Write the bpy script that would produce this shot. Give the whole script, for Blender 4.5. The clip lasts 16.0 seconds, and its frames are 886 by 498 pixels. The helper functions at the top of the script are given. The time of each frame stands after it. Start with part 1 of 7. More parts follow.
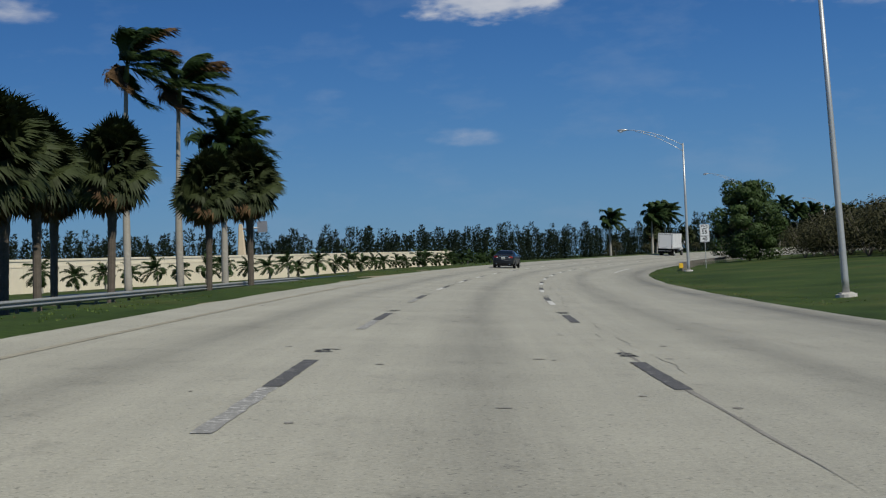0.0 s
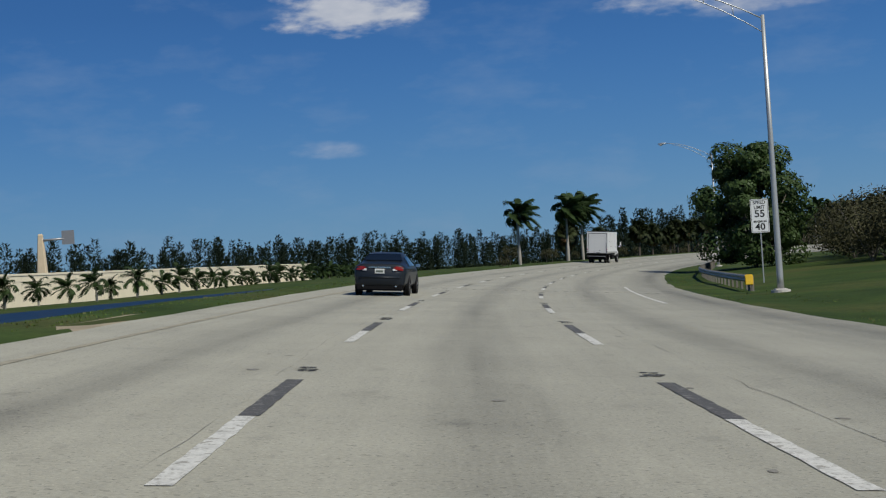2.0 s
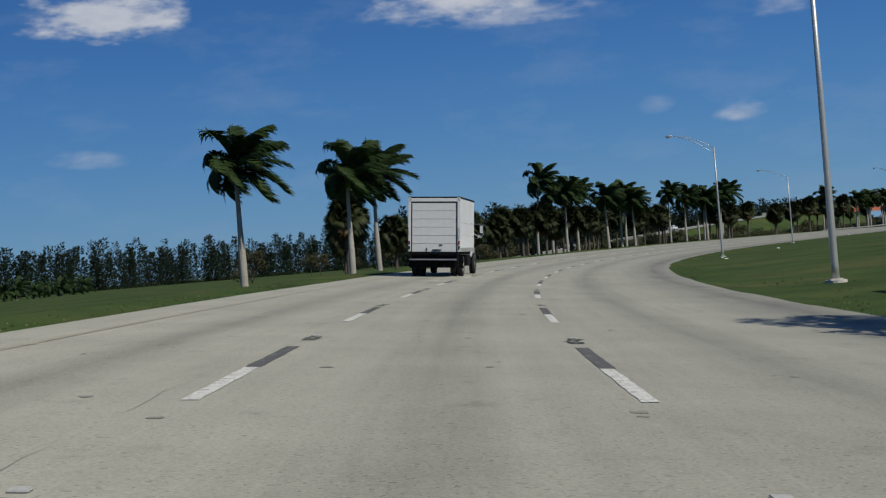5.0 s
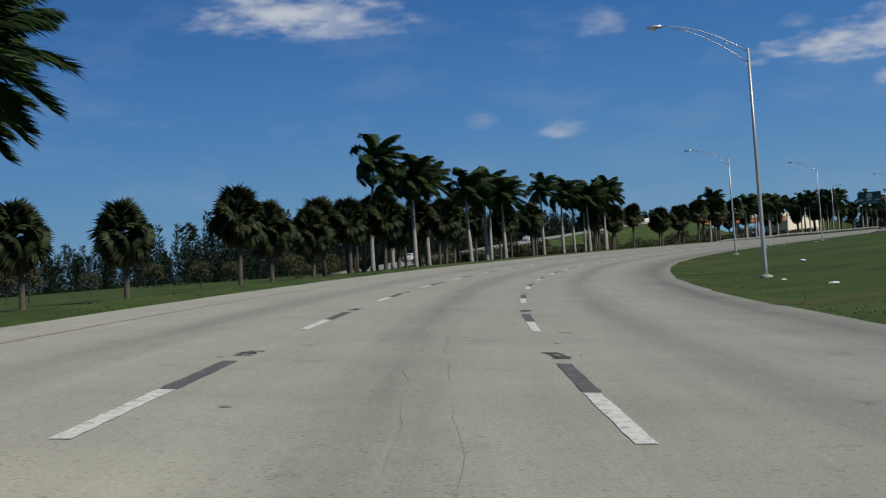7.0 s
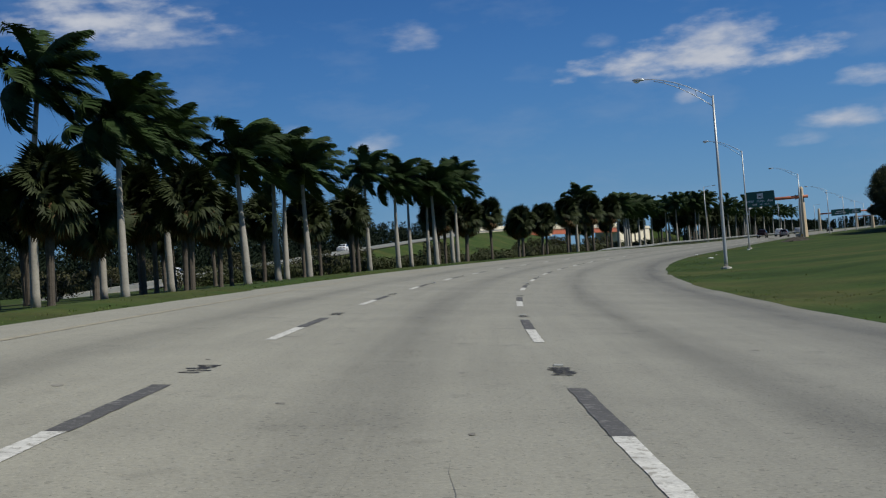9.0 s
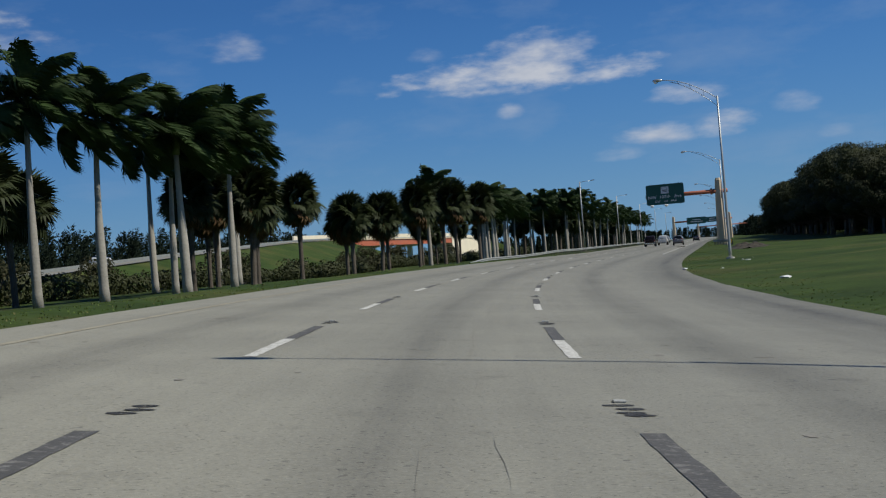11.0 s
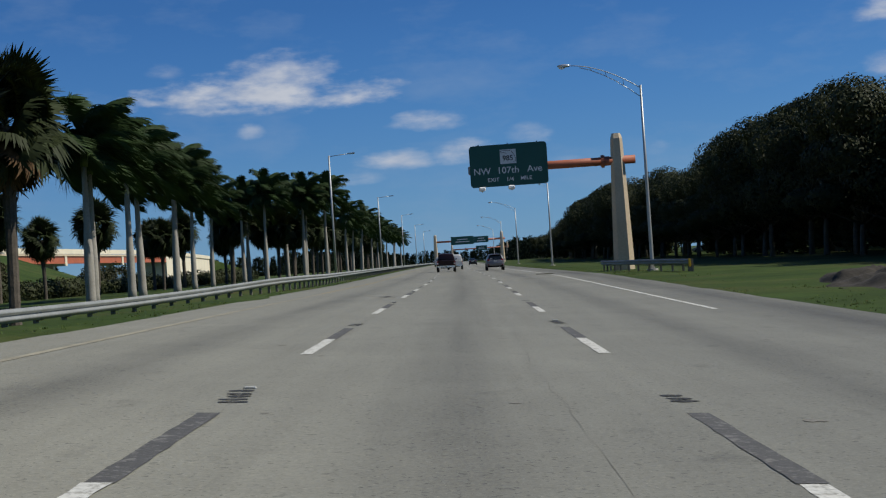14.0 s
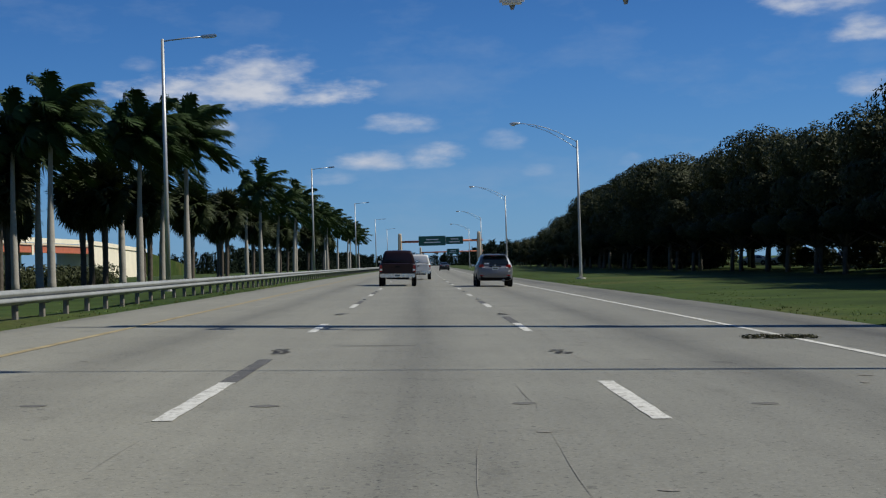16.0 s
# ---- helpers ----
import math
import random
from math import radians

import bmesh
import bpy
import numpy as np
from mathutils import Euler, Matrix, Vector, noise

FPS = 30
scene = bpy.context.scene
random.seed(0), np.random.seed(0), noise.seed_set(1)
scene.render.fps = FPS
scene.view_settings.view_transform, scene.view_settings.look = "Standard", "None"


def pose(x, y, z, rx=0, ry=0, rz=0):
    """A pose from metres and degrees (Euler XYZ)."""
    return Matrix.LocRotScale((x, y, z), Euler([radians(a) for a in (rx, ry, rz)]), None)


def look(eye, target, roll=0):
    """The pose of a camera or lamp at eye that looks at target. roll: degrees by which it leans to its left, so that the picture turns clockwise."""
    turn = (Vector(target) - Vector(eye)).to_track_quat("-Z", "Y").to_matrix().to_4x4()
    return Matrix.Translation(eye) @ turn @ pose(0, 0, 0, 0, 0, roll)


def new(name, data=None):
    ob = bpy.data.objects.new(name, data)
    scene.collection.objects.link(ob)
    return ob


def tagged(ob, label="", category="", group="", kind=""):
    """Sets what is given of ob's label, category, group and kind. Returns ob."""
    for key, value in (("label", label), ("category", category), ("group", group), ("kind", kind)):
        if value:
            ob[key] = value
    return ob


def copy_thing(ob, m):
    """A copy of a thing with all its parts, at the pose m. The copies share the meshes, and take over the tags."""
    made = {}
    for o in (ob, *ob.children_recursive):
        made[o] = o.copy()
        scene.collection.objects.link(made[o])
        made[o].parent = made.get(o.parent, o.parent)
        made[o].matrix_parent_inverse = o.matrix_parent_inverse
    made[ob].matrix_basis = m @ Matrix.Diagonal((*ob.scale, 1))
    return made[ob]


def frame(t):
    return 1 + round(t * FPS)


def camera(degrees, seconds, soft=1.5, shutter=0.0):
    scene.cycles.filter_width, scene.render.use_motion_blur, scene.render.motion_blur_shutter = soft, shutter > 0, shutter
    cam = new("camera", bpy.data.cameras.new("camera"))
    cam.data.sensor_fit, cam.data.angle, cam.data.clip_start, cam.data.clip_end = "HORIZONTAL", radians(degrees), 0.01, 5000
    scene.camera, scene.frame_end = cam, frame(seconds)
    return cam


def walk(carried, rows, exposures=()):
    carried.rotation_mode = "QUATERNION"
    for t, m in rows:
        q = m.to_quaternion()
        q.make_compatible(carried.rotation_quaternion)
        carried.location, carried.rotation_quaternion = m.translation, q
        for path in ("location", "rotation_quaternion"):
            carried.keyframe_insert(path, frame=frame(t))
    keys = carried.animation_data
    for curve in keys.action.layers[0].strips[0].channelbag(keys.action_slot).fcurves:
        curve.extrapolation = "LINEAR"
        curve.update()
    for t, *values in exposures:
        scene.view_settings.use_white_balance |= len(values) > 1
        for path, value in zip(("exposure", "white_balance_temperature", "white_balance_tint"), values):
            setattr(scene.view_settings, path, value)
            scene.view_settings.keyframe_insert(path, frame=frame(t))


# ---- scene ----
cam = camera(38.17, 16.0, soft=1.2)
PATH = [
    (0.0, (-0.15, 0.00, 1.150), (0.097, 20.000, 1.327), -2.54),
    (0.5, (0.04, 15.69, 1.162), (0.710, 35.675, 1.349), -2.74),
    (1.0, (0.66, 31.36, 1.170), (1.807, 51.324, 1.342), -3.07),
    (1.5, (1.70, 47.00, 1.174), (3.487, 66.919, 1.353), -3.42),
    (2.0, (3.20, 62.60, 1.170), (5.543, 82.458, 1.427), -3.65),
    (2.5, (5.06, 78.15, 1.167), (7.967, 97.936, 1.393), -4.01),
    (3.0, (7.37, 93.63, 1.163), (10.920, 113.315, 1.304), -4.26),
    (3.5, (10.22, 109.02, 1.156), (14.362, 128.583, 1.258), -4.58),
    (4.0, (13.62, 124.28, 1.145), (18.317, 143.719, 1.245), -4.79),
    (4.5, (17.52, 139.43, 1.133), (22.799, 158.723, 1.252), -4.74),
    (5.0, (21.92, 154.49, 1.121), (27.809, 173.597, 1.269), -4.61),
    (5.5, (26.78, 169.43, 1.111), (33.325, 188.330, 1.278), -4.45),
    (6.0, (32.10, 184.26, 1.103), (39.292, 202.921, 1.264), -4.46),
    (6.5, (37.86, 198.96, 1.098), (45.620, 217.392, 1.315), -4.43),
    (7.0, (44.10, 213.51, 1.096), (52.527, 231.642, 1.254), -4.42),
    (7.5, (50.90, 227.84, 1.088), (59.961, 245.665, 1.246), -4.41),
    (8.0, (58.20, 241.96, 1.082), (67.894, 259.452, 1.273), -4.48),
    (8.5, (65.99, 255.85, 1.082), (76.312, 272.975, 1.258), -4.52),
    (9.0, (74.29, 269.45, 1.083), (85.264, 286.168, 1.230), -4.51),
    (9.5, (83.07, 282.76, 1.086), (94.590, 299.115, 1.211), -4.68),
    (10.0, (92.32, 295.78, 1.090), (104.356, 311.751, 1.203), -4.81),
    (10.5, (102.03, 308.47, 1.093), (114.613, 324.013, 1.209), -4.81),
    (11.0, (112.21, 320.80, 1.096), (125.358, 335.870, 1.229), -4.68),
    (11.5, (122.84, 332.76, 1.100), (136.545, 347.331, 1.264), -4.46),
    (12.0, (133.90, 344.35, 1.107), (148.109, 358.430, 1.313), -4.26),
    (12.5, (145.41, 355.51, 1.112), (160.158, 369.019, 1.265), -4.19),
    (13.0, (157.28, 366.28, 1.121), (172.507, 379.250, 1.294), -4.00),
    (13.5, (169.49, 376.67, 1.134), (185.108, 389.169, 1.311), -3.88),
    (14.0, (182.05, 386.66, 1.144), (197.975, 398.748, 1.336), -3.69),
    (14.5, (194.84, 396.33, 1.147), (211.006, 408.102, 1.310), -3.21),
    (15.0, (207.79, 405.78, 1.143), (224.075, 417.398, 1.321), -2.63),
    (15.5, (220.78, 415.19, 1.141), (237.049, 426.822, 1.298), -2.14),
    (16.0, (233.76, 424.60, 1.138), (249.973, 436.312, 1.369), -1.58),
]
walk(cam, [(t, look(eye, target, roll)) for t, eye, target, roll in PATH],
     exposures=[(0.0, 0.0), (3.0, 0.0), (8.0, 0.03), (11.5, 0.06), (15.0, 0.12), (16.0, 0.2)])

# ---------------------------------------------------------------- light
SKY_EVEN = 0.95
SUN_AZ, SUN_EL = 146.0, 47.0  # degrees clockwise from +y, and above the horizon

world = bpy.data.worlds.new("sky")
scene.world = world
world.use_nodes = True
wt = world.node_tree
bg = wt.nodes["Background"]
sky = wt.nodes.new("ShaderNodeTexSky")
sky.sky_type = "NISHITA"
sky.sun_disc = False
sky.sun_elevation = radians(SUN_EL)
sky.sun_rotation = radians(SUN_AZ)
sky.air_density = 1.0
sky.dust_density = 0.25
sky.ozone_density = 5.0
bg.inputs[1].default_value = 0.050

# small fair-weather clouds: azimuth, elevation, half width, half height (degrees), density
CLOUDS = [
    (3.2, 11.3, 3.6, 1.1, 1.5), (-17.8, 11.2, 2.4, 0.6, 0.7), (2.1, 5.3, 1.7, 0.4, 0.45), (-4.2, 7.3, 1.1, 0.4, 0.3),
    (21.3, 10.4, 3.8, 0.5, 0.85), (18.9, 11.1, 4.1, 1.1, 1.2), (32.5, 9.7, 1.4, 0.6, 0.65), (30.7, 5.3, 1.4, 0.45, 0.7),
    (27.1, 5.9, 0.9, 0.35, 0.4),
]
CLOUDS += [
    (0.9, 5.4, 0.9, 0.35, 0.4), (45.0, 7.7, 5.6, 0.85, 1.2), (46.2, 8.6, 2.4, 0.8, 1.0),
    (51.1, 4.6, 1.8, 0.45, 0.8), (54.0, 4.7, 1.6, 0.5, 0.85), (52.6, 6.2, 1.9, 0.45, 0.75), (41.0, 8.9, 0.9, 0.35, 0.5),
    (44.6, 6.1, 0.6, 0.35, 0.65), (57.0, 5.3, 1.0, 0.5, 0.5), (49.2, 3.9, 1.1, 0.35, 0.5), (62.6, 4.3, 0.7, 0.3, 0.45),
    (72.8, 7.0, 1.5, 0.6, 0.7), (72.6, 9.3, 1.8, 0.6, 0.9), (70.7, 10.7, 2.9, 0.7, 0.9), (58.5, 4.0, 0.8, 0.3, 0.4),
]


def wmath(op, a, b=None):
    node = wt.nodes.new("ShaderNodeMath")
    node.operation = op
    for k, v in enumerate((a, b)):
        if v is None:
            continue
        if isinstance(v, (int, float)):
            node.inputs[k].default_value = v
        else:
            wt.links.new(v, node.inputs[k])
    return node.outputs[0]


coord = wt.nodes.new("ShaderNodeTexCoord")
sep = wt.nodes.new("ShaderNodeSeparateXYZ")
wt.links.new(coord.outputs["Generated"], sep.inputs[0])
azim = wmath("ARCTAN2", sep.outputs[0], sep.outputs[1])
elev = wmath("ARCSINE", sep.outputs[2])
flat = wt.nodes.new("ShaderNodeCombineXYZ")
wt.links.new(azim, flat.inputs[0])
wt.links.new(wmath("MULTIPLY", elev, 2.6), flat.inputs[1])


def wnoise(scale, detail, rough):
    node = wt.nodes.new("ShaderNodeTexNoise")
    node.inputs["Scale"].default_value = scale
    node.inputs["Detail"].default_value = detail
    node.inputs["Roughness"].default_value = rough
    wt.links.new(flat.outputs[0], node.inputs["Vector"])
    return node.outputs[0]


billow = wmath("ADD", wmath("MULTIPLY", wnoise(22, 5, 0.55), 1.5), wmath("MULTIPLY", wnoise(70, 3, 0.5), 0.36))
cover = None
for az, el, wa, we, dens in CLOUDS:
    du = wmath("MULTIPLY", wmath("SUBTRACT", azim, radians(az)), 1 / radians(wa * 1.45))
    dv = wmath("MULTIPLY", wmath("SUBTRACT", elev, radians(el)), 1 / radians(we * 1.95))
    # flat undersides: the fall-off is steeper below the middle
    dv = wmath("MULTIPLY", dv, wmath("ADD", wmath("MULTIPLY", wmath("LESS_THAN", dv, 0.0), 0.7), 1.0))
    r2 = wmath("ADD", wmath("MULTIPLY", du, du), wmath("MULTIPLY", dv, dv))
    m = wmath("MULTIPLY", wmath("SUBTRACT", billow, wmath("ADD", wmath("MULTIPLY", r2, 0.85), 0.42)), dens)
    cover = m if cover is None else wmath("MAXIMUM", cover, m)
ramp = wt.nodes.new("ShaderNodeMapRange")
ramp.interpolation_type = "SMOOTHSTEP"
ramp.inputs["From Min"].default_value = 0.0
ramp.inputs["From Max"].default_value = 0.82
ramp.inputs["To Max"].default_value = 0.94
wt.links.new(cover, ramp.inputs["Value"])
# faint streaks of haze low over the horizon
low = wmath("MULTIPLY", wmath("GREATER_THAN", elev, 0.0), 1.0)
haze = wt.nodes.new("ShaderNodeMapRange")
haze.inputs["From Min"].default_value = 0.5
haze.inputs["From Max"].default_value = 0.75
haze.inputs["To Max"].default_value = 0.22
wt.links.new(wnoise(9, 5, 0.6), haze.inputs["Value"])
tint = wt.nodes.new("ShaderNodeMix")
tint.data_type, tint.blend_type = "RGBA", "MULTIPLY"
tint.inputs["Factor"].default_value = 1.0
wt.links.new(sky.outputs[0], tint.inputs["A"])
tint.inputs["B"].default_value = (0.62, 0.96, 1.28, 1)
# the sky evens out sideways, as it does over flat humid land
even = wt.nodes.new("ShaderNodeValToRGB")
even.color_ramp.interpolation = "B_SPLINE"
STEPS = [(0.0, (3.5, 6.75, 10.6)), (0.09, (1.38, 4.42, 9.9)), (0.20, (0.57, 2.6, 8.2)), (0.5, (0.30, 1.1, 3.5)), (1.0, (0.22, 0.8, 2.6))]
while len(even.color_ramp.elements) < len(STEPS):
    even.color_ramp.elements.new(1.0)
for e, (at_, c) in zip(even.color_ramp.elements, STEPS):
    e.position, e.color = at_, (*(v / 12 for v in c), 1)
wt.links.new(sep.outputs[2], even.inputs[0])
gain = wt.nodes.new("ShaderNodeVectorMath")
gain.operation = "SCALE"
gain.inputs["Scale"].default_value = 12 * SKY_EVEN
wt.links.new(even.outputs[0], gain.inputs[0])
blend = wt.nodes.new("ShaderNodeMix")
blend.data_type = "RGBA"
blend.inputs["Factor"].default_value = 0.72
wt.links.new(tint.outputs["Result"], blend.inputs["A"])
wt.links.new(gain.outputs[0], blend.inputs["B"])
mix1 = wt.nodes.new("ShaderNodeMix")
mix1.data_type = "RGBA"
wt.links.new(wmath("MULTIPLY", haze.outputs[0], low), mix1.inputs["Factor"])
glow = wmath("ADD", wmath("MULTIPLY", wmath("COSINE", wmath("SUBTRACT", azim, radians(SUN_AZ))), 0.13), 1.045)
toward = wt.nodes.new("ShaderNodeVectorMath")
toward.operation = "SCALE"
wt.links.new(blend.outputs["Result"], toward.inputs[0])
wt.links.new(glow, toward.inputs["Scale"])
wt.links.new(toward.outputs[0], mix1.inputs["A"])
mix1.inputs["B"].default_value = (5.4, 7.0, 9.6, 1)
mix2 = wt.nodes.new("ShaderNodeMix")
mix2.data_type = "RGBA"
wt.links.new(ramp.outputs[0], mix2.inputs["Factor"])
wt.links.new(mix1.outputs["Result"], mix2.inputs["A"])
tone = wt.nodes.new("ShaderNodeMix")
tone.data_type = "RGBA"
tone.inputs["A"].default_value = (6.6, 7.6, 9.6, 1)
tone.inputs["B"].default_value = (12.4, 12.6, 13.2, 1)
wt.links.new(wnoise(34, 4, 0.55), tone.inputs["Factor"])
wt.links.new(tone.outputs["Result"], mix2.inputs["B"])
wt.links.new(mix2.outputs["Result"], bg.inputs[0])

sun = new("sun", bpy.data.lights.new("sun", "SUN"))
sun.data.energy = 4.1
sun.data.angle = radians(0.53)
sun.data.color = (1.0, 0.965, 0.87)
_a, _e = radians(SUN_AZ), radians(SUN_EL)
sun.matrix_world = look((0, 0, 60), (-math.sin(_a) * math.cos(_e), -math.cos(_a) * math.cos(_e), 60 - math.sin(_e)))

# ---------------------------------------------------------------- materials
def mat(name, col, rough=0.8, metal=0.0, vary=0.25, scale=3.0, fine=40.0, bump=0.0, spec=0.5, coat=0.0, random_hue=0.0, use="Object"):
    """A surface with variation at a broad and a fine scale, relief, and a shade of its own for each piece."""
    m = bpy.data.materials.new(name)
    m.use_nodes = True
    nt = m.node_tree
    b = nt.nodes["Principled BSDF"]
    b.inputs["Roughness"].default_value = rough
    b.inputs["Metallic"].default_value = metal
    b.inputs["Specular IOR Level"].default_value = spec
    b.inputs["Coat Weight"].default_value = coat
    b.inputs["Coat Roughness"].default_value = 0.06
    tc = nt.nodes.new("ShaderNodeTexCoord")
    n1 = nt.nodes.new("ShaderNodeTexNoise")
    n1.inputs["Scale"].default_value = scale
    n1.inputs["Detail"].default_value = 5
    n2 = nt.nodes.new("ShaderNodeTexNoise")
    n2.inputs["Scale"].default_value = fine
    n2.inputs["Detail"].default_value = 4
    for n in (n1, n2):
        nt.links.new(tc.outputs[use], n.inputs["Vector"])
    add = nt.nodes.new("ShaderNodeMath")
    add.operation = "ADD"
    nt.links.new(n1.outputs[0], add.inputs[0])
    nt.links.new(n2.outputs[0], add.inputs[1])
    last = add.outputs[0]
    if random_hue:
        info = nt.nodes.new("ShaderNodeObjectInfo")
        mul = nt.nodes.new("ShaderNodeMath")
        mul.operation = "MULTIPLY_ADD"
        mul.inputs[1].default_value = random_hue
        nt.links.new(info.outputs["Random"], mul.inputs[0])
        nt.links.new(last, mul.inputs[2])
        last = mul.outputs[0]
    rng = nt.nodes.new("ShaderNodeMapRange")
    rng.inputs["From Min"].default_value = 0.65
    rng.inputs["From Max"].default_value = 1.35 + random_hue
    rng.inputs["To Min"].default_value = 1 - vary
    rng.inputs["To Max"].default_value = 1 + vary
    nt.links.new(last, rng.inputs["Value"])
    hsv = nt.nodes.new("ShaderNodeHueSaturation")
    hsv.inputs["Color"].default_value = (*col, 1)
    nt.links.new(rng.outputs[0], hsv.inputs["Value"])
    nt.links.new(hsv.outputs[0], b.inputs["Base Color"])
    if bump:
        bp = nt.nodes.new("ShaderNodeBump")
        bp.inputs["Strength"].default_value = bump
        bp.inputs["Distance"].default_value = 0.02
        nt.links.new(n2.outputs[0], bp.inputs["Height"])
        nt.links.new(bp.outputs[0], b.inputs["Normal"])
    return m


def leaf_mat(name, col, rough=0.55, vary=0.5, trans=0.04, scale=1.2, hue=0.35):
    m = mat(name, col, rough, vary=vary, scale=scale, fine=9, random_hue=hue, spec=0.14)
    nt = m.node_tree
    out = nt.nodes["Material Output"]
    b = nt.nodes["Principled BSDF"]
    tr = nt.nodes.new("ShaderNodeBsdfTranslucent")
    tr.inputs["Color"].default_value = (col[0] * 1.6, col[1] * 1.7, col[2] * 0.8, 1)
    mx = nt.nodes.new("ShaderNodeMixShader")
    mx.inputs[0].default_value = trans
    nt.links.new(b.outputs[0], mx.inputs[1])
    nt.links.new(tr.outputs[0], mx.inputs[2])
    nt.links.new(mx.outputs[0], out.inputs["Surface"])
    return m


def glass_mat(name, col=(0.01, 0.012, 0.014)):
    m = bpy.data.materials.new(name)
    m.use_nodes = True
    b = m.node_tree.nodes["Principled BSDF"]
    b.inputs["Base Color"].default_value = (*col, 1)
    b.inputs["Roughness"].default_value = 0.04
    b.inputs["Specular IOR Level"].default_value = 0.6
    return m


def pavement_mat():
    """Old concrete: broad blotches, fine aggregate, oil-darkened lane middles. UV holds metres across and along."""
    m = bpy.data.materials.new("old_concrete")
    m.use_nodes = True
    nt = m.node_tree
    b = nt.nodes["Principled BSDF"]
    b.inputs["Roughness"].default_value = 0.7
    b.inputs["Diffuse Roughness"].default_value = 0.7
    b.inputs["Specular IOR Level"].default_value = 0.5
    uv = nt.nodes.new("ShaderNodeUVMap")
    uv.uv_map = "across_along"
    sp = nt.nodes.new("ShaderNodeSeparateXYZ")
    nt.links.new(uv.outputs[0], sp.inputs[0])

    def nz(scale, detail=5, rough=0.6, stretch=None):
        n = nt.nodes.new("ShaderNodeTexNoise")
        n.inputs["Scale"].default_value = scale
        n.inputs["Detail"].default_value = detail
        n.inputs["Roughness"].default_value = rough
        if stretch:
            mp = nt.nodes.new("ShaderNodeMapping")
            mp.inputs["Scale"].default_value = stretch
            nt.links.new(uv.outputs[0], mp.inputs[0])
            nt.links.new(mp.outputs[0], n.inputs["Vector"])
        else:
            nt.links.new(uv.outputs[0], n.inputs["Vector"])
        return n.outputs[0]

    def mt(op, a, b2=None, c=None):
        n = nt.nodes.new("ShaderNodeMath")
        n.operation = op
        for k, v in enumerate((a, b2, c)):
            if v is None:
                continue
            if isinstance(v, (int, float)):
                n.inputs[k].default_value = v
            else:
                nt.links.new(v, n.inputs[k])
        return n.outputs[0]

    # distance to the middle of the lane, 3.66 m lanes centred on zero
    lane = mt("ABSOLUTE", mt("SUBTRACT", mt("MODULO", mt("ADD", sp.outputs[0], 38.43), 3.66), 1.83))
    oil = mt("SUBTRACT", 1.0, mt("SMOOTH_MIN", mt("DIVIDE", lane, 0.75), 1.0, 0.3))
    oil = mt("MULTIPLY", oil, mt("MULTIPLY", nz(1.0, 4, 0.55, (1.2, 0.05, 1)), 0.50))
    streak = mt("MULTIPLY", mt("SUBTRACT", nz(1.0, 5, 0.65, (3.0, 0.09, 1)), 0.5), 0.34)
    blotch = mt("MULTIPLY", mt("SUBTRACT", nz(0.35, 6, 0.66), 0.5), 0.50)
    grit = mt("MULTIPLY", mt("SUBTRACT", nz(30, 3, 0.8), 0.5), 0.95)
    grain = mt("MULTIPLY", mt("SUBTRACT", nz(9, 4, 0.7), 0.5), 0.42)
    value = mt("SUBTRACT", mt("ADD", mt("ADD", mt("ADD", 1.0, grit), grain), mt("ADD", streak, blotch)), oil)
    # the concrete gets gradually darker between stations 180 and 440
    station_tone = nt.nodes.new("ShaderNodeMapRange")
    for k, v in (("From Min", 180), ("From Max", 440), ("To Min", 1.0), ("To Max", 0.85)):
        station_tone.inputs[k].default_value = v
    nt.links.new(sp.outputs[1], station_tone.inputs["Value"])
    value = mt("MULTIPLY", value, station_tone.outputs[0])
    # grimy shoulder outside the edge line, and dark specks of rubber
    shoulder = mt("MULTIPLY", mt("SMOOTH_MIN", mt("MAXIMUM", mt("SUBTRACT", sp.outputs[0], 5.3), 0.0), 1.0, 0.4), mt("MULTIPLY", nz(1.0, 5, 0.6, (0.5, 0.12, 1)), 0.34))
    value = mt("SUBTRACT", value, shoulder)
    # dark pits and pale stones of the aggregate, and smudges of rubber
    for scale, edge, amount in ((9, 0.66, -0.30), (24, 0.655, -0.38), (27, 0.68, 0.26), (13, 0.70, -0.34)):
        value = mt("ADD", value, mt("MULTIPLY", mt("GREATER_THAN", nz(scale, 2, 0.55), edge), amount))
    smudge = mt("MAXIMUM", mt("SUBTRACT", nz(1.0, 4, 0.6, (1.6, 1.1, 1)), 0.60), 0.0)
    value = mt("SUBTRACT", value, mt("MULTIPLY", smudge, 1.5))
    hsv = nt.nodes.new("ShaderNodeHueSaturation")
    hsv.inputs["Color"].default_value = (0.276, 0.267, 0.214, 1)
    nt.links.new(value, hsv.inputs["Value"])
    nt.links.new(hsv.outputs[0], b.inputs["Base Color"])
    bp = nt.nodes.new("ShaderNodeBump")
    bp.inputs["Strength"].default_value = 0.35
    bp.inputs["Distance"].default_value = 0.006
    nt.links.new(nz(60, 3, 0.7), bp.inputs["Height"])
    nt.links.new(bp.outputs[0], b.inputs["Normal"])
    return m


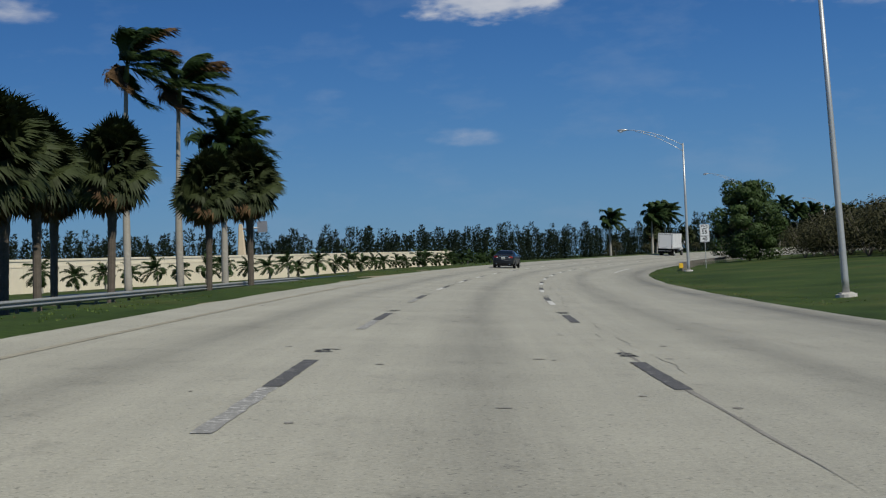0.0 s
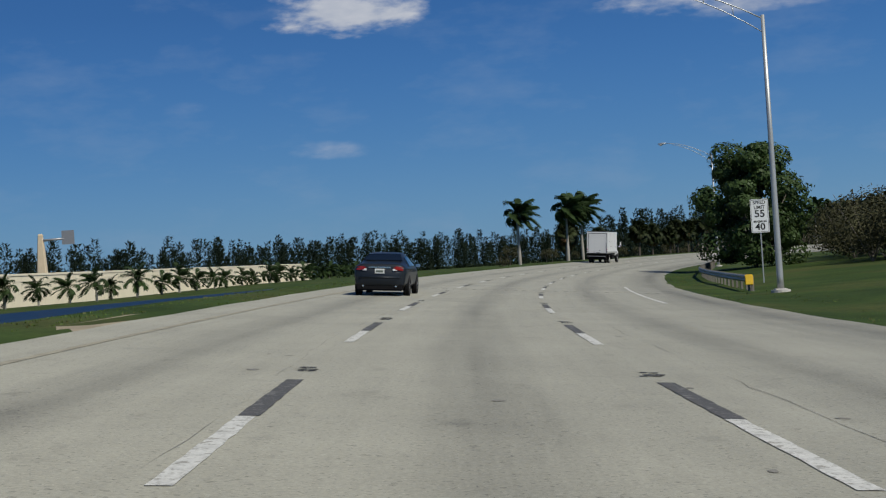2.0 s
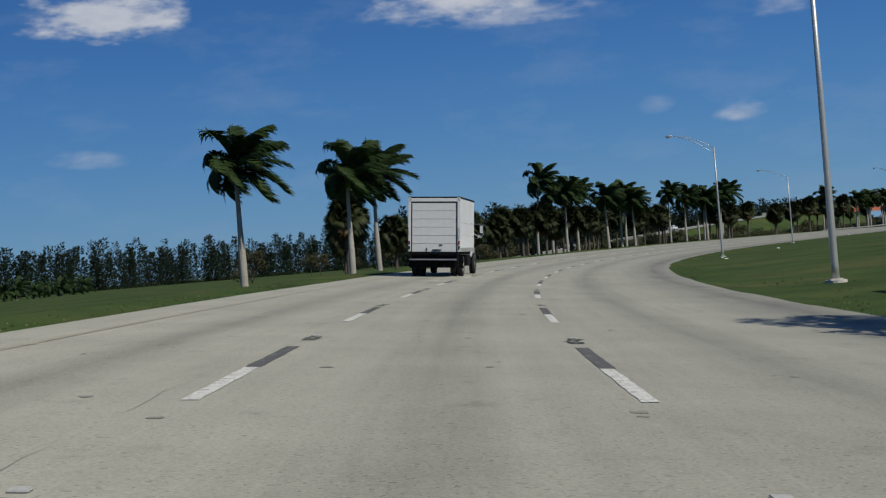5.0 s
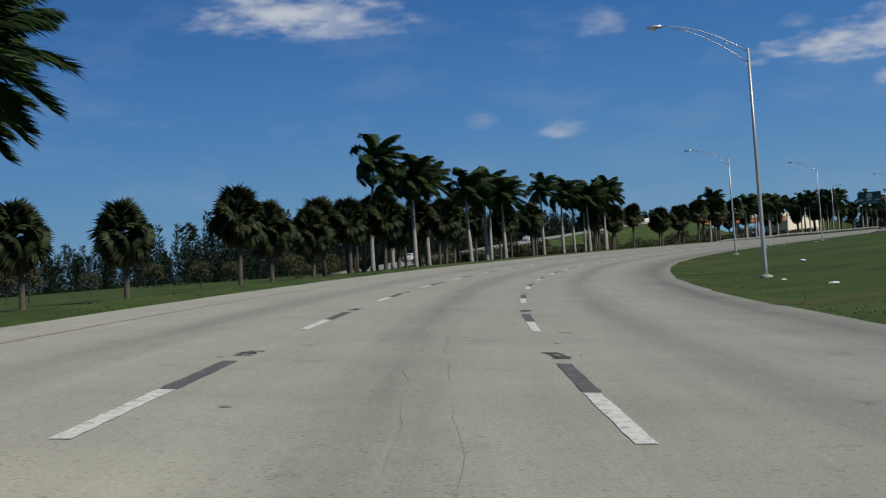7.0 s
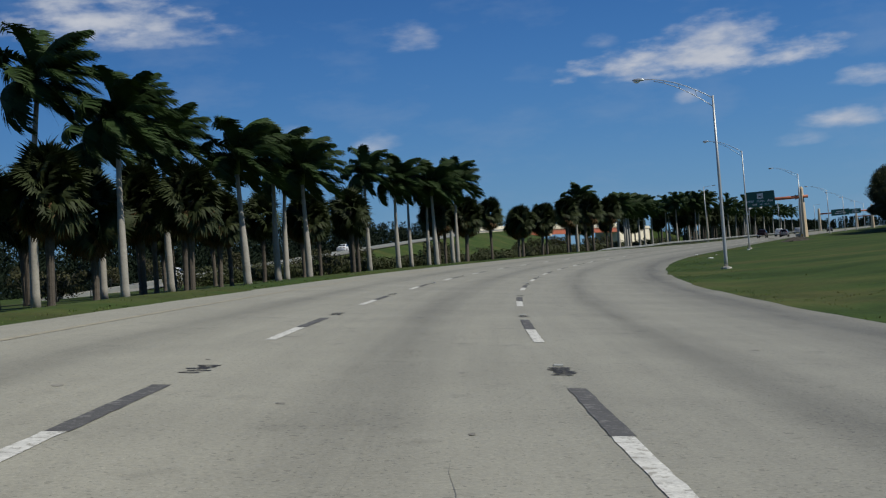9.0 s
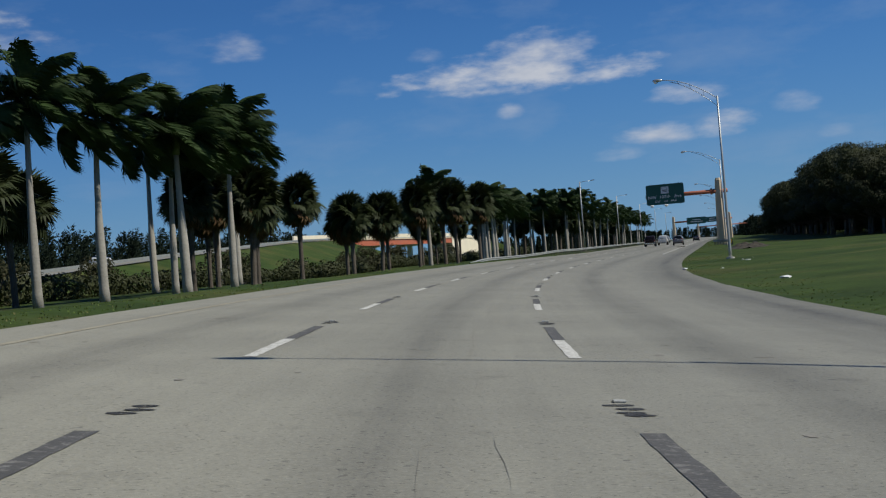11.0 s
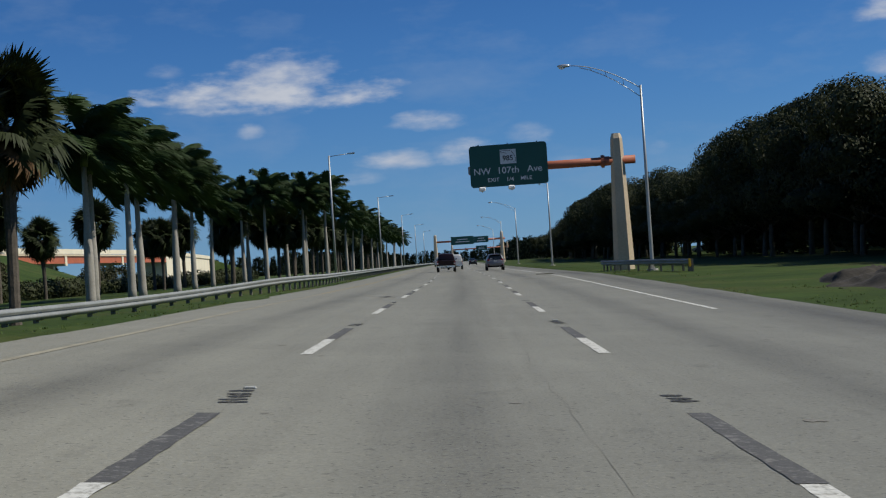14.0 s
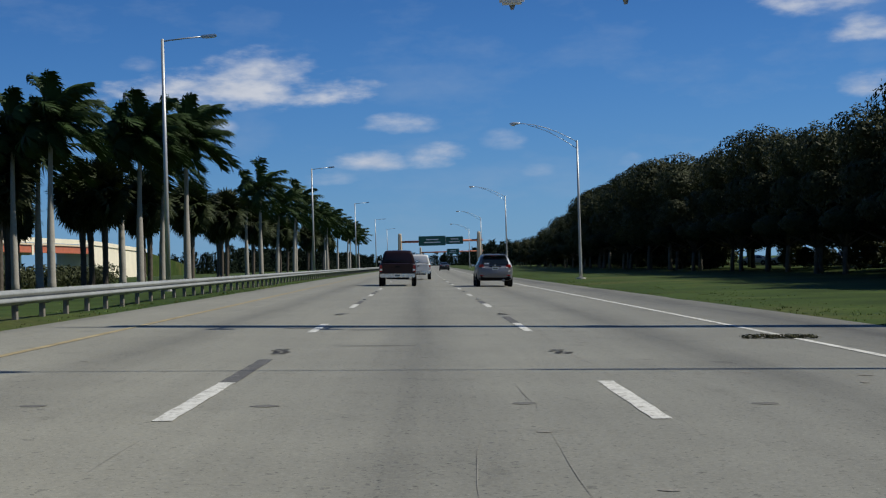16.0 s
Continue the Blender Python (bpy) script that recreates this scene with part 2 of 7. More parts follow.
def grass_mat():
    m = mat("mown_grass", (0.046, 0.064, 0.014), 0.95, vary=0.35, scale=0.35, fine=6.0, bump=0.6, spec=0.15)
    nt = m.node_tree
    hsv = [n for n in nt.nodes if n.bl_idname == "ShaderNodeHueSaturation"][0]
    tc = [n for n in nt.nodes if n.bl_idname == "ShaderNodeTexCoord"][0]
    n = nt.nodes.new("ShaderNodeTexNoise")
    n.inputs["Scale"].default_value = 0.09
    n.inputs["Detail"].default_value = 7
    n.inputs["Roughness"].default_value = 0.65
    nt.links.new(tc.outputs["Object"], n.inputs["Vector"])
    r = nt.nodes.new("ShaderNodeValToRGB")
    r.color_ramp.elements[0].position, r.color_ramp.elements[0].color = 0.36, (0.025, 0.045, 0.008, 1)
    r.color_ramp.elements[1].position, r.color_ramp.elements[1].color = 0.72, (0.078, 0.076, 0.024, 1)
    e = r.color_ramp.elements.new(0.5)
    e.color = (0.038, 0.063, 0.012, 1)
    nt.links.new(n.outputs[0], r.inputs[0])
    nt.links.new(r.outputs[0], hsv.inputs["Color"])
    return m


def worn_paint(name, paint, bare, amount):
    """Road paint rubbed through to the concrete in flakes."""
    m = mat(name, paint, 0.75, vary=0.22, scale=4, fine=26, bump=0.3)
    nt = m.node_tree
    hsv = [n for n in nt.nodes if n.bl_idname == "ShaderNodeHueSaturation"][0]
    tc = [n for n in nt.nodes if n.bl_idname == "ShaderNodeTexCoord"][0]
    n = nt.nodes.new("ShaderNodeTexNoise")
    n.inputs["Scale"].default_value = 11
    n.inputs["Detail"].default_value = 6
    n.inputs["Roughness"].default_value = 0.7
    nt.links.new(tc.outputs["Object"], n.inputs["Vector"])
    r = nt.nodes.new("ShaderNodeValToRGB")
    r.color_ramp.elements[0].position, r.color_ramp.elements[0].color = amount - 0.03, (*bare, 1)
    r.color_ramp.elements[1].position, r.color_ramp.elements[1].color = amount + 0.05, (*paint, 1)
    nt.links.new(n.outputs[0], r.inputs[0])
    nt.links.new(r.outputs[0], hsv.inputs["Color"])
    return m


PAVEMENT = pavement_mat()
GRASS = grass_mat()
SAND = mat("sandy_verge", (0.30, 0.25, 0.17), 0.95, vary=0.3, scale=0.8, fine=25, bump=0.5)
BLADE = leaf_mat("grass_blades", (0.085, 0.125, 0.030), 0.7, hue=0.0, scale=0.6)
DRYBLADE = leaf_mat("dry_grass_blades", (0.105, 0.105, 0.042), 0.9, hue=0.0, scale=0.6)
WHITE_PAINT = worn_paint("worn_white_paint", (0.54, 0.535, 0.49), (0.30, 0.29, 0.25), 0.43)
LOST_PAINT = worn_paint("nearly_lost_white_paint", (0.50, 0.49, 0.45), (0.24, 0.235, 0.21), 0.56)
YELLOW_PAINT = mat("worn_yellow_paint", (0.31, 0.25, 0.135), 0.75, vary=0.35, scale=2, fine=18, bump=0.3)
FADED_YELLOW = mat("nearly_lost_yellow_paint", (0.295, 0.27, 0.20), 0.8, vary=0.3, scale=2, fine=18, bump=0.3)
BLACK_PAINT = worn_paint("black_contrast_paint", (0.080, 0.078, 0.072), (0.17, 0.165, 0.15), 0.42)
PATCH = mat("dark_patching", (0.12, 0.117, 0.105), 0.85, vary=0.35, scale=4, fine=24, bump=0.3)
TAR = mat("tar_scar", (0.035, 0.034, 0.032), 0.75, vary=0.4, scale=5, fine=30)
SEAM = mat("dark_joint_seal", (0.03, 0.029, 0.027), 0.8, vary=0.3)
CRACK = mat("pavement_crack", (0.205, 0.195, 0.168), 0.95, vary=0.4, scale=1.5)
STEEL = mat("galvanised_steel", (0.52, 0.54, 0.55), 0.42, 0.75, vary=0.14, scale=1.2, fine=18)
POLE = mat("aluminium_pole", (0.42, 0.43, 0.42), 0.45, 0.5, vary=0.12, scale=1.0, fine=14)
RAIL = mat("weathered_guardrail", (0.25, 0.26, 0.25), 0.6, 0.15, vary=0.25, scale=0.7, fine=9)
WOODPOST = mat("grey_guardrail_post", (0.17, 0.155, 0.13), 0.85, vary=0.35, scale=2, fine=18, random_hue=0.4)
YELLOW = mat("yellow_marker", (0.75, 0.47, 0.03), 0.6, vary=0.15)
CREAM = mat("cream_concrete", (0.72, 0.65, 0.49), 0.85, vary=0.12, scale=0.25, fine=5, bump=0.15)
PYLON = mat("tan_cast_concrete", (0.56, 0.45, 0.31), 0.85, vary=0.14, scale=0.5, fine=9, bump=0.1)
REDSTEEL = mat("terracotta_painted_steel", (0.40, 0.115, 0.055), 0.6, vary=0.2, scale=0.6, fine=8)
GREENSIGN = mat("green_sign_sheeting", (0.010, 0.085, 0.065), 0.5, vary=0.08, scale=1, fine=20)
SIGNWHITE = mat("white_sign_legend", (0.72, 0.73, 0.72), 0.5, vary=0.06)
SIGNBLACK = mat("black_sign_legend", (0.012, 0.012, 0.012), 0.6, vary=0.1)
SIGNBACK = mat("dull_aluminium", (0.30, 0.30, 0.31), 0.5, 0.5, vary=0.15)
LENS = mat("lamp_lens", (0.75, 0.77, 0.78), 0.25, vary=0.05)
PLATE_GREY = mat("weathered_stud", (0.40, 0.40, 0.37), 0.6, vary=0.2)
ROYALBARK = mat("pale_palm_bark", (0.30, 0.28, 0.24), 0.9, vary=0.3, scale=1.3, fine=9, bump=0.4, random_hue=0.3)
SHAFT = mat("green_crownshaft", (0.085, 0.12, 0.032), 0.5, vary=0.25, scale=2)
SABALBARK = mat("rough_dark_palm_bark", (0.085, 0.070, 0.054), 0.95, vary=0.45, scale=4, fine=16, bump=0.8, random_hue=0.4)
FROND = leaf_mat("palm_frond", (0.027, 0.048, 0.014), 0.6)
FAN = leaf_mat("fan_palm_leaf", (0.029, 0.038, 0.014), 0.6, vary=0.6)
DEADFAN = leaf_mat("dead_fan_leaf", (0.105, 0.064, 0.032), 0.85, trans=0.05)
LEAF = leaf_mat("dark_broad_leaf", (0.038, 0.044, 0.018), 0.6, vary=0.5, scale=0.5, hue=0.6)
BUSHLEAF = leaf_mat("scrub_leaf", (0.046, 0.046, 0.022), 0.75, vary=0.55)
PINE = leaf_mat("casuarina_needles", (0.012, 0.020, 0.011), 0.9, vary=0.5, trans=0.03, hue=0.0)
BARK = mat("grey_bark", (0.13, 0.115, 0.095), 0.95, vary=0.35, scale=2, fine=14, bump=0.6)
WATER = glass_mat("canal_water", (0.006, 0.013, 0.028))
WATER.node_tree.nodes["Principled BSDF"].inputs["Roughness"].default_value = 0.4
WATER.node_tree.nodes["Principled BSDF"].inputs["Specular IOR Level"].default_value = 0.12

# ---------------------------------------------------------------- tools
def link(name, bm, material, parent=None, label="", smooth=False):
    me = bpy.data.meshes.new(name)
    bm.normal_update()
    bm.to_mesh(me)
    bm.free()
    for m in material if isinstance(material, (list, tuple)) else [material]:
        me.materials.append(m)
    if smooth:
        me.polygons.foreach_set("use_smooth", [True] * len(me.polygons))
    ob = new(name, me)
    if parent:
        ob.parent = parent
    if label:
        ob["label"] = label
    return ob


def part(name, bm, material, parent, label="", smooth=False):
    return link(name, bm, material, parent, label, smooth)


def share(name, ob, parent, m):
    """Another piece on the mesh of ob."""
    o = new(name, ob.data)
    o.parent = parent
    o.matrix_basis = m
    return o


def thing(name, label, category, group="", m=None):
    ob = new(name)
    ob.empty_display_size = 0.3
    if m:
        ob.matrix_basis = m
    return tagged(ob, label, category, group)


def raw(name, verts, faces, material, parent=None, label="", smooth=False, uvs=None):
    me = bpy.data.meshes.new(name)
    me.from_pydata([tuple(v) for v in verts], [], faces)
    if uvs is not None:
        layer = me.uv_layers.new(name="across_along")
        for loop in me.loops:
            layer.data[loop.index].uv = uvs[loop.vertex_index]
    for m in material if isinstance(material, (list, tuple)) else [material]:
        me.materials.append(m)
    if smooth:
        me.polygons.foreach_set("use_smooth", [True] * len(me.polygons))
    me.update()
    ob = new(name, me)
    if parent:
        ob.parent = parent
    if label:
        ob["label"] = label
    return ob


def add_box(bm, size, m=None, bevel=0.0):
    """A box of that size about the origin, moved by m, with bevelled edges."""
    made = bmesh.ops.create_cube(bm, size=1.0)["verts"]
    bmesh.ops.scale(bm, vec=size, verts=made)
    if bevel:
        edges = list({e for v in made for e in v.link_edges})
        made = list({v for f in bmesh.ops.bevel(bm, geom=edges, offset=bevel, segments=2, affect="EDGES")["faces"] for v in f.verts} | {v for v in made if v.is_valid})
    if m is not None:
        bmesh.ops.transform(bm, matrix=m, verts=made)
    return made


def add_tube(bm, points, radii, sides=10, caps=True):
    """A tube along points."""
    rings = []
    pts = [Vector(p) for p in points]
    for i, p in enumerate(pts):
        d = (pts[min(i + 1, len(pts) - 1)] - pts[max(i - 1, 0)]).normalized()
        ref = Vector((0, 0, 1)) if abs(d.z) < 0.9 else Vector((1, 0, 0))
        u = d.cross(ref).normalized()
        v = d.cross(u)
        r = radii[i] if isinstance(radii, (list, tuple)) else radii
        rings.append([bm.verts.new(p + (u * math.cos(a) + v * math.sin(a)) * r) for a in (2 * math.pi * k / sides for k in range(sides))])
    for a, b in zip(rings, rings[1:]):
        for k in range(sides):
            bm.faces.new((a[k], a[(k + 1) % sides], b[(k + 1) % sides], b[k]))
    if caps:
        bm.faces.new(rings[0][::-1])
        bm.faces.new(rings[-1])
    return rings


# the carriageway's line: heading (degrees, clockwise from +y) and cross fall at stations 40 and 80 m apart from -40
HEAD = [-2.6, 0.75, 3.91, 7.31, 12.41, 17.1, 21.62, 26.58, 32.14, 37.05, 42.39, 47.7, 52.88, 54.15, 53.37, 52.93, 53.1, 53.4, 53.6, 53.6]
FALL = [1.59, 3.62, 4.88, 4.81, 5.02, 4.9, 4.03, 1.28, 1.53, 1.53]
ST = np.arange(-160, 1502, 2.0)
_h = np.radians(np.interp(ST, -40 + 40 * np.arange(len(HEAD)), HEAD))
_h = np.convolve(np.pad(_h, 10, mode="edge"), np.ones(21) / 21, "valid")
_mid = (_h[1:] + _h[:-1]) / 2
LX = np.concatenate([[0], np.cumsum(2 * np.sin(_mid))])
LY = np.concatenate([[0], np.cumsum(2 * np.cos(_mid))])
LX, LY = LX - LX[80], LY - LY[80]
LH = _h
LB = np.tan(np.radians(np.interp(ST, -40 + 80 * np.arange(len(FALL)), FALL)))


def sstep(u):
    u = min(max(u, 0.0), 1.0)
    return u * u * (3 - 2 * u)


def edges(s):
    """Left and right edge of the pavement."""
    return float(np.interp(s, [0, 470, 520], [-6.45, -6.6, -7.35])), 8.35


def height(s, off):
    """Ground height: banked pavement, verges that level out."""
    b = float(np.interp(s, ST, LB))
    if off < -8:
        far = float(np.interp(s, [0, 240, 330, 450, 560], [-0.3, -0.3, 0.15, 0.35, 0.12]))
        z0 = 8 * b
        z = z0 + (far - z0) * sstep((-8 - off) / 9)
        z -= 0.35 * sstep((s - 440) / 15) * (1 - sstep((s - 490) / 25)) * sstep((-7.6 - off) / 2.2)
        if off < -38 and s < 275:
            z += (-1.5 - z) * sstep((-38 - off) / 20) * (1 - sstep((s - 215) / 60))
        if off < -48:
            z += (float(np.interp(s, [275, 335], [-1.4, -0.6])) - z) * sstep((-48 - off) / 40)
        # the canal's bed
        bed = sstep((s - 88) / 12) * (1 - sstep((s - 205) / 14)) * sstep((-13.6 - off) / 3.0) * (1 - sstep((-33 - off) / 4))
        return z - 1.3 * bed
    if off > 9.5:
        z0 = -9.5 * b
        z = z0 + (-0.3 - z0) * sstep((off - 9.5) / 20)
        if off > 60:
            z += (-0.6 - z) * sstep((off - 60) / 40)
        return z
    return -off * b


def at(s, off, dz=0.0, z=None):
    """Place in the world of a station and an offset to the right."""
    x, y, h = (float(np.interp(s, ST, a)) for a in (LX, LY, LH))
    return Vector((x + off * math.cos(h), y - off * math.sin(h), (height(s, off) if z is None else z) + dz))


def turn(s):
    """Rotation about z (degrees) of a thing that faces along the road."""
    return -math.degrees(float(np.interp(s, ST, LH)))


def put(s, off, dz=0.0, rz=0.0, scale=1.0):
    p = at(s, off, dz)
    return pose(p.x, p.y, p.z, 0, 0, turn(s) + rz) @ Matrix.Scale(scale, 4)


def ribbon(name, s0, s1, a, b, dz, material, parent=None, step=3.0, label="", thick=0.0):
    """A strip of the road's surface between two offsets."""
    n = max(1, round((s1 - s0) / step))
    verts, uvs, faces = [], [], []
    for i in range(n + 1):
        s = s0 + (s1 - s0) * i / n
        for o in (a, b):
            verts.append(at(s, o, dz))
            uvs.append((o, s))
        if i:
            faces.append((2 * i - 2, 2 * i - 1, 2 * i + 1, 2 * i))
    return raw(name, verts, faces, material, parent, label, uvs=uvs)

# ---------------------------------------------------------------- ground and road
def build_ground():
    offs = [-1600, -900, -500, -300, -200, -140, -100, -80, -60, -46, -40, -37, -35, -33, -30, -26, -22, -20, -18.5, -17.5, -16, -14, -12, -10, -9, -8, -7.3, -6.9, -6.0]
    offr = [7.8, 8.6, 9.5, 11, 13, 15.5, 18, 21, 25, 30, 38, 50, 60, 75, 100, 150, 220]
    for nm, cols in (("ground_left", offs), ("ground_right", offr)):
        verts, faces = [], []
        rows = list(np.arange(-150, 900, 5.0)) + [920, 960, 1020, 1100, 1200, 1320, 1480]
        rnd = random.Random(3)
        for i, s in enumerate(rows):
            for j, o in enumerate(cols):
                z = height(s, o)
                if o < edges(s)[0] or o > edges(s)[1]:
                    z += rnd.uniform(-0.03, 0.05) if abs(o) < 30 else 0
                    z -= 0.0 if -60 < o < 60 else 0.05
                else:
                    z -= 0.05
                verts.append(at(s, o, z=z))
                if i and j:
                    n = len(cols)
                    faces.append(((i - 1) * n + j - 1, (i - 1) * n + j, i * n + j, i * n + j - 1))
        g = raw(nm, verts, faces, GRASS, smooth=True)
        tagged(g, "mown roadside grass with dry patches beside the highway", "ground", kind="structure")
    # the plain beyond, out to the horizon
    bm = bmesh.new()
    bmesh.ops.create_grid(bm, x_segments=8, y_segments=8, size=4500)
    g = link("ground", bm, GRASS)
    g.location = (0, 0, -1.55)
    tagged(g, "flat grassy plain reaching out to the horizon", "ground", kind="structure")


def build_road():
    cols = [0, 0.4, 1.8, 3.0, 4.6, 6.4, 8.2, 10.0, 11.6, 13.2, 14.4, 14.8]
    verts, uvs, faces = [], [], []
    rows = np.arange(-150, 1490, 3.0)
    for i, s in enumerate(rows):
        l, r = edges(s)
        l += 0.10 * noise.noise((s * 0.35, 0, 0)) + 0.05 * noise.noise((s * 1.7, 4, 0))
        r += 0.10 * noise.noise((s * 0.35, 9, 0)) + 0.05 * noise.noise((s * 1.7, 7, 0))
        n = len(cols)
        for j, c in enumerate(cols):
            o = l + (r - l) * c / 14.8
            verts.append(at(s, o))
            uvs.append((o, s))
            if i and j:
                faces.append(((i - 1) * n + j - 1, (i - 1) * n + j, i * n + j, i * n + j - 1))
    road = raw("road", verts, faces, PAVEMENT, uvs=uvs, smooth=True)
    tagged(road, "worn pale concrete three-lane highway carriageway curving and banked", "road", kind="structure")
    # sandy strip where the verge is worn
    v = ribbon("verge", -60, 95, -7.6, -6.5, -0.02, SAND)
    tagged(v, "strip of bare sand between pavement and grass", "verge", kind="structure")
    w = ribbon("canal_water", 92, 216, -38, -14.2, 0.0, WATER)
    for vert in w.data.vertices:
        vert.co.z = -0.27
    tagged(w, "dark blue still canal water beside the highway", "water", kind="structure")
    return road


build_ground()
ROAD = build_road()

# ---- lane marks: every 12.19 m a white stroke, a black one after it, and the scar of a lost stud
FIRST, PITCH, STROKE = -0.824, 12.192, 3.05


def junction(k):
    return FIRST + PITCH * k - (3.17 if k >= 41 else 0.0)


def stroke_mesh(name, length, width, material, dz, rough_edge, parent, seed):
    rnd = random.Random(seed)
    n = 12
    verts, faces = [], []
    for i in range(n + 1):
        y = length * i / n
        a = -width / 2 + rnd.uniform(-1, 1) * rough_edge
        b = width / 2 + rnd.uniform(-1, 1) * rough_edge
        verts += [(a, y, dz), (b, y, dz)]
        if i:
            faces.append((2 * i - 2, 2 * i - 1, 2 * i + 1, 2 * i))
    ob = raw(name, verts, faces, material, parent)
    return ob


def lay(s, off):
    """Pose of a flat mark on the banked surface."""
    b = math.degrees(math.atan(float(np.interp(s, ST, LB))))
    p = at(s, off)
    return pose(p.x, p.y, p.z, 0, 0, turn(s)) @ pose(0, 0, 0, 0, b, 0)


def build_marks():
    marks = thing("lane_marking", "broken white lane lines with black contrast strokes on concrete", "road marking")
    whites = [stroke_mesh("white_stroke", STROKE, 0.15, WHITE_PAINT, 0.006, 0.008, marks, 10 + i) for i in range(3)]
    blacks = [stroke_mesh("black_stroke", STROKE, 0.17, BLACK_PAINT, 0.006, 0.008, marks, 20 + i) for i in range(3)]
    scars = []
    for i in range(6):
        rnd = random.Random(40 + i)
        bm = bmesh.new()
        rx, ry = rnd.uniform(0.10, 0.145), rnd.uniform(0.055, 0.085)
        ring = []
        for q in range(14):
            a = 2 * math.pi * q / 14
            f, w = rnd.uniform(0.85, 1.15), rnd.uniform(0.15, 0.6)
            ring.append([bm.verts.new((rx * math.cos(a) * f * e, ry * math.sin(a) * f * e, 0.006)) for e in (1.0, w)])
        for q in range(14):
            a, b = ring[q], ring[(q + 1) % 14]
            bm.faces.new((a[0], b[0], b[1], a[1]))
        scars.append(part("stud_scar", bm, TAR, marks))
    lost = [stroke_mesh("white_stroke", STROKE, 0.15, LOST_PAINT, 0.006, 0.012, marks, 30 + i) for i in range(2)]
    bm = bmesh.new()
    add_box(bm, (0.11, 0.10, 0.018), Matrix.Translation((0, 0, 0.010)), 0.006)
    stud = part("road_stud", bm, PLATE_GREY, marks, "pale raised road stud")
    used = set()
    rnd = random.Random(8)

    def place(src, s, off):
        m = lay(s, off)
        if src.name not in used:
            used.add(src.name)
            src.matrix_basis = m
        else:
            share(src.name.split(".")[0], src, marks, m)

    for k in range(-3, 78):
        j = junction(k)
        for off in (-1.83, 1.83):
            if not (k <= 2 and off > 0):
                place(lost[rnd.randrange(2)] if off < 0 and k < 4 else whites[rnd.randrange(3)], j - STROKE, off)
            if k < 41 or rnd.random() < 0.45:
                place(blacks[rnd.randrange(3)], j, off)
            s0 = j + STROKE + rnd.uniform(0.7, 1.3)
            n = rnd.randint(3, 5) if k < 50 else 1
            for q in range(n):
                place(scars[rnd.randrange(6)], s0 + 0.21 * q + rnd.uniform(-0.04, 0.04), off + rnd.uniform(-0.05, 0.05))
            if 10 < k < 52 and rnd.random() < 0.6:
                place(stud, s0 + 0.21 * n + 0.05, off)
    for a, b, m in ((-60, 492, FADED_YELLOW), (492, 900, YELLOW_PAINT)):
        y = ribbon("edge_line", a, b, -5.36, -5.22, 0.006, m)
        tagged(y, "faded yellow edge line along the carriageway", "road marking", kind="structure")
    for a, b in ((103, 127), (472, 900)):
        w = ribbon("edge_line", a, b, 5.58, 5.72, 0.006, WHITE_PAINT)
        tagged(w, "thin worn white edge line along the carriageway", "road marking", kind="structure")


build_marks()


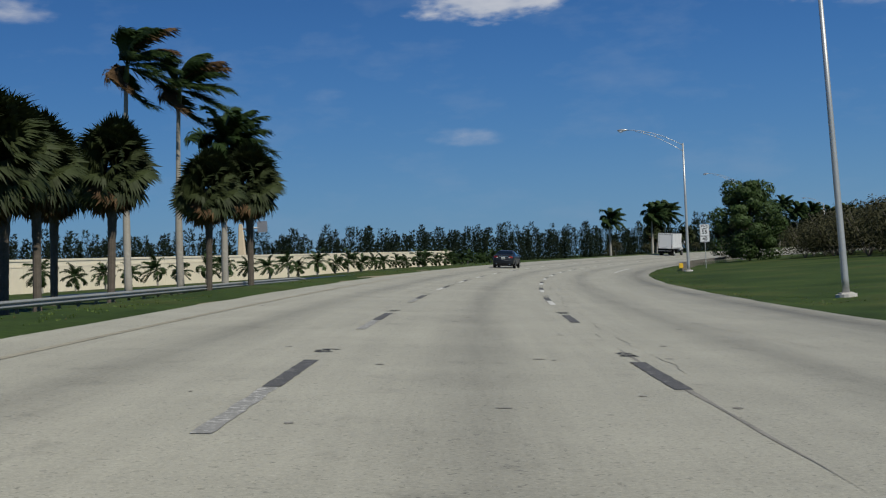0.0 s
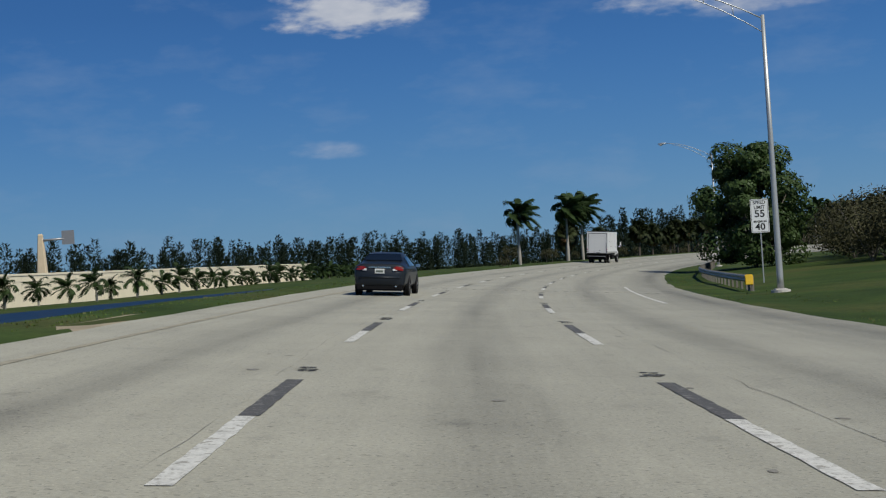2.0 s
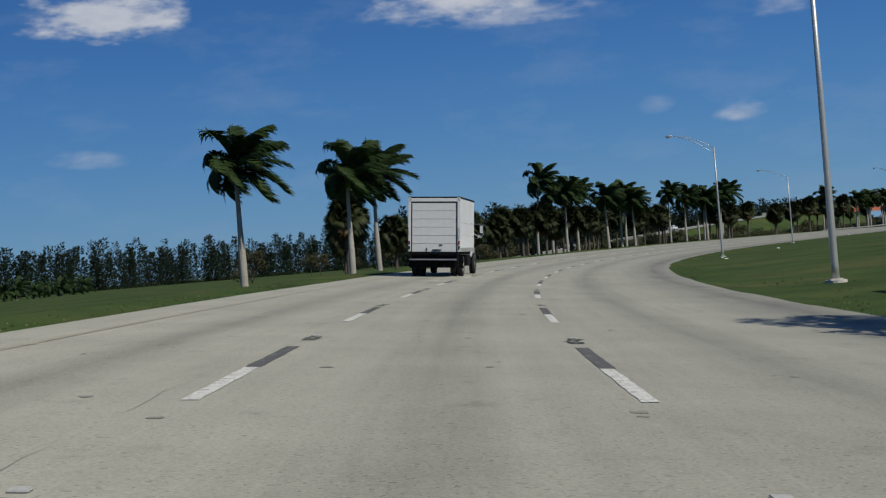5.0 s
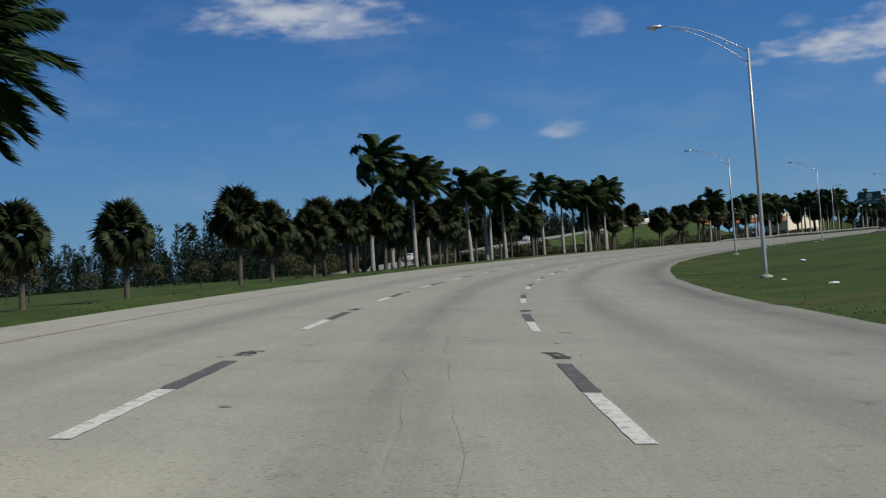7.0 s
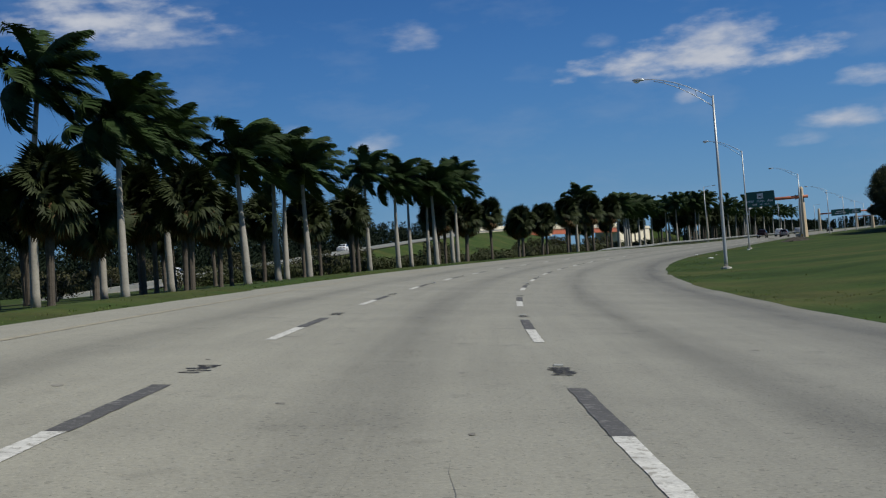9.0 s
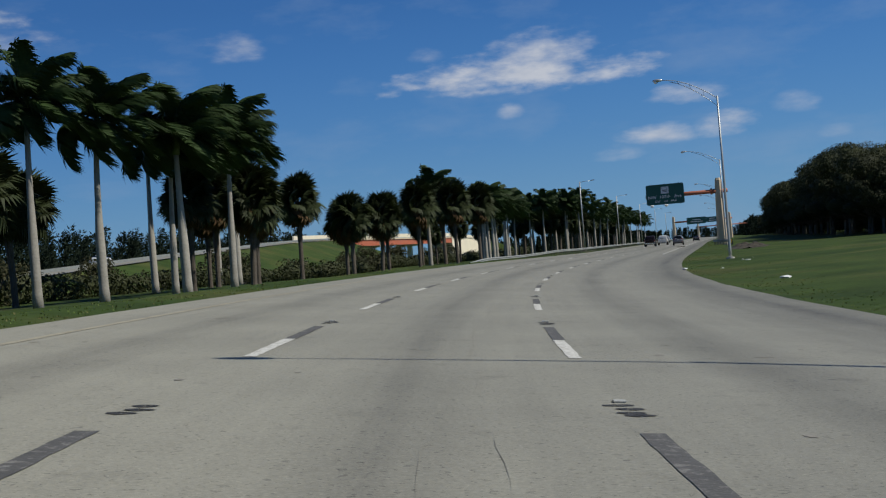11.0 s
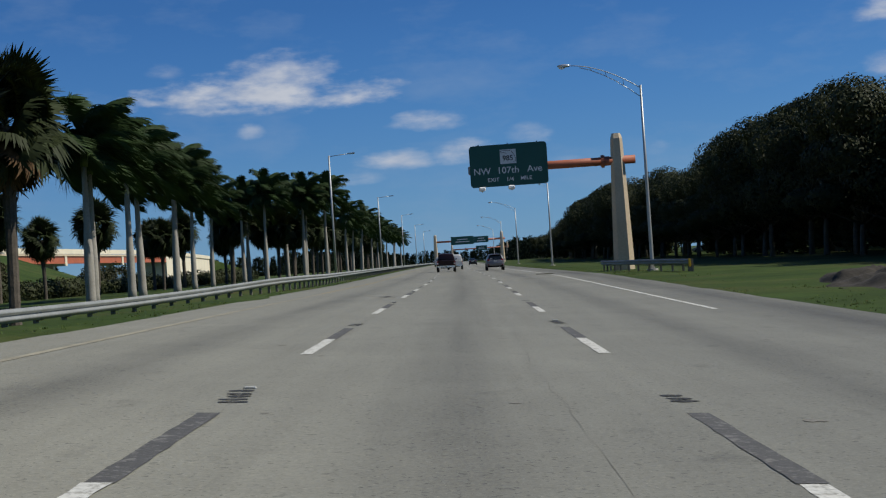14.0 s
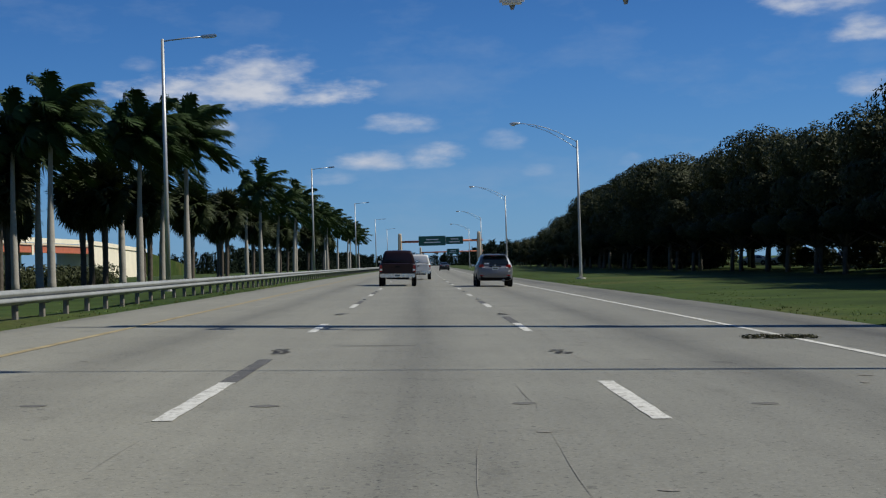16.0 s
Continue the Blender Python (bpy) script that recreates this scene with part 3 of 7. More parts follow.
def build_wear():
    """Cracks, patches and stains of the pavement."""
    rnd = random.Random(77)
    # dotted row of drilled patches
    row = thing("patch_row", "row of small dark drilled patches across the pavement", "pavement patch")
    for i in range(26):
        o = -3.5 + i * 0.42
        bm = bmesh.new()
        add_box(bm, (rnd.uniform(0.14, 0.26), rnd.uniform(0.06, 0.10), 0.004), Matrix.Translation((0, 0, 0.004)))
        part("patch", bm, PATCH, row).matrix_basis = lay(116.2 + rnd.uniform(-0.06, 0.06), o)
    # wandering lengthwise cracks
    verts, faces = [], []
    for s0, s1, o0, amp, w in ((-12, 20, 1.86, 0.04, 0.10), (-10, 60, 2.3, 0.35, 0.022), (20, 110, -2.1, 0.25, 0.018), (30, 120, 2.7, 0.3, 0.016), (150, 215, -2.2, 0.2, 0.018), (198, 300, 0.15, 0.18, 0.016), (205, 330, 0.62, 0.22, 0.020), (300, 420, 0.75, 0.25, 0.020), (345, 420, 0.3, 0.2, 0.013), (410, 520, 0.9, 0.2, 0.018), (418, 470, 0.05, 0.15, 0.016), (470, 560, 0.4, 0.2, 0.013), (440, 540, -1.75, 0.2, 0.014), (500, 620, 1.95, 0.2, 0.018), (4, 50, 4.2, 0.5, 0.025), (8, 44, 5.4, 0.4, 0.02)):
        base = len(verts)
        n = int((s1 - s0) / 0.6)
        i2 = 0
        for i in range(n + 1):
            s = s0 + (s1 - s0) * i / n
            o = o0 + amp * (noise.noise((s * 0.09, o0, 1)) + 0.35 * noise.noise((s * 0.9, o0, 2)) + 0.18 * noise.noise((s * 3.1, o0, 3)))
            ww = 0.42 * w * (0.62 if s > 190 else 1.0) * max(0.0, 0.22 + 1.2 * noise.noise((s * 0.5, o0, 9)))
            verts += [at(s, o - ww, 0.004), at(s, o + ww, 0.004)]
            if i:
                q = base + 2 * i
                faces.append((q - 2, q - 1, q + 1, q))
    tagged(raw("pavement_cracks", verts, faces, CRACK), "fine wandering cracks along the concrete", "crack", kind="stuff")
    # small spalls and tyre scraps strewn over the lanes
    verts, faces = [], []
    for i in range(900):
        s, o = rnd.uniform(-10, 640), rnd.uniform(-5.2, 7.8)
        rx, ry = rnd.uniform(0.02, 0.09), rnd.uniform(0.03, 0.10)
        if rnd.random() < 0.02:
            rx, ry = rnd.uniform(0.10, 0.2), rnd.uniform(0.04, 0.09)
        base = len(verts)
        for q in range(7):
            a = 2 * math.pi * q / 7
            f = rnd.uniform(0.6, 1.2)
            verts.append(at(s + ry * math.sin(a) * f, o + rx * math.cos(a) * f, 0.0045))
        faces.append(tuple(range(base, base + 7)))
    tagged(raw("pavement_spalls", verts, faces, CRACK), "small dark spalls and pits in the concrete", "spall", kind="stuff")
    # larger dark patches; a broken-up spill beside the lane line
    SPILL = [(485.2 + rnd.gauss(0, 0.42), -2.42 + rnd.gauss(0, 0.13), rnd.uniform(0.05, 0.16), rnd.uniform(0.05, 0.2)) for _ in range(15)]
    for s, o, rx, ry in ((58.3, -2.35, 0.55, 0.10), (58.0, 1.05, 0.9, 0.05), (58.2, -0.8, 0.35, 0.04), *SPILL, (518.2, -1.2, 0.13, 0.09), (518.3, 0.9, 0.13, 0.09), (518.2, 2.85, 0.13, 0.09), (518.3, -3.1, 0.13, 0.09), (525.8, -0.6, 0.7, 0.05), (531.0, -2.2, 0.3, 0.3), (530.2, -0.9, 0.4, 0.2)):
        bm = bmesh.new()
        ring = []
        for q in range(22):
            a = 2 * math.pi * q / 22
            f = 0.75 + 0.5 * abs(noise.noise((math.cos(a) * 2 + s, math.sin(a) * 2, o)))
            ring.append(bm.verts.new((rx * math.cos(a) * f, ry * math.sin(a) * f, 0.0048)))
        bm.faces.new(ring)
        ob = link("pavement_patch", bm, TAR if 484 < s < 486 else PATCH)
        ob.matrix_basis = lay(s, o)
        tagged(ob, "dark irregular patch in the concrete pavement", "pavement patch", "pavement patches")


build_wear()

# ---------------------------------------------------------------- plants
WIND = Vector((0.97, -0.25, 0.0))  # the breeze bends every crown this way


def frond_mesh(rnd, length, azim, rise, droop, leaflets, half, curl, gust=0.95):
    """A feather leaf: a rib that arches and is blown over, with two rows of narrow leaflets."""
    d = Vector((math.cos(azim), math.sin(azim), 0))
    pts = []
    p = Vector((0, 0, 0))
    n = 12
    ang = rise
    for i in range(n + 1):
        pts.append(p.copy())
        u = i / n
        step = d * math.cos(ang) + Vector((0, 0, math.sin(ang))) + WIND * (gust * u)
        p = p + step.normalized() * (length / n)
        ang -= droop / n * (0.5 + u)
    verts, faces = [], []

    def along(u):
        f = u * n
        i = min(int(f), n - 1)
        a = pts[i].lerp(pts[i + 1], f - i)
        return a, (pts[i + 1] - pts[i]).normalized()

    # rib
    for i in range(n + 1):
        a, t = along(i / n)
        side = t.cross(Vector((0, 0, 1)))
        side = side.normalized() if side.length > 1e-3 else Vector((1, 0, 0))
        w = 0.05 * (1 - i / n) + 0.008
        verts += [a - side * w, a + Vector((0, 0, -w)), a + side * w]
        if i:
            q = 3 * i
            faces += [(q - 3, q - 2, q + 1, q), (q - 2, q - 1, q + 2, q + 1)]
    for k in range(leaflets):
        u = 0.14 + 0.86 * k / leaflets
        a, t = along(u)
        side = t.cross(Vector((0, 0, 1)))
        side = side.normalized() if side.length > 1e-3 else Vector((1, 0, 0))
        ln = half * (1.0 if u < 0.75 else 1.0 - 1.6 * (u - 0.75)) * rnd.uniform(0.8, 1.1) * min(1, u * 4)
        for sg in (-1, 1):
            out = (side * sg + t * 0.55 + Vector((0, 0, rnd.uniform(-0.35, 0.35))) + WIND * curl).normalized()
            hang = Vector((0, 0, -rnd.uniform(0.15, 0.55) * ln)) + WIND * (0.3 * ln)
            w = t * rnd.uniform(0.05, 0.085)
            q = len(verts)
            mid = a + out * ln * 0.55 + hang * 0.25
            tip = a + out * ln * 0.95 + hang
            verts += [a - w * 0.6, a + w * 0.6, mid + w, mid - w, tip]
            faces += [(q, q + 1, q + 2, q + 3), (q + 3, q + 2, q + 4)]
    return verts, faces


def royal_palm(seed, trunk_h, fronds, length, dense, label, lean=0.02, tough=1.0, leafy=0.92, joined=False, gust=0.95):
    rnd = random.Random(seed)
    tree = thing("royal_palm", label, "palm tree", "royal palms along the highway")
    bm = bmesh.new()
    pts, rad = [], []
    for i in range(15):
        u = i / 14
        pts.append((lean * trunk_h * u * u * WIND.x * 2, 0.03 * trunk_h * math.sin(u * 2) * rnd.uniform(0.6, 1.0) * lean * 10, trunk_h * u - (0.15 if i == 0 else 0)))
        rad.append((0.205 + 0.05 * math.sin(min(u * 1.7, 1) * math.pi) - 0.085 * u) * (1.32 if i == 0 else 1.1 if i == 1 else 1.0))
    add_tube(bm, pts, rad, 12)
    part("trunk", bm, ROYALBARK, tree, "smooth pale grey trunk", smooth=True)
    top = Vector(pts[-1])
    bm = bmesh.new()
    shaft_h = 1.15
    sh = [top + Vector((WIND.x * 0.03 * i, WIND.y * 0.03 * i, shaft_h * i / 4)) for i in range(5)]
    add_tube(bm, sh, [0.17, 0.185, 0.165, 0.13, 0.08], 10)
    part("crownshaft", bm, SHAFT, tree, "smooth green crownshaft", smooth=True)
    crown = sh[-1]
    cv, cf = [], []
    for k in range(fronds):
        az = 2 * math.pi * (k * 0.382 + rnd.uniform(-0.03, 0.03))
        lvl = k / fronds
        rise = radians(80 - 105 * lvl + rnd.uniform(-9, 9))
        v, f = frond_mesh(rnd, length * rnd.uniform(0.85, 1.08), az, rise, radians(70 + 40 * lvl) / tough, dense, leafy * rnd.uniform(0.9, 1.15), 0.75, gust)
        low = crown + Vector((0, 0, -0.28 * lvl))
        if joined:
            q = len(cv)
            cv += [p + low for p in v]
            cf += [tuple(q + i for i in face) for face in f]
        else:
            raw("frond", v, f, FROND if gust < 1.5 or k % 3 else DEADFAN, tree).location = low
    if joined:
        raw("crown", cv, cf, FROND, tree)
    return tree


def fan_mesh(rnd, size, cut):
    """A fan leaf with a stalk and splayed, drooping segments; lies along +x."""
    verts, faces = [], []
    st = size * 0.72
    verts += [(0, -0.018, 0), (0, 0.018, 0), (st, 0.012, -0.02), (st, -0.012, -0.02)]
    faces.append((0, 1, 2, 3))
    n = cut
    for k in range(n):
        a = radians(-128 + 256 * (k + 0.5) / n)
        ln = size * (0.95 + 0.25 * math.cos(a)) * rnd.uniform(0.85, 1.05)
        w = ln * 0.062
        dx, dy = math.cos(a), math.sin(a)
        fold = 0.10 * ln * math.cos(a * 0.5)
        mid = Vector((st + dx * ln * 0.6, dy * ln * 0.6, -abs(dy) * 0.16 * ln + fold * 0.4))
        tip = Vector((st + dx * ln * 0.96, dy * ln * 0.96, -rnd.uniform(0.08, 0.34) * ln - abs(dy) * 0.22 * ln))
        side = Vector((-dy, dx, 0)) * w
        q = len(verts)
        verts += [(st - dx * 0.02, -dy * 0.02, -0.02), mid - side, tip, mid + side]
        faces.append((q, q + 1, q + 2, q + 3))
    return verts, faces


FAN_MESHES = {}


def sabal_palm(seed, trunk_h, size, fans, label, joined=False):
    rnd = random.Random(seed)
    tree = thing("cabbage_palm", label, "palm tree", "cabbage palms along the highway")
    bm = bmesh.new()
    pts, rad = [], []
    n = 26
    for i in range(n):
        u = i / (n - 1)
        pts.append((0.10 * math.sin(u * 2.3 + seed), 0.08 * math.sin(u * 3.1 + seed * 2), trunk_h * u - (0.15 if i == 0 else 0)))
        rad.append((0.17 + (0.010 if i % 2 else 0.0) + (0.05 * u if u > 0.5 else 0)) * (1.3 if i == 0 else 1))
    add_tube(bm, pts, rad, 10)
    part("trunk", bm, SABALBARK, tree, "rough dark trunk with old leaf boots")
    # leaf boots that still cling below the crown
    bm = bmesh.new()
    for k in range(26):
        a = k * 2.4
        z = trunk_h * (0.62 + 0.38 * k / 26)
        m = Matrix.Translation((0.10 * math.sin(z / trunk_h * 2.3 + seed), 0.08 * math.sin(z / trunk_h * 3.1 + seed * 2), z)) @ pose(0, 0, 0, 0, 0, math.degrees(a)) @ pose(0.19, 0, 0, 0, 28, 0)
        add_box(bm, (0.05, 0.11, 0.34), m)
    part("boot_sheath", bm, SABALBARK, tree)
    top = Vector(pts[-1])
    cv, cf = [], []
    for k in range(fans):
        u = (k + 0.5) / fans
        az = math.degrees(k * 2.399963) + rnd.uniform(-8, 8)
        el = 88 - 170 * u + rnd.uniform(-9, 9)
        dead = u > 0.80
        key = ("dead" if dead else "green", k % 4)
        sc = size * rnd.uniform(0.85, 1.12) * (0.95 if dead else 1)
        m = Matrix.Translation(top + Vector((0, 0, 0.25 - 0.5 * u))) @ pose(0, 0, 0, 0, 0, az) @ pose(0, 0, 0, 0, -el, 0) @ pose(0, 0, 0, rnd.uniform(-75, 75), 0, 0) @ Matrix.Scale(sc, 4)
        if joined:
            v, f = fan_mesh(random.Random(k), 1.0, 24)
            q = len(cv)
            cv += [m @ Vector(p) for p in v]
            cf += [tuple(q + i for i in face) for face in f]
            continue
        if key not in FAN_MESHES:
            v, f = fan_mesh(random.Random(k), 1.0, 44)
            FAN_MESHES[key] = raw("fan_leaf", v, f, DEADFAN if dead else FAN, tree)
            ob = FAN_MESHES[key]
        else:
            ob = new("fan_leaf", FAN_MESHES[key].data)
            ob.parent = tree
        ob.matrix_basis = m
    if joined:
        raw("crown", cv, cf, FAN, tree)
    return tree


def leaf_cloud(verts, faces, rnd, centre, rx, ry, rz, count, size, flat=0.0):
    """Leaf sprays spread through a lumpy ellipsoid, thickest at its skin."""
    for _ in range(count):
        a, b = rnd.uniform(0, 2 * math.pi), math.asin(rnd.uniform(-1, 1))
        r = rnd.uniform(0.62, 1.0) ** 0.5
        lump = 1 + 0.28 * noise.noise((math.cos(a) * 2.2 + centre[0], math.sin(a) * 2.2 + centre[1], math.sin(b) * 2.5 + centre[2]))
        p = Vector((centre[0] + rx * r * lump * math.cos(a) * math.cos(b), centre[1] + ry * r * lump * math.sin(a) * math.cos(b), centre[2] + rz * r * lump * math.sin(b)))
        skin = Vector((math.cos(a) * math.cos(b) + rnd.uniform(-0.55, 0.55), math.sin(a) * math.cos(b) + rnd.uniform(-0.55, 0.55), math.sin(b) + rnd.uniform(-0.55, 0.55)))
        u = skin.cross(Vector((rnd.uniform(-1, 1), rnd.uniform(-1, 1), rnd.uniform(-1, 1)))).normalized()
        v = u.cross(skin).normalized()
        s = size * rnd.uniform(0.6, 1.3)
        q = len(verts)
        verts += [p - u * s, p - v * s * 0.5, p + u * s, p + v * s * 0.5]
        faces.append((q, q + 1, q + 2, q + 3))


def broad_tree(seed, h, spread, clumps, leaves, label, category="tree", group="trees of the roadside wood", low=0.35, leafmat=None, name="broadleaf_tree", leaf=0.17, base=None, lobe=(0.30, 0.54)):
    rnd = random.Random(seed)
    tree = thing(name, label, category, group)
    bm = bmesh.new()
    fork = h * low
    add_tube(bm, [(0, 0, -0.3), (0.05, 0.02, fork * 0.5), (0.1, -0.05, fork)], [0.26 * h / 12, 0.2 * h / 12, 0.17 * h / 12], 9)
    part("trunk", bm, BARK, tree, smooth=True)
    cents = []
    for k in range(clumps):
        a = k * 2.4 + rnd.uniform(-0.3, 0.3)
        u = (k + 0.5) / clumps
        start = low + 0.10 if base is None else base
        zz = h * (start + (0.88 - start) * u)
        rad = spread * math.sqrt(max(0.05, 1 - ((u - 0.32) / 0.75) ** 2)) * rnd.uniform(0.35, 0.85)
        cents.append((rad * math.cos(a), rad * math.sin(a), zz))
    bm = bmesh.new()
    for c in cents:
        mid = Vector((c[0] * 0.45, c[1] * 0.45, fork + (c[2] - fork) * 0.5 - 0.2))
        add_tube(bm, [(0.1, -0.05, fork * 0.92), mid, c], [0.10 * h / 12, 0.07 * h / 12, 0.025], 6)
    part("branchwork", bm, BARK, tree, smooth=True)
    verts, faces = [], []
    for c in cents:
        r = spread * rnd.uniform(*lobe)
        leaf_cloud(verts, faces, rnd, c, r, r, r * rnd.uniform(0.6, 0.85), leaves // clumps, leaf)
    raw("crown", verts, faces, leafmat or LEAF, tree)
    return tree


def bush(seed, h, w, leaves, label):
    rnd = random.Random(seed)
    b = thing("bush", label, "bush", "scrub bushes beside the highway")
    bm = bmesh.new()
    for k in range(5):
        a = k * 1.3
        add_tube(bm, [(0, 0, -0.1), (w * 0.2 * math.cos(a), w * 0.2 * math.sin(a), h * 0.4), (w * 0.4 * math.cos(a), w * 0.4 * math.sin(a), h * 0.8)], [0.05, 0.035, 0.012], 5)
    part("branchwork", bm, BARK, b)
    verts, faces = [], []
    for k in range(5):
        a = k * 1.257
        leaf_cloud(verts, faces, rnd, (w * 0.3 * math.cos(a), w * 0.3 * math.sin(a), h * rnd.uniform(0.35, 0.62)), w * 0.34, w * 0.34, h * 0.36, leaves // 5, 0.11)
    raw("foliage", verts, faces, BUSHLEAF, b)
    return b


def scatter(protos, heights, spots, rnd):
    """Stand a copy of a fitting prototype at every (station, offset, height); the prototypes take the first spots."""
    first = set()
    for s, off, h in spots:
        i = min(range(len(protos)), key=lambda q: abs(heights[q] - h) + rnd.uniform(0, 1.6))
        sc = h / heights[i]
        p = at(s, off)
        m = pose(p.x, p.y, p.z, rnd.uniform(-1.2, 1.2), rnd.uniform(-1.2, 1.2), rnd.uniform(-16, 16))
        if i not in first:
            first.add(i)
            protos[i].matrix_basis = m @ Matrix.Scale(sc, 4)
        else:
            c = copy_thing(protos[i], m)
            c.scale = (sc, sc, sc)
    for i, pr in enumerate(protos):
        if i not in first:
            for o in (*pr.children_recursive, pr):
                bpy.data.objects.remove(o)


# two storm-torn palms: seed, station, offset, height
RAGGED = ((7, 74.7, -23.3, 15.4), (8, 77.2, -20.9, 14.2))


def plant():
    rnd = random.Random(5)
    royals = [royal_palm(1, 7.6, 26, 3.2, 84, "tall royal palm with pale trunk, crown blown by wind"),
              royal_palm(2, 8.6, 27, 3.3, 84, "tall royal palm with pale trunk, crown blown by wind", lean=0.012),
              royal_palm(3, 10.2, 26, 3.45, 84, "very tall royal palm with windblown ragged crown", lean=0.03),
              royal_palm(4, 6.6, 25, 3.0, 80, "royal palm with slim grey trunk and windblown crown", lean=0.0)]
    for seed, s, off, h in RAGGED:
        p = at(s, off)
        tree = royal_palm(seed, h - 2.4, 15, 3.6, 84, "storm-torn tall palm with ragged fronds swept one way", lean=0.015, gust=2.1, tough=0.8)
        tree.matrix_basis = pose(p.x, p.y, p.z)
    spots = [(85.7, -20.7, 12.4), (222, -14.1, 8.9), (250, -15, 10.6), (258, -15, 11.0), (266, -20, 11.4)]
    spots += [(345, -23.4, 14.2), (346, -19.1, 11.6), (363, -23.3, 12.4), (361, -27.0, 12.6), (365, -18.8, 11.2), (374, -19.7, 11.6), (373, -17.0, 10.4)]
    spots += [(381, -21.5, 11.0), (405, -22.2, 12.2), (408, -20.2, 11.4), (412, -17.4, 10.9), (415, -19.2, 10.5), (419, -17.2, 11.4), (426, -25, 11.8), (444, -26.1, 13.2), (452, -31, 13.6)]
    spots += [(490.5, -21.4, 11.5), (503, -17.3, 9.8), (507.5, -18.4, 9.7), (515.2, -18.5, 9.9), (518, -18.6, 10.1), (523, -20.5, 9.6), (530, -19.2, 10.2), (536, -20.4, 10.4), (551, -22.2, 10.6), (568, -23.8, 10.4)]
    spots += [(580, -22.6, 11.2), (577.3, -19.8, 11.6), (585, -16.7, 11.6), (589, -14.6, 11.8), (593, -19.6, 12.0)]
    scatter(royals, [11.0, 12.1, 13.9, 9.9], spots, rnd)
    far = [royal_palm(5, 8.2, 22, 3.6, 44, "distant royal palm with dark windblown crown", joined=True),
           royal_palm(6, 7.4, 22, 3.5, 44, "distant royal palm with dark windblown crown", joined=True)]
    spots = [(586, -23, 11.0), (598, -18, 11.2), (645, -17, 12.0), (652, -19.5, 11.4), (668, -18, 11.2), (684, -17.6, 12.4), (700, -19, 11.4), (716, -18, 11.8), (733, -17, 11.6), (752, -19, 11.4), (772, -18, 11.8), (796, -17.5, 11.4), (820, -18.5, 11.2), (850, -18, 11.6)]
    scatter(far, [11.6, 10.8], spots, rnd)
    sabals = [sabal_palm(11, 5.0, 1.14, 70, "cabbage palm with round dense crown and rough dark trunk"),
              sabal_palm(12, 6.0, 1.16, 70, "cabbage palm with round dense crown and rough dark trunk"),
              sabal_palm(13, 4.1, 1.1, 66, "low cabbage palm with brown hanging dead leaves")]
    spots = [(46, -18.6, 8.4), (50.5, -19.8, 8.8), (53.1, -19.5, 8.4), (60.5, -18.95, 8.9), (68.2, -16.3, 7.9), (74.6, -15.65, 8.6), (63, -22.8, 8.8), (38, -17.5, 7.8), (33, -20, 7.6)]
    spots += [(309, -22.3, 7.3), (320, -24, 6.6), (323, -21.5, 5.9), (336, -25.2, 7.4), (333, -21.4, 7.0), (341, -20.6, 7.6), (352, -17.6, 7.2), (349, -22, 6.8), (358, -20.3, 7.4), (370, -22.5, 6.8), (385, -21, 7.0), (300, -27, 6.4), (292, -30, 6.4), (256, -17, 7.0), (262, -18.5, 7.0)]
    spots += [(348.5, -24.2, 8.2), (354.5, -21.4, 7.6), (428, -21.5, 7.6), (421, -20.4, 7.4), (424, -17.6, 7.4), (430, -19.4, 7.2), (437, -18.6, 7.6), (433, -24, 7.0), (461, -21.6, 7.5), (463, -22.8, 7.2), (469.5, -21.2, 7.8), (474.5, -22.0, 8.1), (472, -18.1, 8.8), (487, -21.8, 8.8), (482.2, -17.8, 9.3), (476.3, -15.2, 8.8), (485.3, -14.6, 8.8)]
    scatter(sabals, [7.0, 8.05, 6.0], spots, rnd)
    far = [sabal_palm(14, 5.6, 1.16, 64, "distant cabbage palm with dense dark crown", joined=True)]
    spots = [(s + rnd.uniform(-4, 4), -29 + rnd.uniform(-4, 4), rnd.uniform(6.2, 8.0)) for s in [*np.arange(346, 400, 9.0), *np.arange(535, 600, 9.0)]] + [(372, -27, 7.4), (378, -25, 7.0), (390, -27, 7.6), (396, -24, 7.2), (402, -28, 7.4), (410, -26, 7.2), (392, -19.5, 7.4), (398, -21, 7.0), (355, -29, 7.2), (362, -31, 7.4), (345, -30, 7.0), (418, -29, 7.6)]
    spots += [(582, -24.2, 8.6), (586, -25, 8.4), (592, -20.6, 8.2), (598, -23, 8.6), (604, -20.2, 8.2), (610, -22, 8.6), (617, -19.4, 8.4), (624, -21, 8.8), (631, -18.6, 8.4)]
    spots += [(592, -22, 8.0), (600, -19.8, 7.4), (640, -20.5, 8.6), (647, -22, 8.2), (660, -20, 8.4), (676, -21, 8.2), (692, -20.5, 8.4), (710, -21.5, 8.6), (728, -20, 8.2), (745, -21, 8.4), (765, -20.5, 8.6), (785, -21, 8.2)]
    scatter(far, [7.5], spots, rnd)
    # young coconut palms before the long cream wall
    young = [royal_palm(21, 2.3, 19, 3.4, 40, "young bushy palm in front of the cream wall", tough=0.9, joined=True),
             royal_palm(22, 1.9, 18, 3.2, 40, "young bushy palm in front of the cream wall", tough=1.0, joined=True)]
    for y in young:
        y.name = "young_palm"
        y["group"] = "young palms along the wall"
        for ch in y.children:
            if ch.name.startswith("crownshaft"):
                ch.scale = (0.9, 0.9, 0.35)
    n = 0
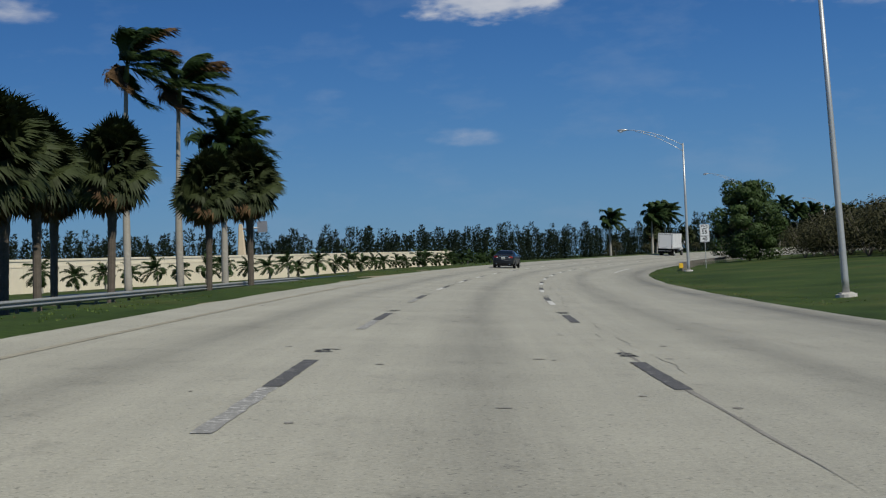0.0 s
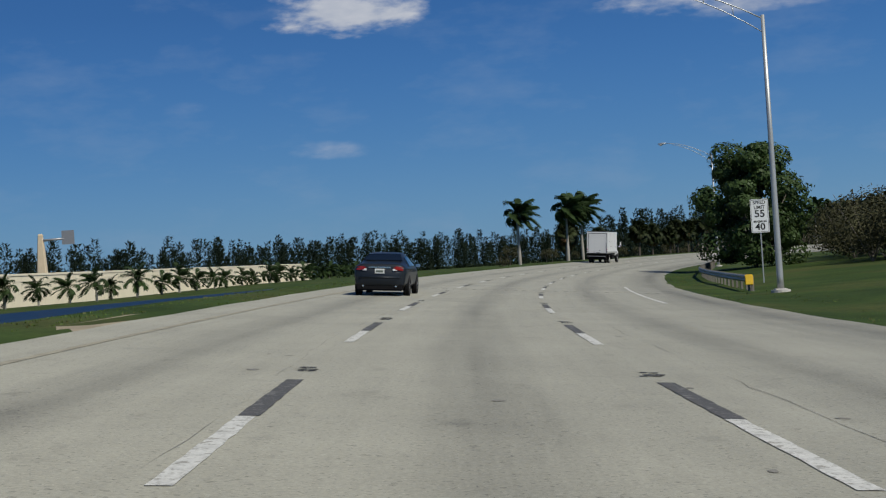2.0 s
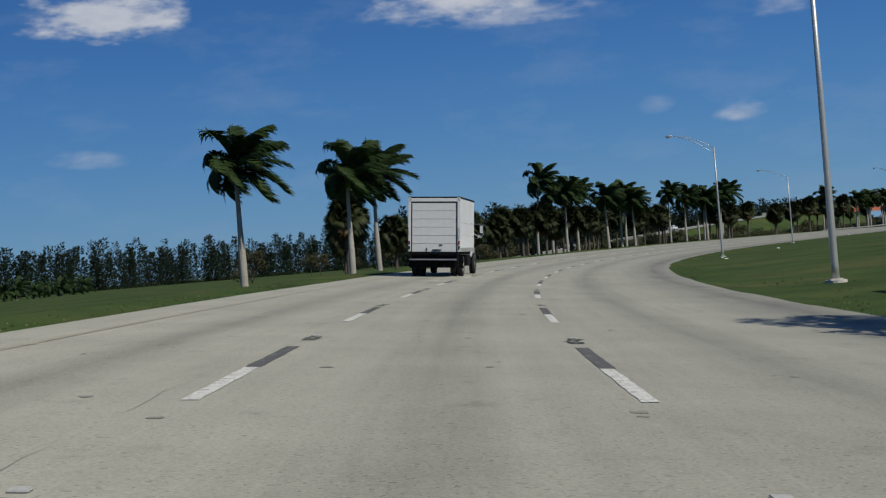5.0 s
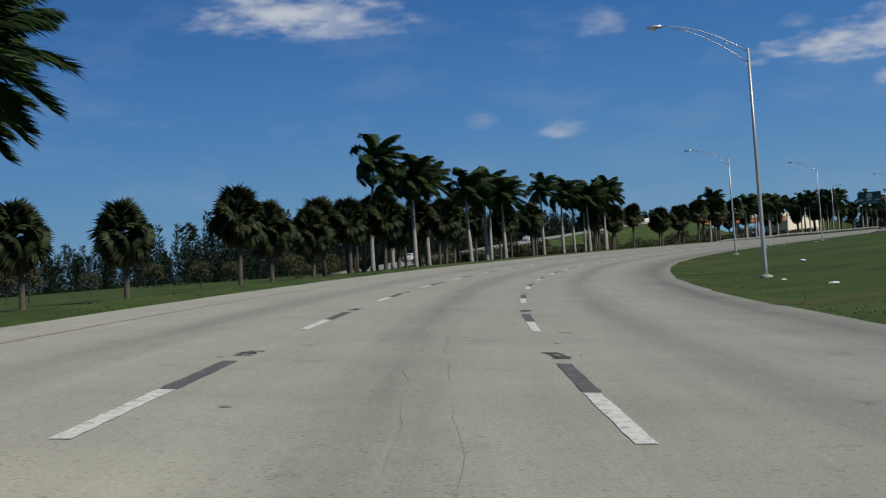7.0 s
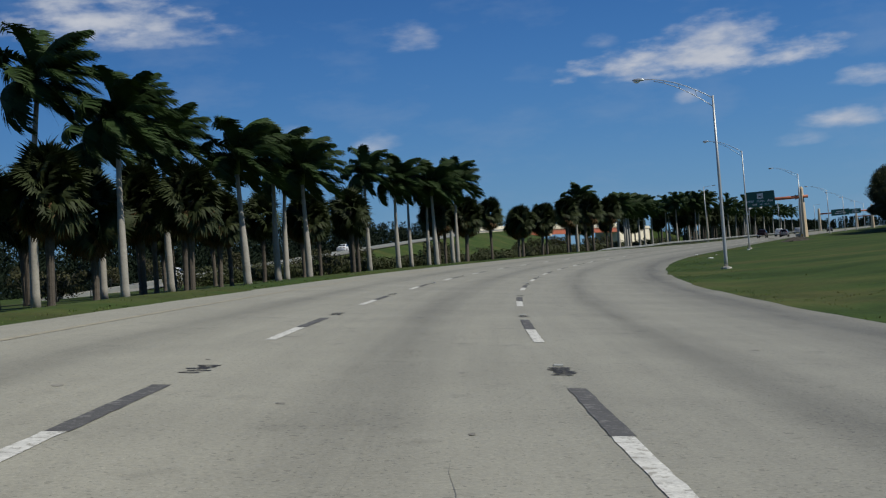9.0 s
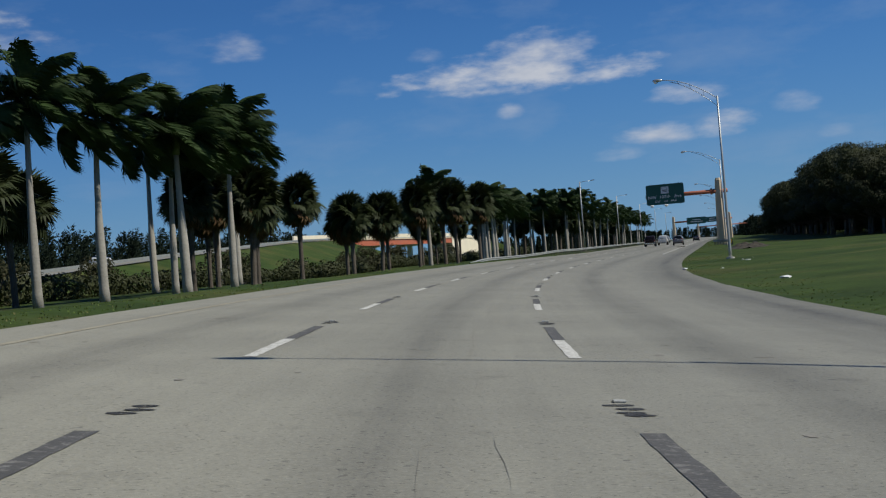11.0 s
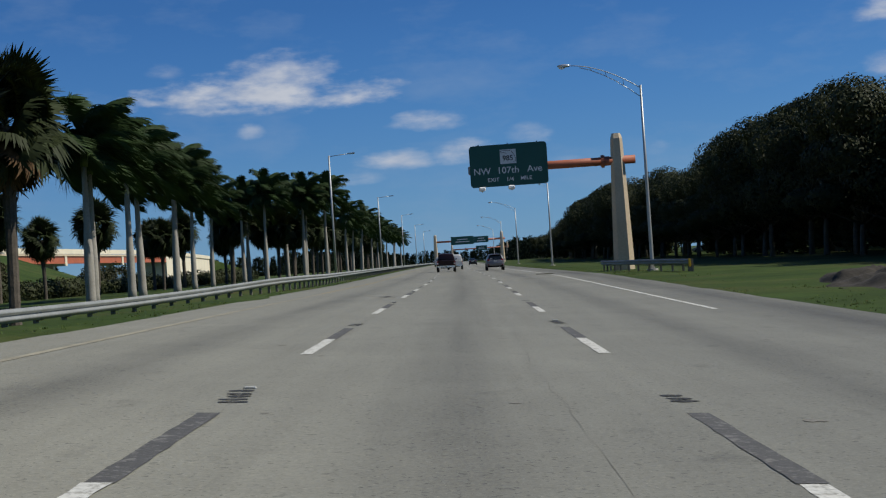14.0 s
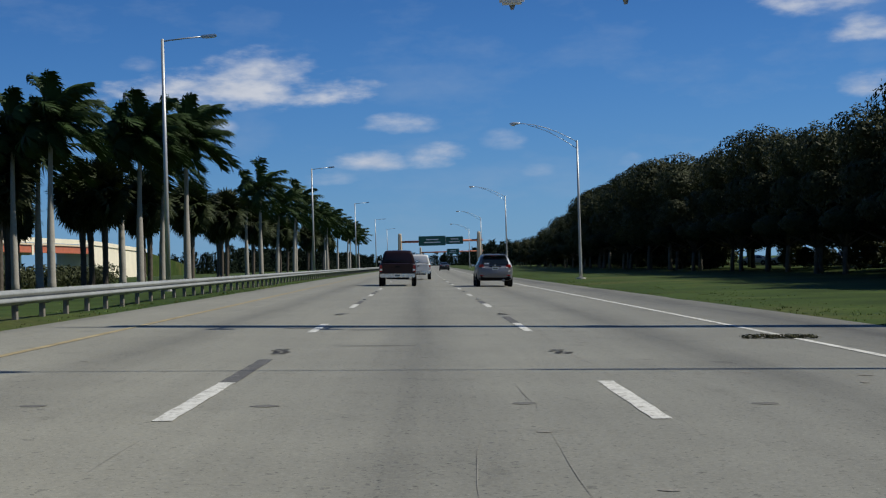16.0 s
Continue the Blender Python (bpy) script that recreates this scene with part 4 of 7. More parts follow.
    for k in range(44):
        u = k * 10.2 + rnd.uniform(-2.2, 2.2)
        x, yy = -112 + 0.3043 * (u + 8), 92 + 0.9526 * (u + 8)
        x, yy = x + 6.5, yy - 2
        sc = rnd.uniform(0.85, 1.15)
        m = pose(x, yy, -1.42, 0, 0, rnd.uniform(0, 360))
        if k < 2:
            young[k].matrix_basis = m
        else:
            copy_thing(young[k % 2], m).scale = (sc, sc, sc)
    # the wood on the inside of the bend
    woods = [broad_tree(31, 12.5, 5.2, 24, 36000, "dense dark broadleaf tree at the edge of the wood", low=0.24, leaf=0.15),
             broad_tree(32, 11.2, 4.9, 20, 33000, "dense dark broadleaf tree at the edge of the wood", low=0.2, leaf=0.15),
             broad_tree(33, 13.4, 5.5, 26, 38000, "tall dense broadleaf tree at the edge of the wood", low=0.24, leaf=0.15)]
    spots = []
    EAVES = ([500, 530, 546, 565, 578, 592, 603, 621, 634, 657, 700, 720, 740, 790, 840, 900], [11.0, 12.4, 13.0, 12.0, 10.7, 10.5, 11.0, 12.2, 11.8, 13.2, 13.0, 11.6, 10.6, 9.2, 8.2, 7.5])
    for s in np.arange(506, 900, 6.6):
        h = float(np.interp(s, *EAVES))
        spots.append((s + rnd.uniform(-1.5, 1.5), 29 + rnd.uniform(-1.4, 1.4), h + rnd.uniform(-1.7, 0.6)))
    for s in np.arange(504, 900, 8.4):
        for off in (38, 46, 54):
            h = float(np.interp(s, *EAVES)) + rnd.uniform(-1.0, 1.0)
            if 640 < s < 716 and off > 40:
                if off < 50:
                    continue
                off = 59
            spots.append((s + rnd.uniform(-2.5, 2.5), off + rnd.uniform(-3.0, 3.0), h))
    spots += [(478, 40, 11.0), (488, 46, 12.0), (468, 52, 11.5), (420, 62, 9.0), (432, 56, 9.5), (446, 58, 10.5), (400, 70, 9.5), (380, 75, 9.0)]
    scatter(woods, [12.5, 11.2, 13.4], spots, rnd)
    low = [broad_tree(41, 4.6, 2.6, 11, 3200, "small bushy tree at the foot of the wood", low=0.12, name="understorey_tree", group="understorey of the wood", leaf=0.19),
           broad_tree(42, 3.4, 2.2, 10, 2600, "low leafy shrub at the foot of the wood", low=0.1, name="understorey_tree", group="understorey of the wood", leaf=0.18)]
    spots = []
    for s in np.arange(520, 890, 4.2):
        spots.append((s + rnd.uniform(-2, 2), (31.5 if s < 585 or s > 650 else 58) + rnd.uniform(-1.0, 5), rnd.uniform(2.6, 5.2)))
    for s in np.arange(588, 650, 8.5):
        spots.append((s + rnd.uniform(-3, 3), 38 + rnd.uniform(-2, 5), rnd.uniform(1.6, 3.0)))
    for s in np.arange(440, 520, 11):
        spots.append((s, 50 + rnd.uniform(-4, 6), rnd.uniform(3, 5)))
    scatter(low, [4.6, 3.4], spots, rnd)
    # the lone big tree behind the guardrail
    big = broad_tree(51, 11.2, 4.7, 32, 30000, "large rounded broadleaf tree with dense green crown to the ground", low=0.03, group="", leaf=0.17, base=0.07, lobe=(0.22, 0.44), leafmat=leaf_mat("green_broad_leaf", (0.036, 0.060, 0.018), 0.5, vary=0.6))
    big.matrix_basis = put(174, 15.6)
    # scrub
    bushes = [bush(61, 3.6, 4.4, 2600, "olive-brown scrub bush in the rough grass"), bush(62, 2.6, 3.4, 1800, "olive-brown scrub bush in the rough grass"), bush(63, 4.6, 5.0, 3000, "tall olive scrub bush in the rough grass")]
    spots = []
    for s in np.arange(128, 292, 5.0):
        for off in (25, 31, 38):
            if s < 150 and off < 30:
                continue
            spots.append((s + rnd.uniform(-3, 3), off + rnd.uniform(-3, 3) + max(0, s - 200) * 0.30, rnd.uniform(4.6, 7.2) if s < 205 else rnd.uniform(3.4, 5.6) if s < 235 else rnd.uniform(2.4, 3.8)))
    scatter(bushes, [3.6, 2.6, 4.6], spots, rnd)
    small = [broad_tree(71, 3.6, 1.7, 7, 1100, "small round roadside tree on the grass embankment", low=0.35, name="small_tree", group="small trees below the embankment", leafmat=BUSHLEAF, leaf=0.14),
             bush(72, 1.8, 2.4, 700, "low shrub on the grass below the embankment")]
    spots = []
    for s in np.arange(300, 640, 8.5):
        spots.append((s + rnd.uniform(-4, 4), -46 + rnd.uniform(-9, 8), rnd.uniform(2.0, 4.2)))
    for s in np.arange(330, 520, 12):
        spots.append((s + rnd.uniform(-4, 4), -33 + rnd.uniform(-4, 4), rnd.uniform(1.4, 2.6)))
    scatter(small, [3.6, 1.8], spots, rnd)
    verts, faces = [], []
    for s in np.arange(395, 640, 2.4):
        c = at(s + rnd.uniform(-0.6, 0.6), -33 + 2.0 * math.sin(s / 23) + rnd.uniform(-0.7, 0.7))
        h = rnd.uniform(1.1, 2.0)
        leaf_cloud(verts, faces, rnd, (c.x, c.y, c.z + 0.42 * h), 1.9, 1.9, 0.6 * h, 620, 0.15)
    tagged(raw("hedge", verts, faces, LEAF), "long dark untrimmed hedge below the embankment", "hedge", kind="stuff")


plant()


def belt(line, tall, verts, faces, rnd):
    """Feathery conifers in three ranks along a line."""
    seg = [math.dist(a, b) for a, b in zip(line, line[1:])]
    total = sum(seg)
    d = 0.0
    g = np.random.default_rng(17)
    while d < total:
        q, i = d, 0
        while q > seg[i]:
            q -= seg[i]
            i += 1
        u = q / seg[i]
        for depth in (0, 14, 30):
            x = line[i][0] + (line[i + 1][0] - line[i][0]) * u + rnd.uniform(-5, 5) - depth * 0.75
            y = line[i][1] + (line[i + 1][1] - line[i][1]) * u + rnd.uniform(-5, 5) + depth * 0.6
            h = rnd.uniform(*tall) * (1 if depth else 0.8)
            w = h * rnd.uniform(0.18, 0.30)
            n = 240
            zz = h * g.uniform(0.02, 1.0, n)
            rr = w * (1.15 - zz / h) * g.uniform(0.2, 1.0, n) + 0.1
            aa = g.uniform(0, 2 * math.pi, n)
            p = np.stack([x + rr * np.cos(aa) + 0.9 * (zz / h) ** 2, y + rr * np.sin(aa), zz - 1.6], 1)
            out = np.stack([np.cos(aa) + 0.5, np.sin(aa), g.uniform(0.3, 1.3, n)], 1)
            out /= np.linalg.norm(out, axis=1)[:, None]
            sd = np.cross(out, np.stack([g.uniform(-1, 1, n), g.uniform(-1, 1, n), np.full(n, 0.2)], 1))
            sd /= np.linalg.norm(sd, axis=1)[:, None]
            ln, ww = g.uniform(0.7, 1.7, n)[:, None], g.uniform(0.16, 0.36, n)[:, None]
            q = len(verts)
            verts += [tuple(v) for v in np.stack([p - sd * ww, p + sd * ww, p + out * ln], 1).reshape(-1, 3)]
            faces += [(q + 3 * k, q + 3 * k + 1, q + 3 * k + 2) for k in range(n)]
        d += rnd.uniform(2.8, 4.6)


def far_pines():
    """The belt of casuarinas along the horizon."""
    rnd = random.Random(91)
    verts, faces = [], []
    line = [(-420, 210), (-250, 330), (-110, 520), (60, 690), (190, 800), (330, 900), (520, 1080), (760, 1300), (980, 1500)]
    belt(line, (13, 22), verts, faces, rnd)
    for line in ([(665, 671), (860, 815), (1050, 957)], [(602, 755), (790, 895), (990, 1040)], [(1050, 957), (1030, 1000), (990, 1040)], [(650, 905), (720, 885), (800, 885)]):
        belt(line, (8, 12), verts, faces, rnd)
    belt([(330, 705), (430, 785), (560, 880)], (5, 9), verts, faces, rnd)
    belt([(150, 590), (215, 625), (300, 705), (350, 742), (430, 805), (540, 880)], (17, 23), verts, faces, rnd)
    tagged(raw("far_wood", verts, faces, PINE), "distant belt of dark feathery casuarina pines", "trees", kind="stuff")


far_pines()


def grass_tufts():
    rnd = random.Random(14)
    verts, faces, mats = [], [], []
    for i in range(15000):
        s = rnd.uniform(0, 640)
        l, r = edges(s)
        if rnd.random() < 0.5:
            off = l - 0.05 - abs(rnd.gauss(0, 1.6))
            if s < 95:
                off -= 0.7
        else:
            off = r + 0.05 + abs(rnd.gauss(0, 2.0))
        p = at(s, off)
        dry = rnd.random() < 0.25
        hh = rnd.uniform(0.02, 0.05) * (1.2 if dry else 1)
        for k in range(4):
            a = rnd.uniform(0, 2 * math.pi)
            d = Vector((math.cos(a), math.sin(a), 0))
            q = len(verts)
            b = p + d * rnd.uniform(0, 0.12)
            sd = Vector((-d.y, d.x, 0)) * rnd.uniform(0.008, 0.02)
            verts += [b - sd, b + sd, b + d * hh * 0.5 + Vector((0, 0, hh))]
            faces.append((q, q + 1, q + 2))
            mats.append(1 if dry else 0)
    g = raw("grass_tufts", verts, faces, [BLADE, DRYBLADE])
    g.data.polygons.foreach_set("material_index", mats)
    tagged(g, "tufts of green and dry grass at the pavement edge", "grass", kind="stuff")


grass_tufts()

# ---------------------------------------------------------------- lamps, signs, rails
def street_lamp():
    """A tapered pole with a trussed arm over the road and a drop-lens head. Stands at the origin; the arm reaches to -x."""
    lamp = thing("street_lamp", "tall galvanised street lamp with trussed arm beside the highway", "street lamp", "street lamps along the verge")
    bm = bmesh.new()
    add_tube(bm, [(0, 0, -0.3), (0, 0, 0.10)], 0.34, 14)
    add_box(bm, (0.42, 0.42, 0.06), Matrix.Translation((0, 0, 0.12)), 0.01)
    part("base", bm, mat_concrete_base, lamp, "round concrete footing")
    bm = bmesh.new()
    add_tube(bm, [(0, 0, 0.12), (0, 0, 0.6), (0, 0, 6), (0, 0, 10.9)], [0.125, 0.118, 0.092, 0.066], 12)
    part("pole", bm, POLE, lamp, smooth=True)
    bm = bmesh.new()
    up = [(-4.2 * u, 0, 10.75 + 1.55 * (1 - (1 - u) ** 1.8)) for u in (0, 0.15, 0.35, 0.55, 0.75, 0.9, 1.0)]
    dn = [(-4.0 * u, 0, 10.2 + 2.0 * (1 - (1 - u) ** 1.6)) for u in (0, 0.15, 0.35, 0.55, 0.75, 0.9)]
    add_tube(bm, up, 0.026, 8)
    add_tube(bm, dn, 0.021, 8)
    for u in (0.25, 0.5, 0.72):
        a = (-4.2 * u, 0, 10.75 + 1.55 * (1 - (1 - u) ** 1.8))
        b = (-4.0 * u, 0, 10.2 + 2.0 * (1 - (1 - u) ** 1.6))
        add_tube(bm, [a, b], 0.016, 6)
    part("arm", bm, POLE, lamp, smooth=True)
    bm = bmesh.new()
    bmesh.ops.create_uvsphere(bm, u_segments=14, v_segments=8, radius=1)
    bmesh.ops.scale(bm, vec=(0.42, 0.16, 0.10), verts=bm.verts)
    bmesh.ops.translate(bm, vec=(-4.55, 0, 12.32), verts=bm.verts)
    head = part("head", bm, STEEL, lamp, smooth=True)
    bm = bmesh.new()
    bmesh.ops.create_uvsphere(bm, u_segments=12, v_segments=8, radius=1)
    bmesh.ops.scale(bm, vec=(0.20, 0.13, 0.13), verts=bm.verts)
    bmesh.ops.translate(bm, vec=(-4.68, 0, 12.25), verts=bm.verts)
    part("lens", bm, LENS, head, "glass drop lens", smooth=True)
    return lamp


mat_concrete_base = mat("footing_concrete", (0.46, 0.44, 0.40), 0.9, vary=0.2, scale=3, fine=20)


def median_lamp():
    """A slimmer pole with one level arm and a flat head. The arm reaches to +x."""
    lamp = thing("street_lamp", "tall slim street lamp with short level arm behind guardrail", "street lamp", "street lamps behind the guardrail")
    bm = bmesh.new()
    add_tube(bm, [(0, 0, -0.2), (0, 0, 0.12)], 0.28, 14)
    part("base", bm, mat_concrete_base, lamp)
    bm = bmesh.new()
    add_tube(bm, [(0, 0, 0.1), (0, 0, 6), (0, 0, 12.0)], [0.13, 0.10, 0.075], 12)
    part("pole", bm, POLE, lamp, smooth=True)
    bm = bmesh.new()
    add_tube(bm, [(0, 0, 11.9), (0.9, 0, 12.0), (1.9, 0, 12.08)], 0.035, 8)
    part("arm", bm, POLE, lamp, smooth=True)
    bm = bmesh.new()
    add_box(bm, (0.75, 0.30, 0.13), pose(2.2, 0, 12.1, 0, -4, 0), 0.04)
    head = part("head", bm, STEEL, lamp)
    bm = bmesh.new()
    add_box(bm, (0.45, 0.22, 0.02), pose(2.25, 0, 12.025, 0, -4, 0), 0.005)
    part("lens", bm, LENS, head)
    return lamp


def row_of(make, spots, dz=0.0, rz=0.0):
    first = None
    for s, off, reach, tall in spots:
        m = put(s, off, dz, rz)
        if first is None:
            first = ob = make()
            first.matrix_basis = m
        else:
            ob = copy_thing(first, m)
        ob.scale = (reach, 1, tall)
        if s < 50:  # a pole knocked out of plumb
            ob.rotation_euler.rotate_axis("Y", radians(-2.3))


row_of(street_lamp, [(41.8, 11.5, 1, 1), (115.9, 11.5, 1.15, 1.04), (201, 11.9, 1.1, 1.08), (277.6, 11.8, 0.87, 0.93), (359.4, 11.7, 0.91, 0.92), (441.8, 11.7, 0.9, 1.07), (521.2, 11.5, 1, 1.03), (602, 11.9, 1, 0.94), (683, 11.6, 1, 0.96), (764, 11.4, 1, 0.96), (845, 11.4, 1, 0.96)])
row_of(median_lamp, [(568.8, -11.9, 1, 1), (651, -11.9, 1, 1), (733, -11.9, 1, 1), (815, -11.9, 1, 1), (897, -11.9, 1, 1)])


def letters(name, text, size, material, parent, x, z, y=-0.012, align="CENTER", stretch=1.0, bold=0.0):
    """Flat lettering with a little depth, upright in the xz plane, facing -y."""
    cu = bpy.data.curves.new(name, "FONT")
    cu.body = text
    cu.size = size
    cu.align_x = align
    cu.align_y = "CENTER"
    cu.extrude = 0.003
    cu.offset = bold
    tmp = bpy.data.objects.new(name, cu)
    scene.collection.objects.link(tmp)
    bpy.context.view_layer.update()
    me = bpy.data.meshes.new_from_object(tmp.evaluated_get(bpy.context.evaluated_depsgraph_get()))
    bpy.data.objects.remove(tmp)
    me.materials.clear()
    me.materials.append(material)
    me.name = name
    ob = new(name, me)
    ob.parent = parent
    ob.matrix_basis = pose(x, y, z, 90, 0, 0) @ Matrix.Diagonal((stretch, 1, 1, 1))
    return ob


def rounded_plate(w, h, r, t):
    """A plate in the xz plane, t thick in y, with round corners."""
    bm = bmesh.new()
    ring = []
    for cx, cz, a0 in ((w / 2 - r, h / 2 - r, 0), (-w / 2 + r, h / 2 - r, 90), (-w / 2 + r, -h / 2 + r, 180), (w / 2 - r, -h / 2 + r, 270)):
        for k in range(6):
            a = radians(a0 + 18 * k)
            ring.append((cx + r * math.cos(a), cz + r * math.sin(a)))
    a = [bm.verts.new((x, -t / 2, z)) for x, z in ring]
    b = [bm.verts.new((x, t / 2, z)) for x, z in ring]
    bm.faces.new(a)
    bm.faces.new(b[::-1])
    for k in range(len(a)):
        bm.faces.new((a[k], b[k], b[(k + 1) % len(b)], a[(k + 1) % len(a)]))
    bmesh.ops.recalc_face_normals(bm, faces=bm.faces)
    return bm


def pylon_mesh(h, w0, w1, d0, d1, cham):
    """A tapered pylon with chamfered corners and a slanted, pointed top."""
    bm = bmesh.new()
    rings = []
    for z, w, d in ((-0.6, w0, d0), (h * 0.72, w0 + (w1 - w0) * 0.72, d0 + (d1 - d0) * 0.72), (h - 0.35, w1, d1), (h, w1 * 0.72, d1 * 0.6)):
        c = cham * w / w0
        x, y = w / 2, d / 2
        rings.append([bm.verts.new(p) for p in ((-x, -y + c, z), (-x + c, -y, z), (x - c, -y, z), (x, -y + c, z), (x, y - c, z), (x - c, y, z), (-x + c, y, z), (-x, y - c, z))])
    for a, b in zip(rings, rings[1:]):
        for k in range(8):
            bm.faces.new((a[k], a[(k + 1) % 8], b[(k + 1) % 8], b[k]))
    bm.faces.new(rings[0][::-1])
    bm.faces.new(rings[-1])
    return bm


def exit_gantry():
    """Cantilever sign: pylon, terracotta arm through it, green board with two lamps."""
    g = thing("sign_gantry", "cantilever highway sign on tan concrete pylon with terracotta arm", "road sign")
    g.matrix_basis = pose(*at(531, 0, z=0.0), 0, 0, turn(531)) @ pose(3.68, 0, 0, 0, 0, -7) @ Matrix.Translation((-3.68, 0, 0))
    bm = pylon_mesh(9.05, 1.45, 0.80, 1.15, 0.62, 0.34)
    p = part("pylon", bm, PYLON, g, "tapered tan concrete pylon")
    p.location = (11.05, 0.45, 0)
    bm = bmesh.new()
    add_tube(bm, [(0.9, 0.45, 7.22), (12.25, 0.45, 7.22)], 0.285, 18)
    part("arm", bm, REDSTEEL, g, "round terracotta-painted steel arm", smooth=True)
    bm = bmesh.new()
    add_tube(bm, [(9.95, 0.45, 7.22), (10.15, 0.45, 7.22)], 0.44, 18)
    add_tube(bm, [(10.15, 0.45, 7.22), (10.5, 0.45, 7.22)], 0.32, 18)
    for k in range(10):
        a = 2 * math.pi * k / 10
        add_tube(bm, [(9.90, 0.45 + 0.37 * math.cos(a), 7.22 + 0.37 * math.sin(a)), (10.2, 0.45 + 0.37 * math.cos(a), 7.22 + 0.37 * math.sin(a))], 0.035, 6)
    part("flange", bm, REDSTEEL, g, "bolted flange of the arm")
    cx, cz, w, h = 3.68, 7.43, 5.32, 2.86
    board = part("sign_board", rounded_plate(w, h, 0.24, 0.05), GREENSIGN, g, "green exit sign board with white legend")
    board.location = (cx, 0.05, cz)
    bm = bmesh.new()
    pts = []
    r = 0.21
    for ax, az, a0 in ((w / 2 - 0.26, h / 2 - 0.26, 0), (-w / 2 + 0.26, h / 2 - 0.26, 90), (-w / 2 + 0.26, -h / 2 + 0.26, 180), (w / 2 - 0.26, -h / 2 + 0.26, 270)):
        for k in range(6):
            a = radians(a0 + 18 * k)
            pts.append((ax + r * math.cos(a), az + r * math.sin(a)))
    out = [bm.verts.new((x, -0.029, z)) for x, z in pts]
    inn = [bm.verts.new((x * 0.992, -0.029, z * 0.985)) for x, z in pts]
    for k in range(len(pts)):
        bm.faces.new((out[k], out[(k + 1) % len(pts)], inn[(k + 1) % len(pts)], inn[k]))
    part("border", bm, GREENSIGN, board)
    for word, size, x, z in (("NW", 0.62, -1.83, -0.37), ("107th", 0.62, -0.05, -0.37), ("Ave", 0.62, 1.77, -0.37), ("EXIT", 0.37, -1.08, -0.97), ("1/4", 0.40, 0.05, -0.99), ("MILE", 0.37, 1.16, -0.97)):
        letters("legend", word, size, SIGNWHITE, board, x, z, -0.030, stretch=1.06, bold=0.004)
    sh = part("route_shield", rounded_plate(1.10, 0.98, 0.02, 0.012), SIGNWHITE, board, "square white state route marker")
    sh.location = (0.0, -0.032, 0.57)
    letters("route_number", "985", 0.50, SIGNBLACK, sh, -0.02, -0.12, -0.010, stretch=0.98, bold=0.008)
    # outline of the state on the marker
    bm = bmesh.new()
    edge = [(-0.5, 0.40), (-0.2, 0.42), (0.15, 0.40), (0.20, 0.44), (0.28, 0.30), (0.42, 0.10), (0.50, -0.12), (0.50, -0.34), (0.42, -0.42), (0.30, -0.36)]
    add_tube(bm, [(x, -0.008, z) for x, z in edge], 0.016, 6)
    add_tube(bm, [(-0.5, -0.008, 0.40), (-0.48, -0.008, 0.28), (-0.3, -0.008, 0.30), (-0.22, -0.008, 0.24), (-0.1, -0.008, 0.22)], 0.013, 6)
    part("outline", bm, SIGNBLACK, sh)
    bm = bmesh.new()
    for x in (-2.0, 0.0, 2.0):
        add_box(bm, (0.09, 0.10, h + 0.16), Matrix.Translation((x, 0.09, 0)))
    add_box(bm, (w * 0.98, 0.07, 0.10), Matrix.Translation((0, 0.09, 0.6)))
    add_box(bm, (w * 0.98, 0.07, 0.10), Matrix.Translation((0, 0.09, -0.6)))
    add_box(bm, (0.12, 0.26, 0.5), Matrix.Translation((-w / 2 - 0.08, 0.2, -0.2)), 0.02)
    part("backing_frame", bm, SIGNBACK, board)
    for x in (1.86, 3.86):
        bm = bmesh.new()
        add_box(bm, (0.05, 0.9, 0.05), Matrix.Translation((x, -0.32, 5.92)))
        arm = part("lamp_bracket", bm, SIGNBACK, g)
        bm = bmesh.new()
        add_box(bm, (0.44, 0.34, 0.24), pose(x, -0.72, 5.84, 22, 0, 0), 0.05)
        fl = part("sign_lamp", bm, SIGNWHITE, arm, "pale floodlight under the sign")
        bm = bmesh.new()
        add_tube(bm, [(x, -0.7, 5.72), (x, -0.7, 5.62)], [0.06, 0.03], 8)
        part("knob", bm, SIGNBACK, arm)


exit_gantry()


def speed_sign():
    s = thing("speed_limit_sign", "white rectangular speed limit sign on thin steel post", "road sign")
    s.matrix_basis = put(131, 12.9, 0.75, rz=-3)
    bm = bmesh.new()
    add_box(bm, (0.07, 0.05, 4.2), Matrix.Translation((0, 0.03, 0.9)), 0.008)
    part("post", bm, POLE, s)
    b = part("panel", rounded_plate(0.92, 1.75, 0.05, 0.02), SIGNWHITE, s, "white panel with black legend")
    b.location = (0, -0.02, 2.72)
    letters("legend", "SPEED", 0.25, SIGNBLACK, b, 0, 0.69, stretch=0.95, bold=0.004)
    letters("legend", "LIMIT", 0.25, SIGNBLACK, b, 0, 0.44, stretch=0.95, bold=0.004)
    letters("legend", "55", 0.52, SIGNBLACK, b, 0, 0.10, stretch=1.05, bold=0.01)
    letters("legend", "MINIMUM", 0.16, SIGNBLACK, b, 0, -0.30, stretch=0.95, bold=0.004)
    letters("legend", "40", 0.48, SIGNBLACK, b, 0, -0.58, stretch=1.05, bold=0.01)
    bm = bmesh.new()
    for z in (0.83, -0.83):
        add_box(bm, (0.84, 0.004, 0.018), Matrix.Translation((0, -0.012, z)))
    for x in (-0.42, 0.42):
        add_box(bm, (0.018, 0.004, 1.66), Matrix.Translation((x, -0.012, 0)))
    part("border", bm, SIGNBLACK, b)


speed_sign()

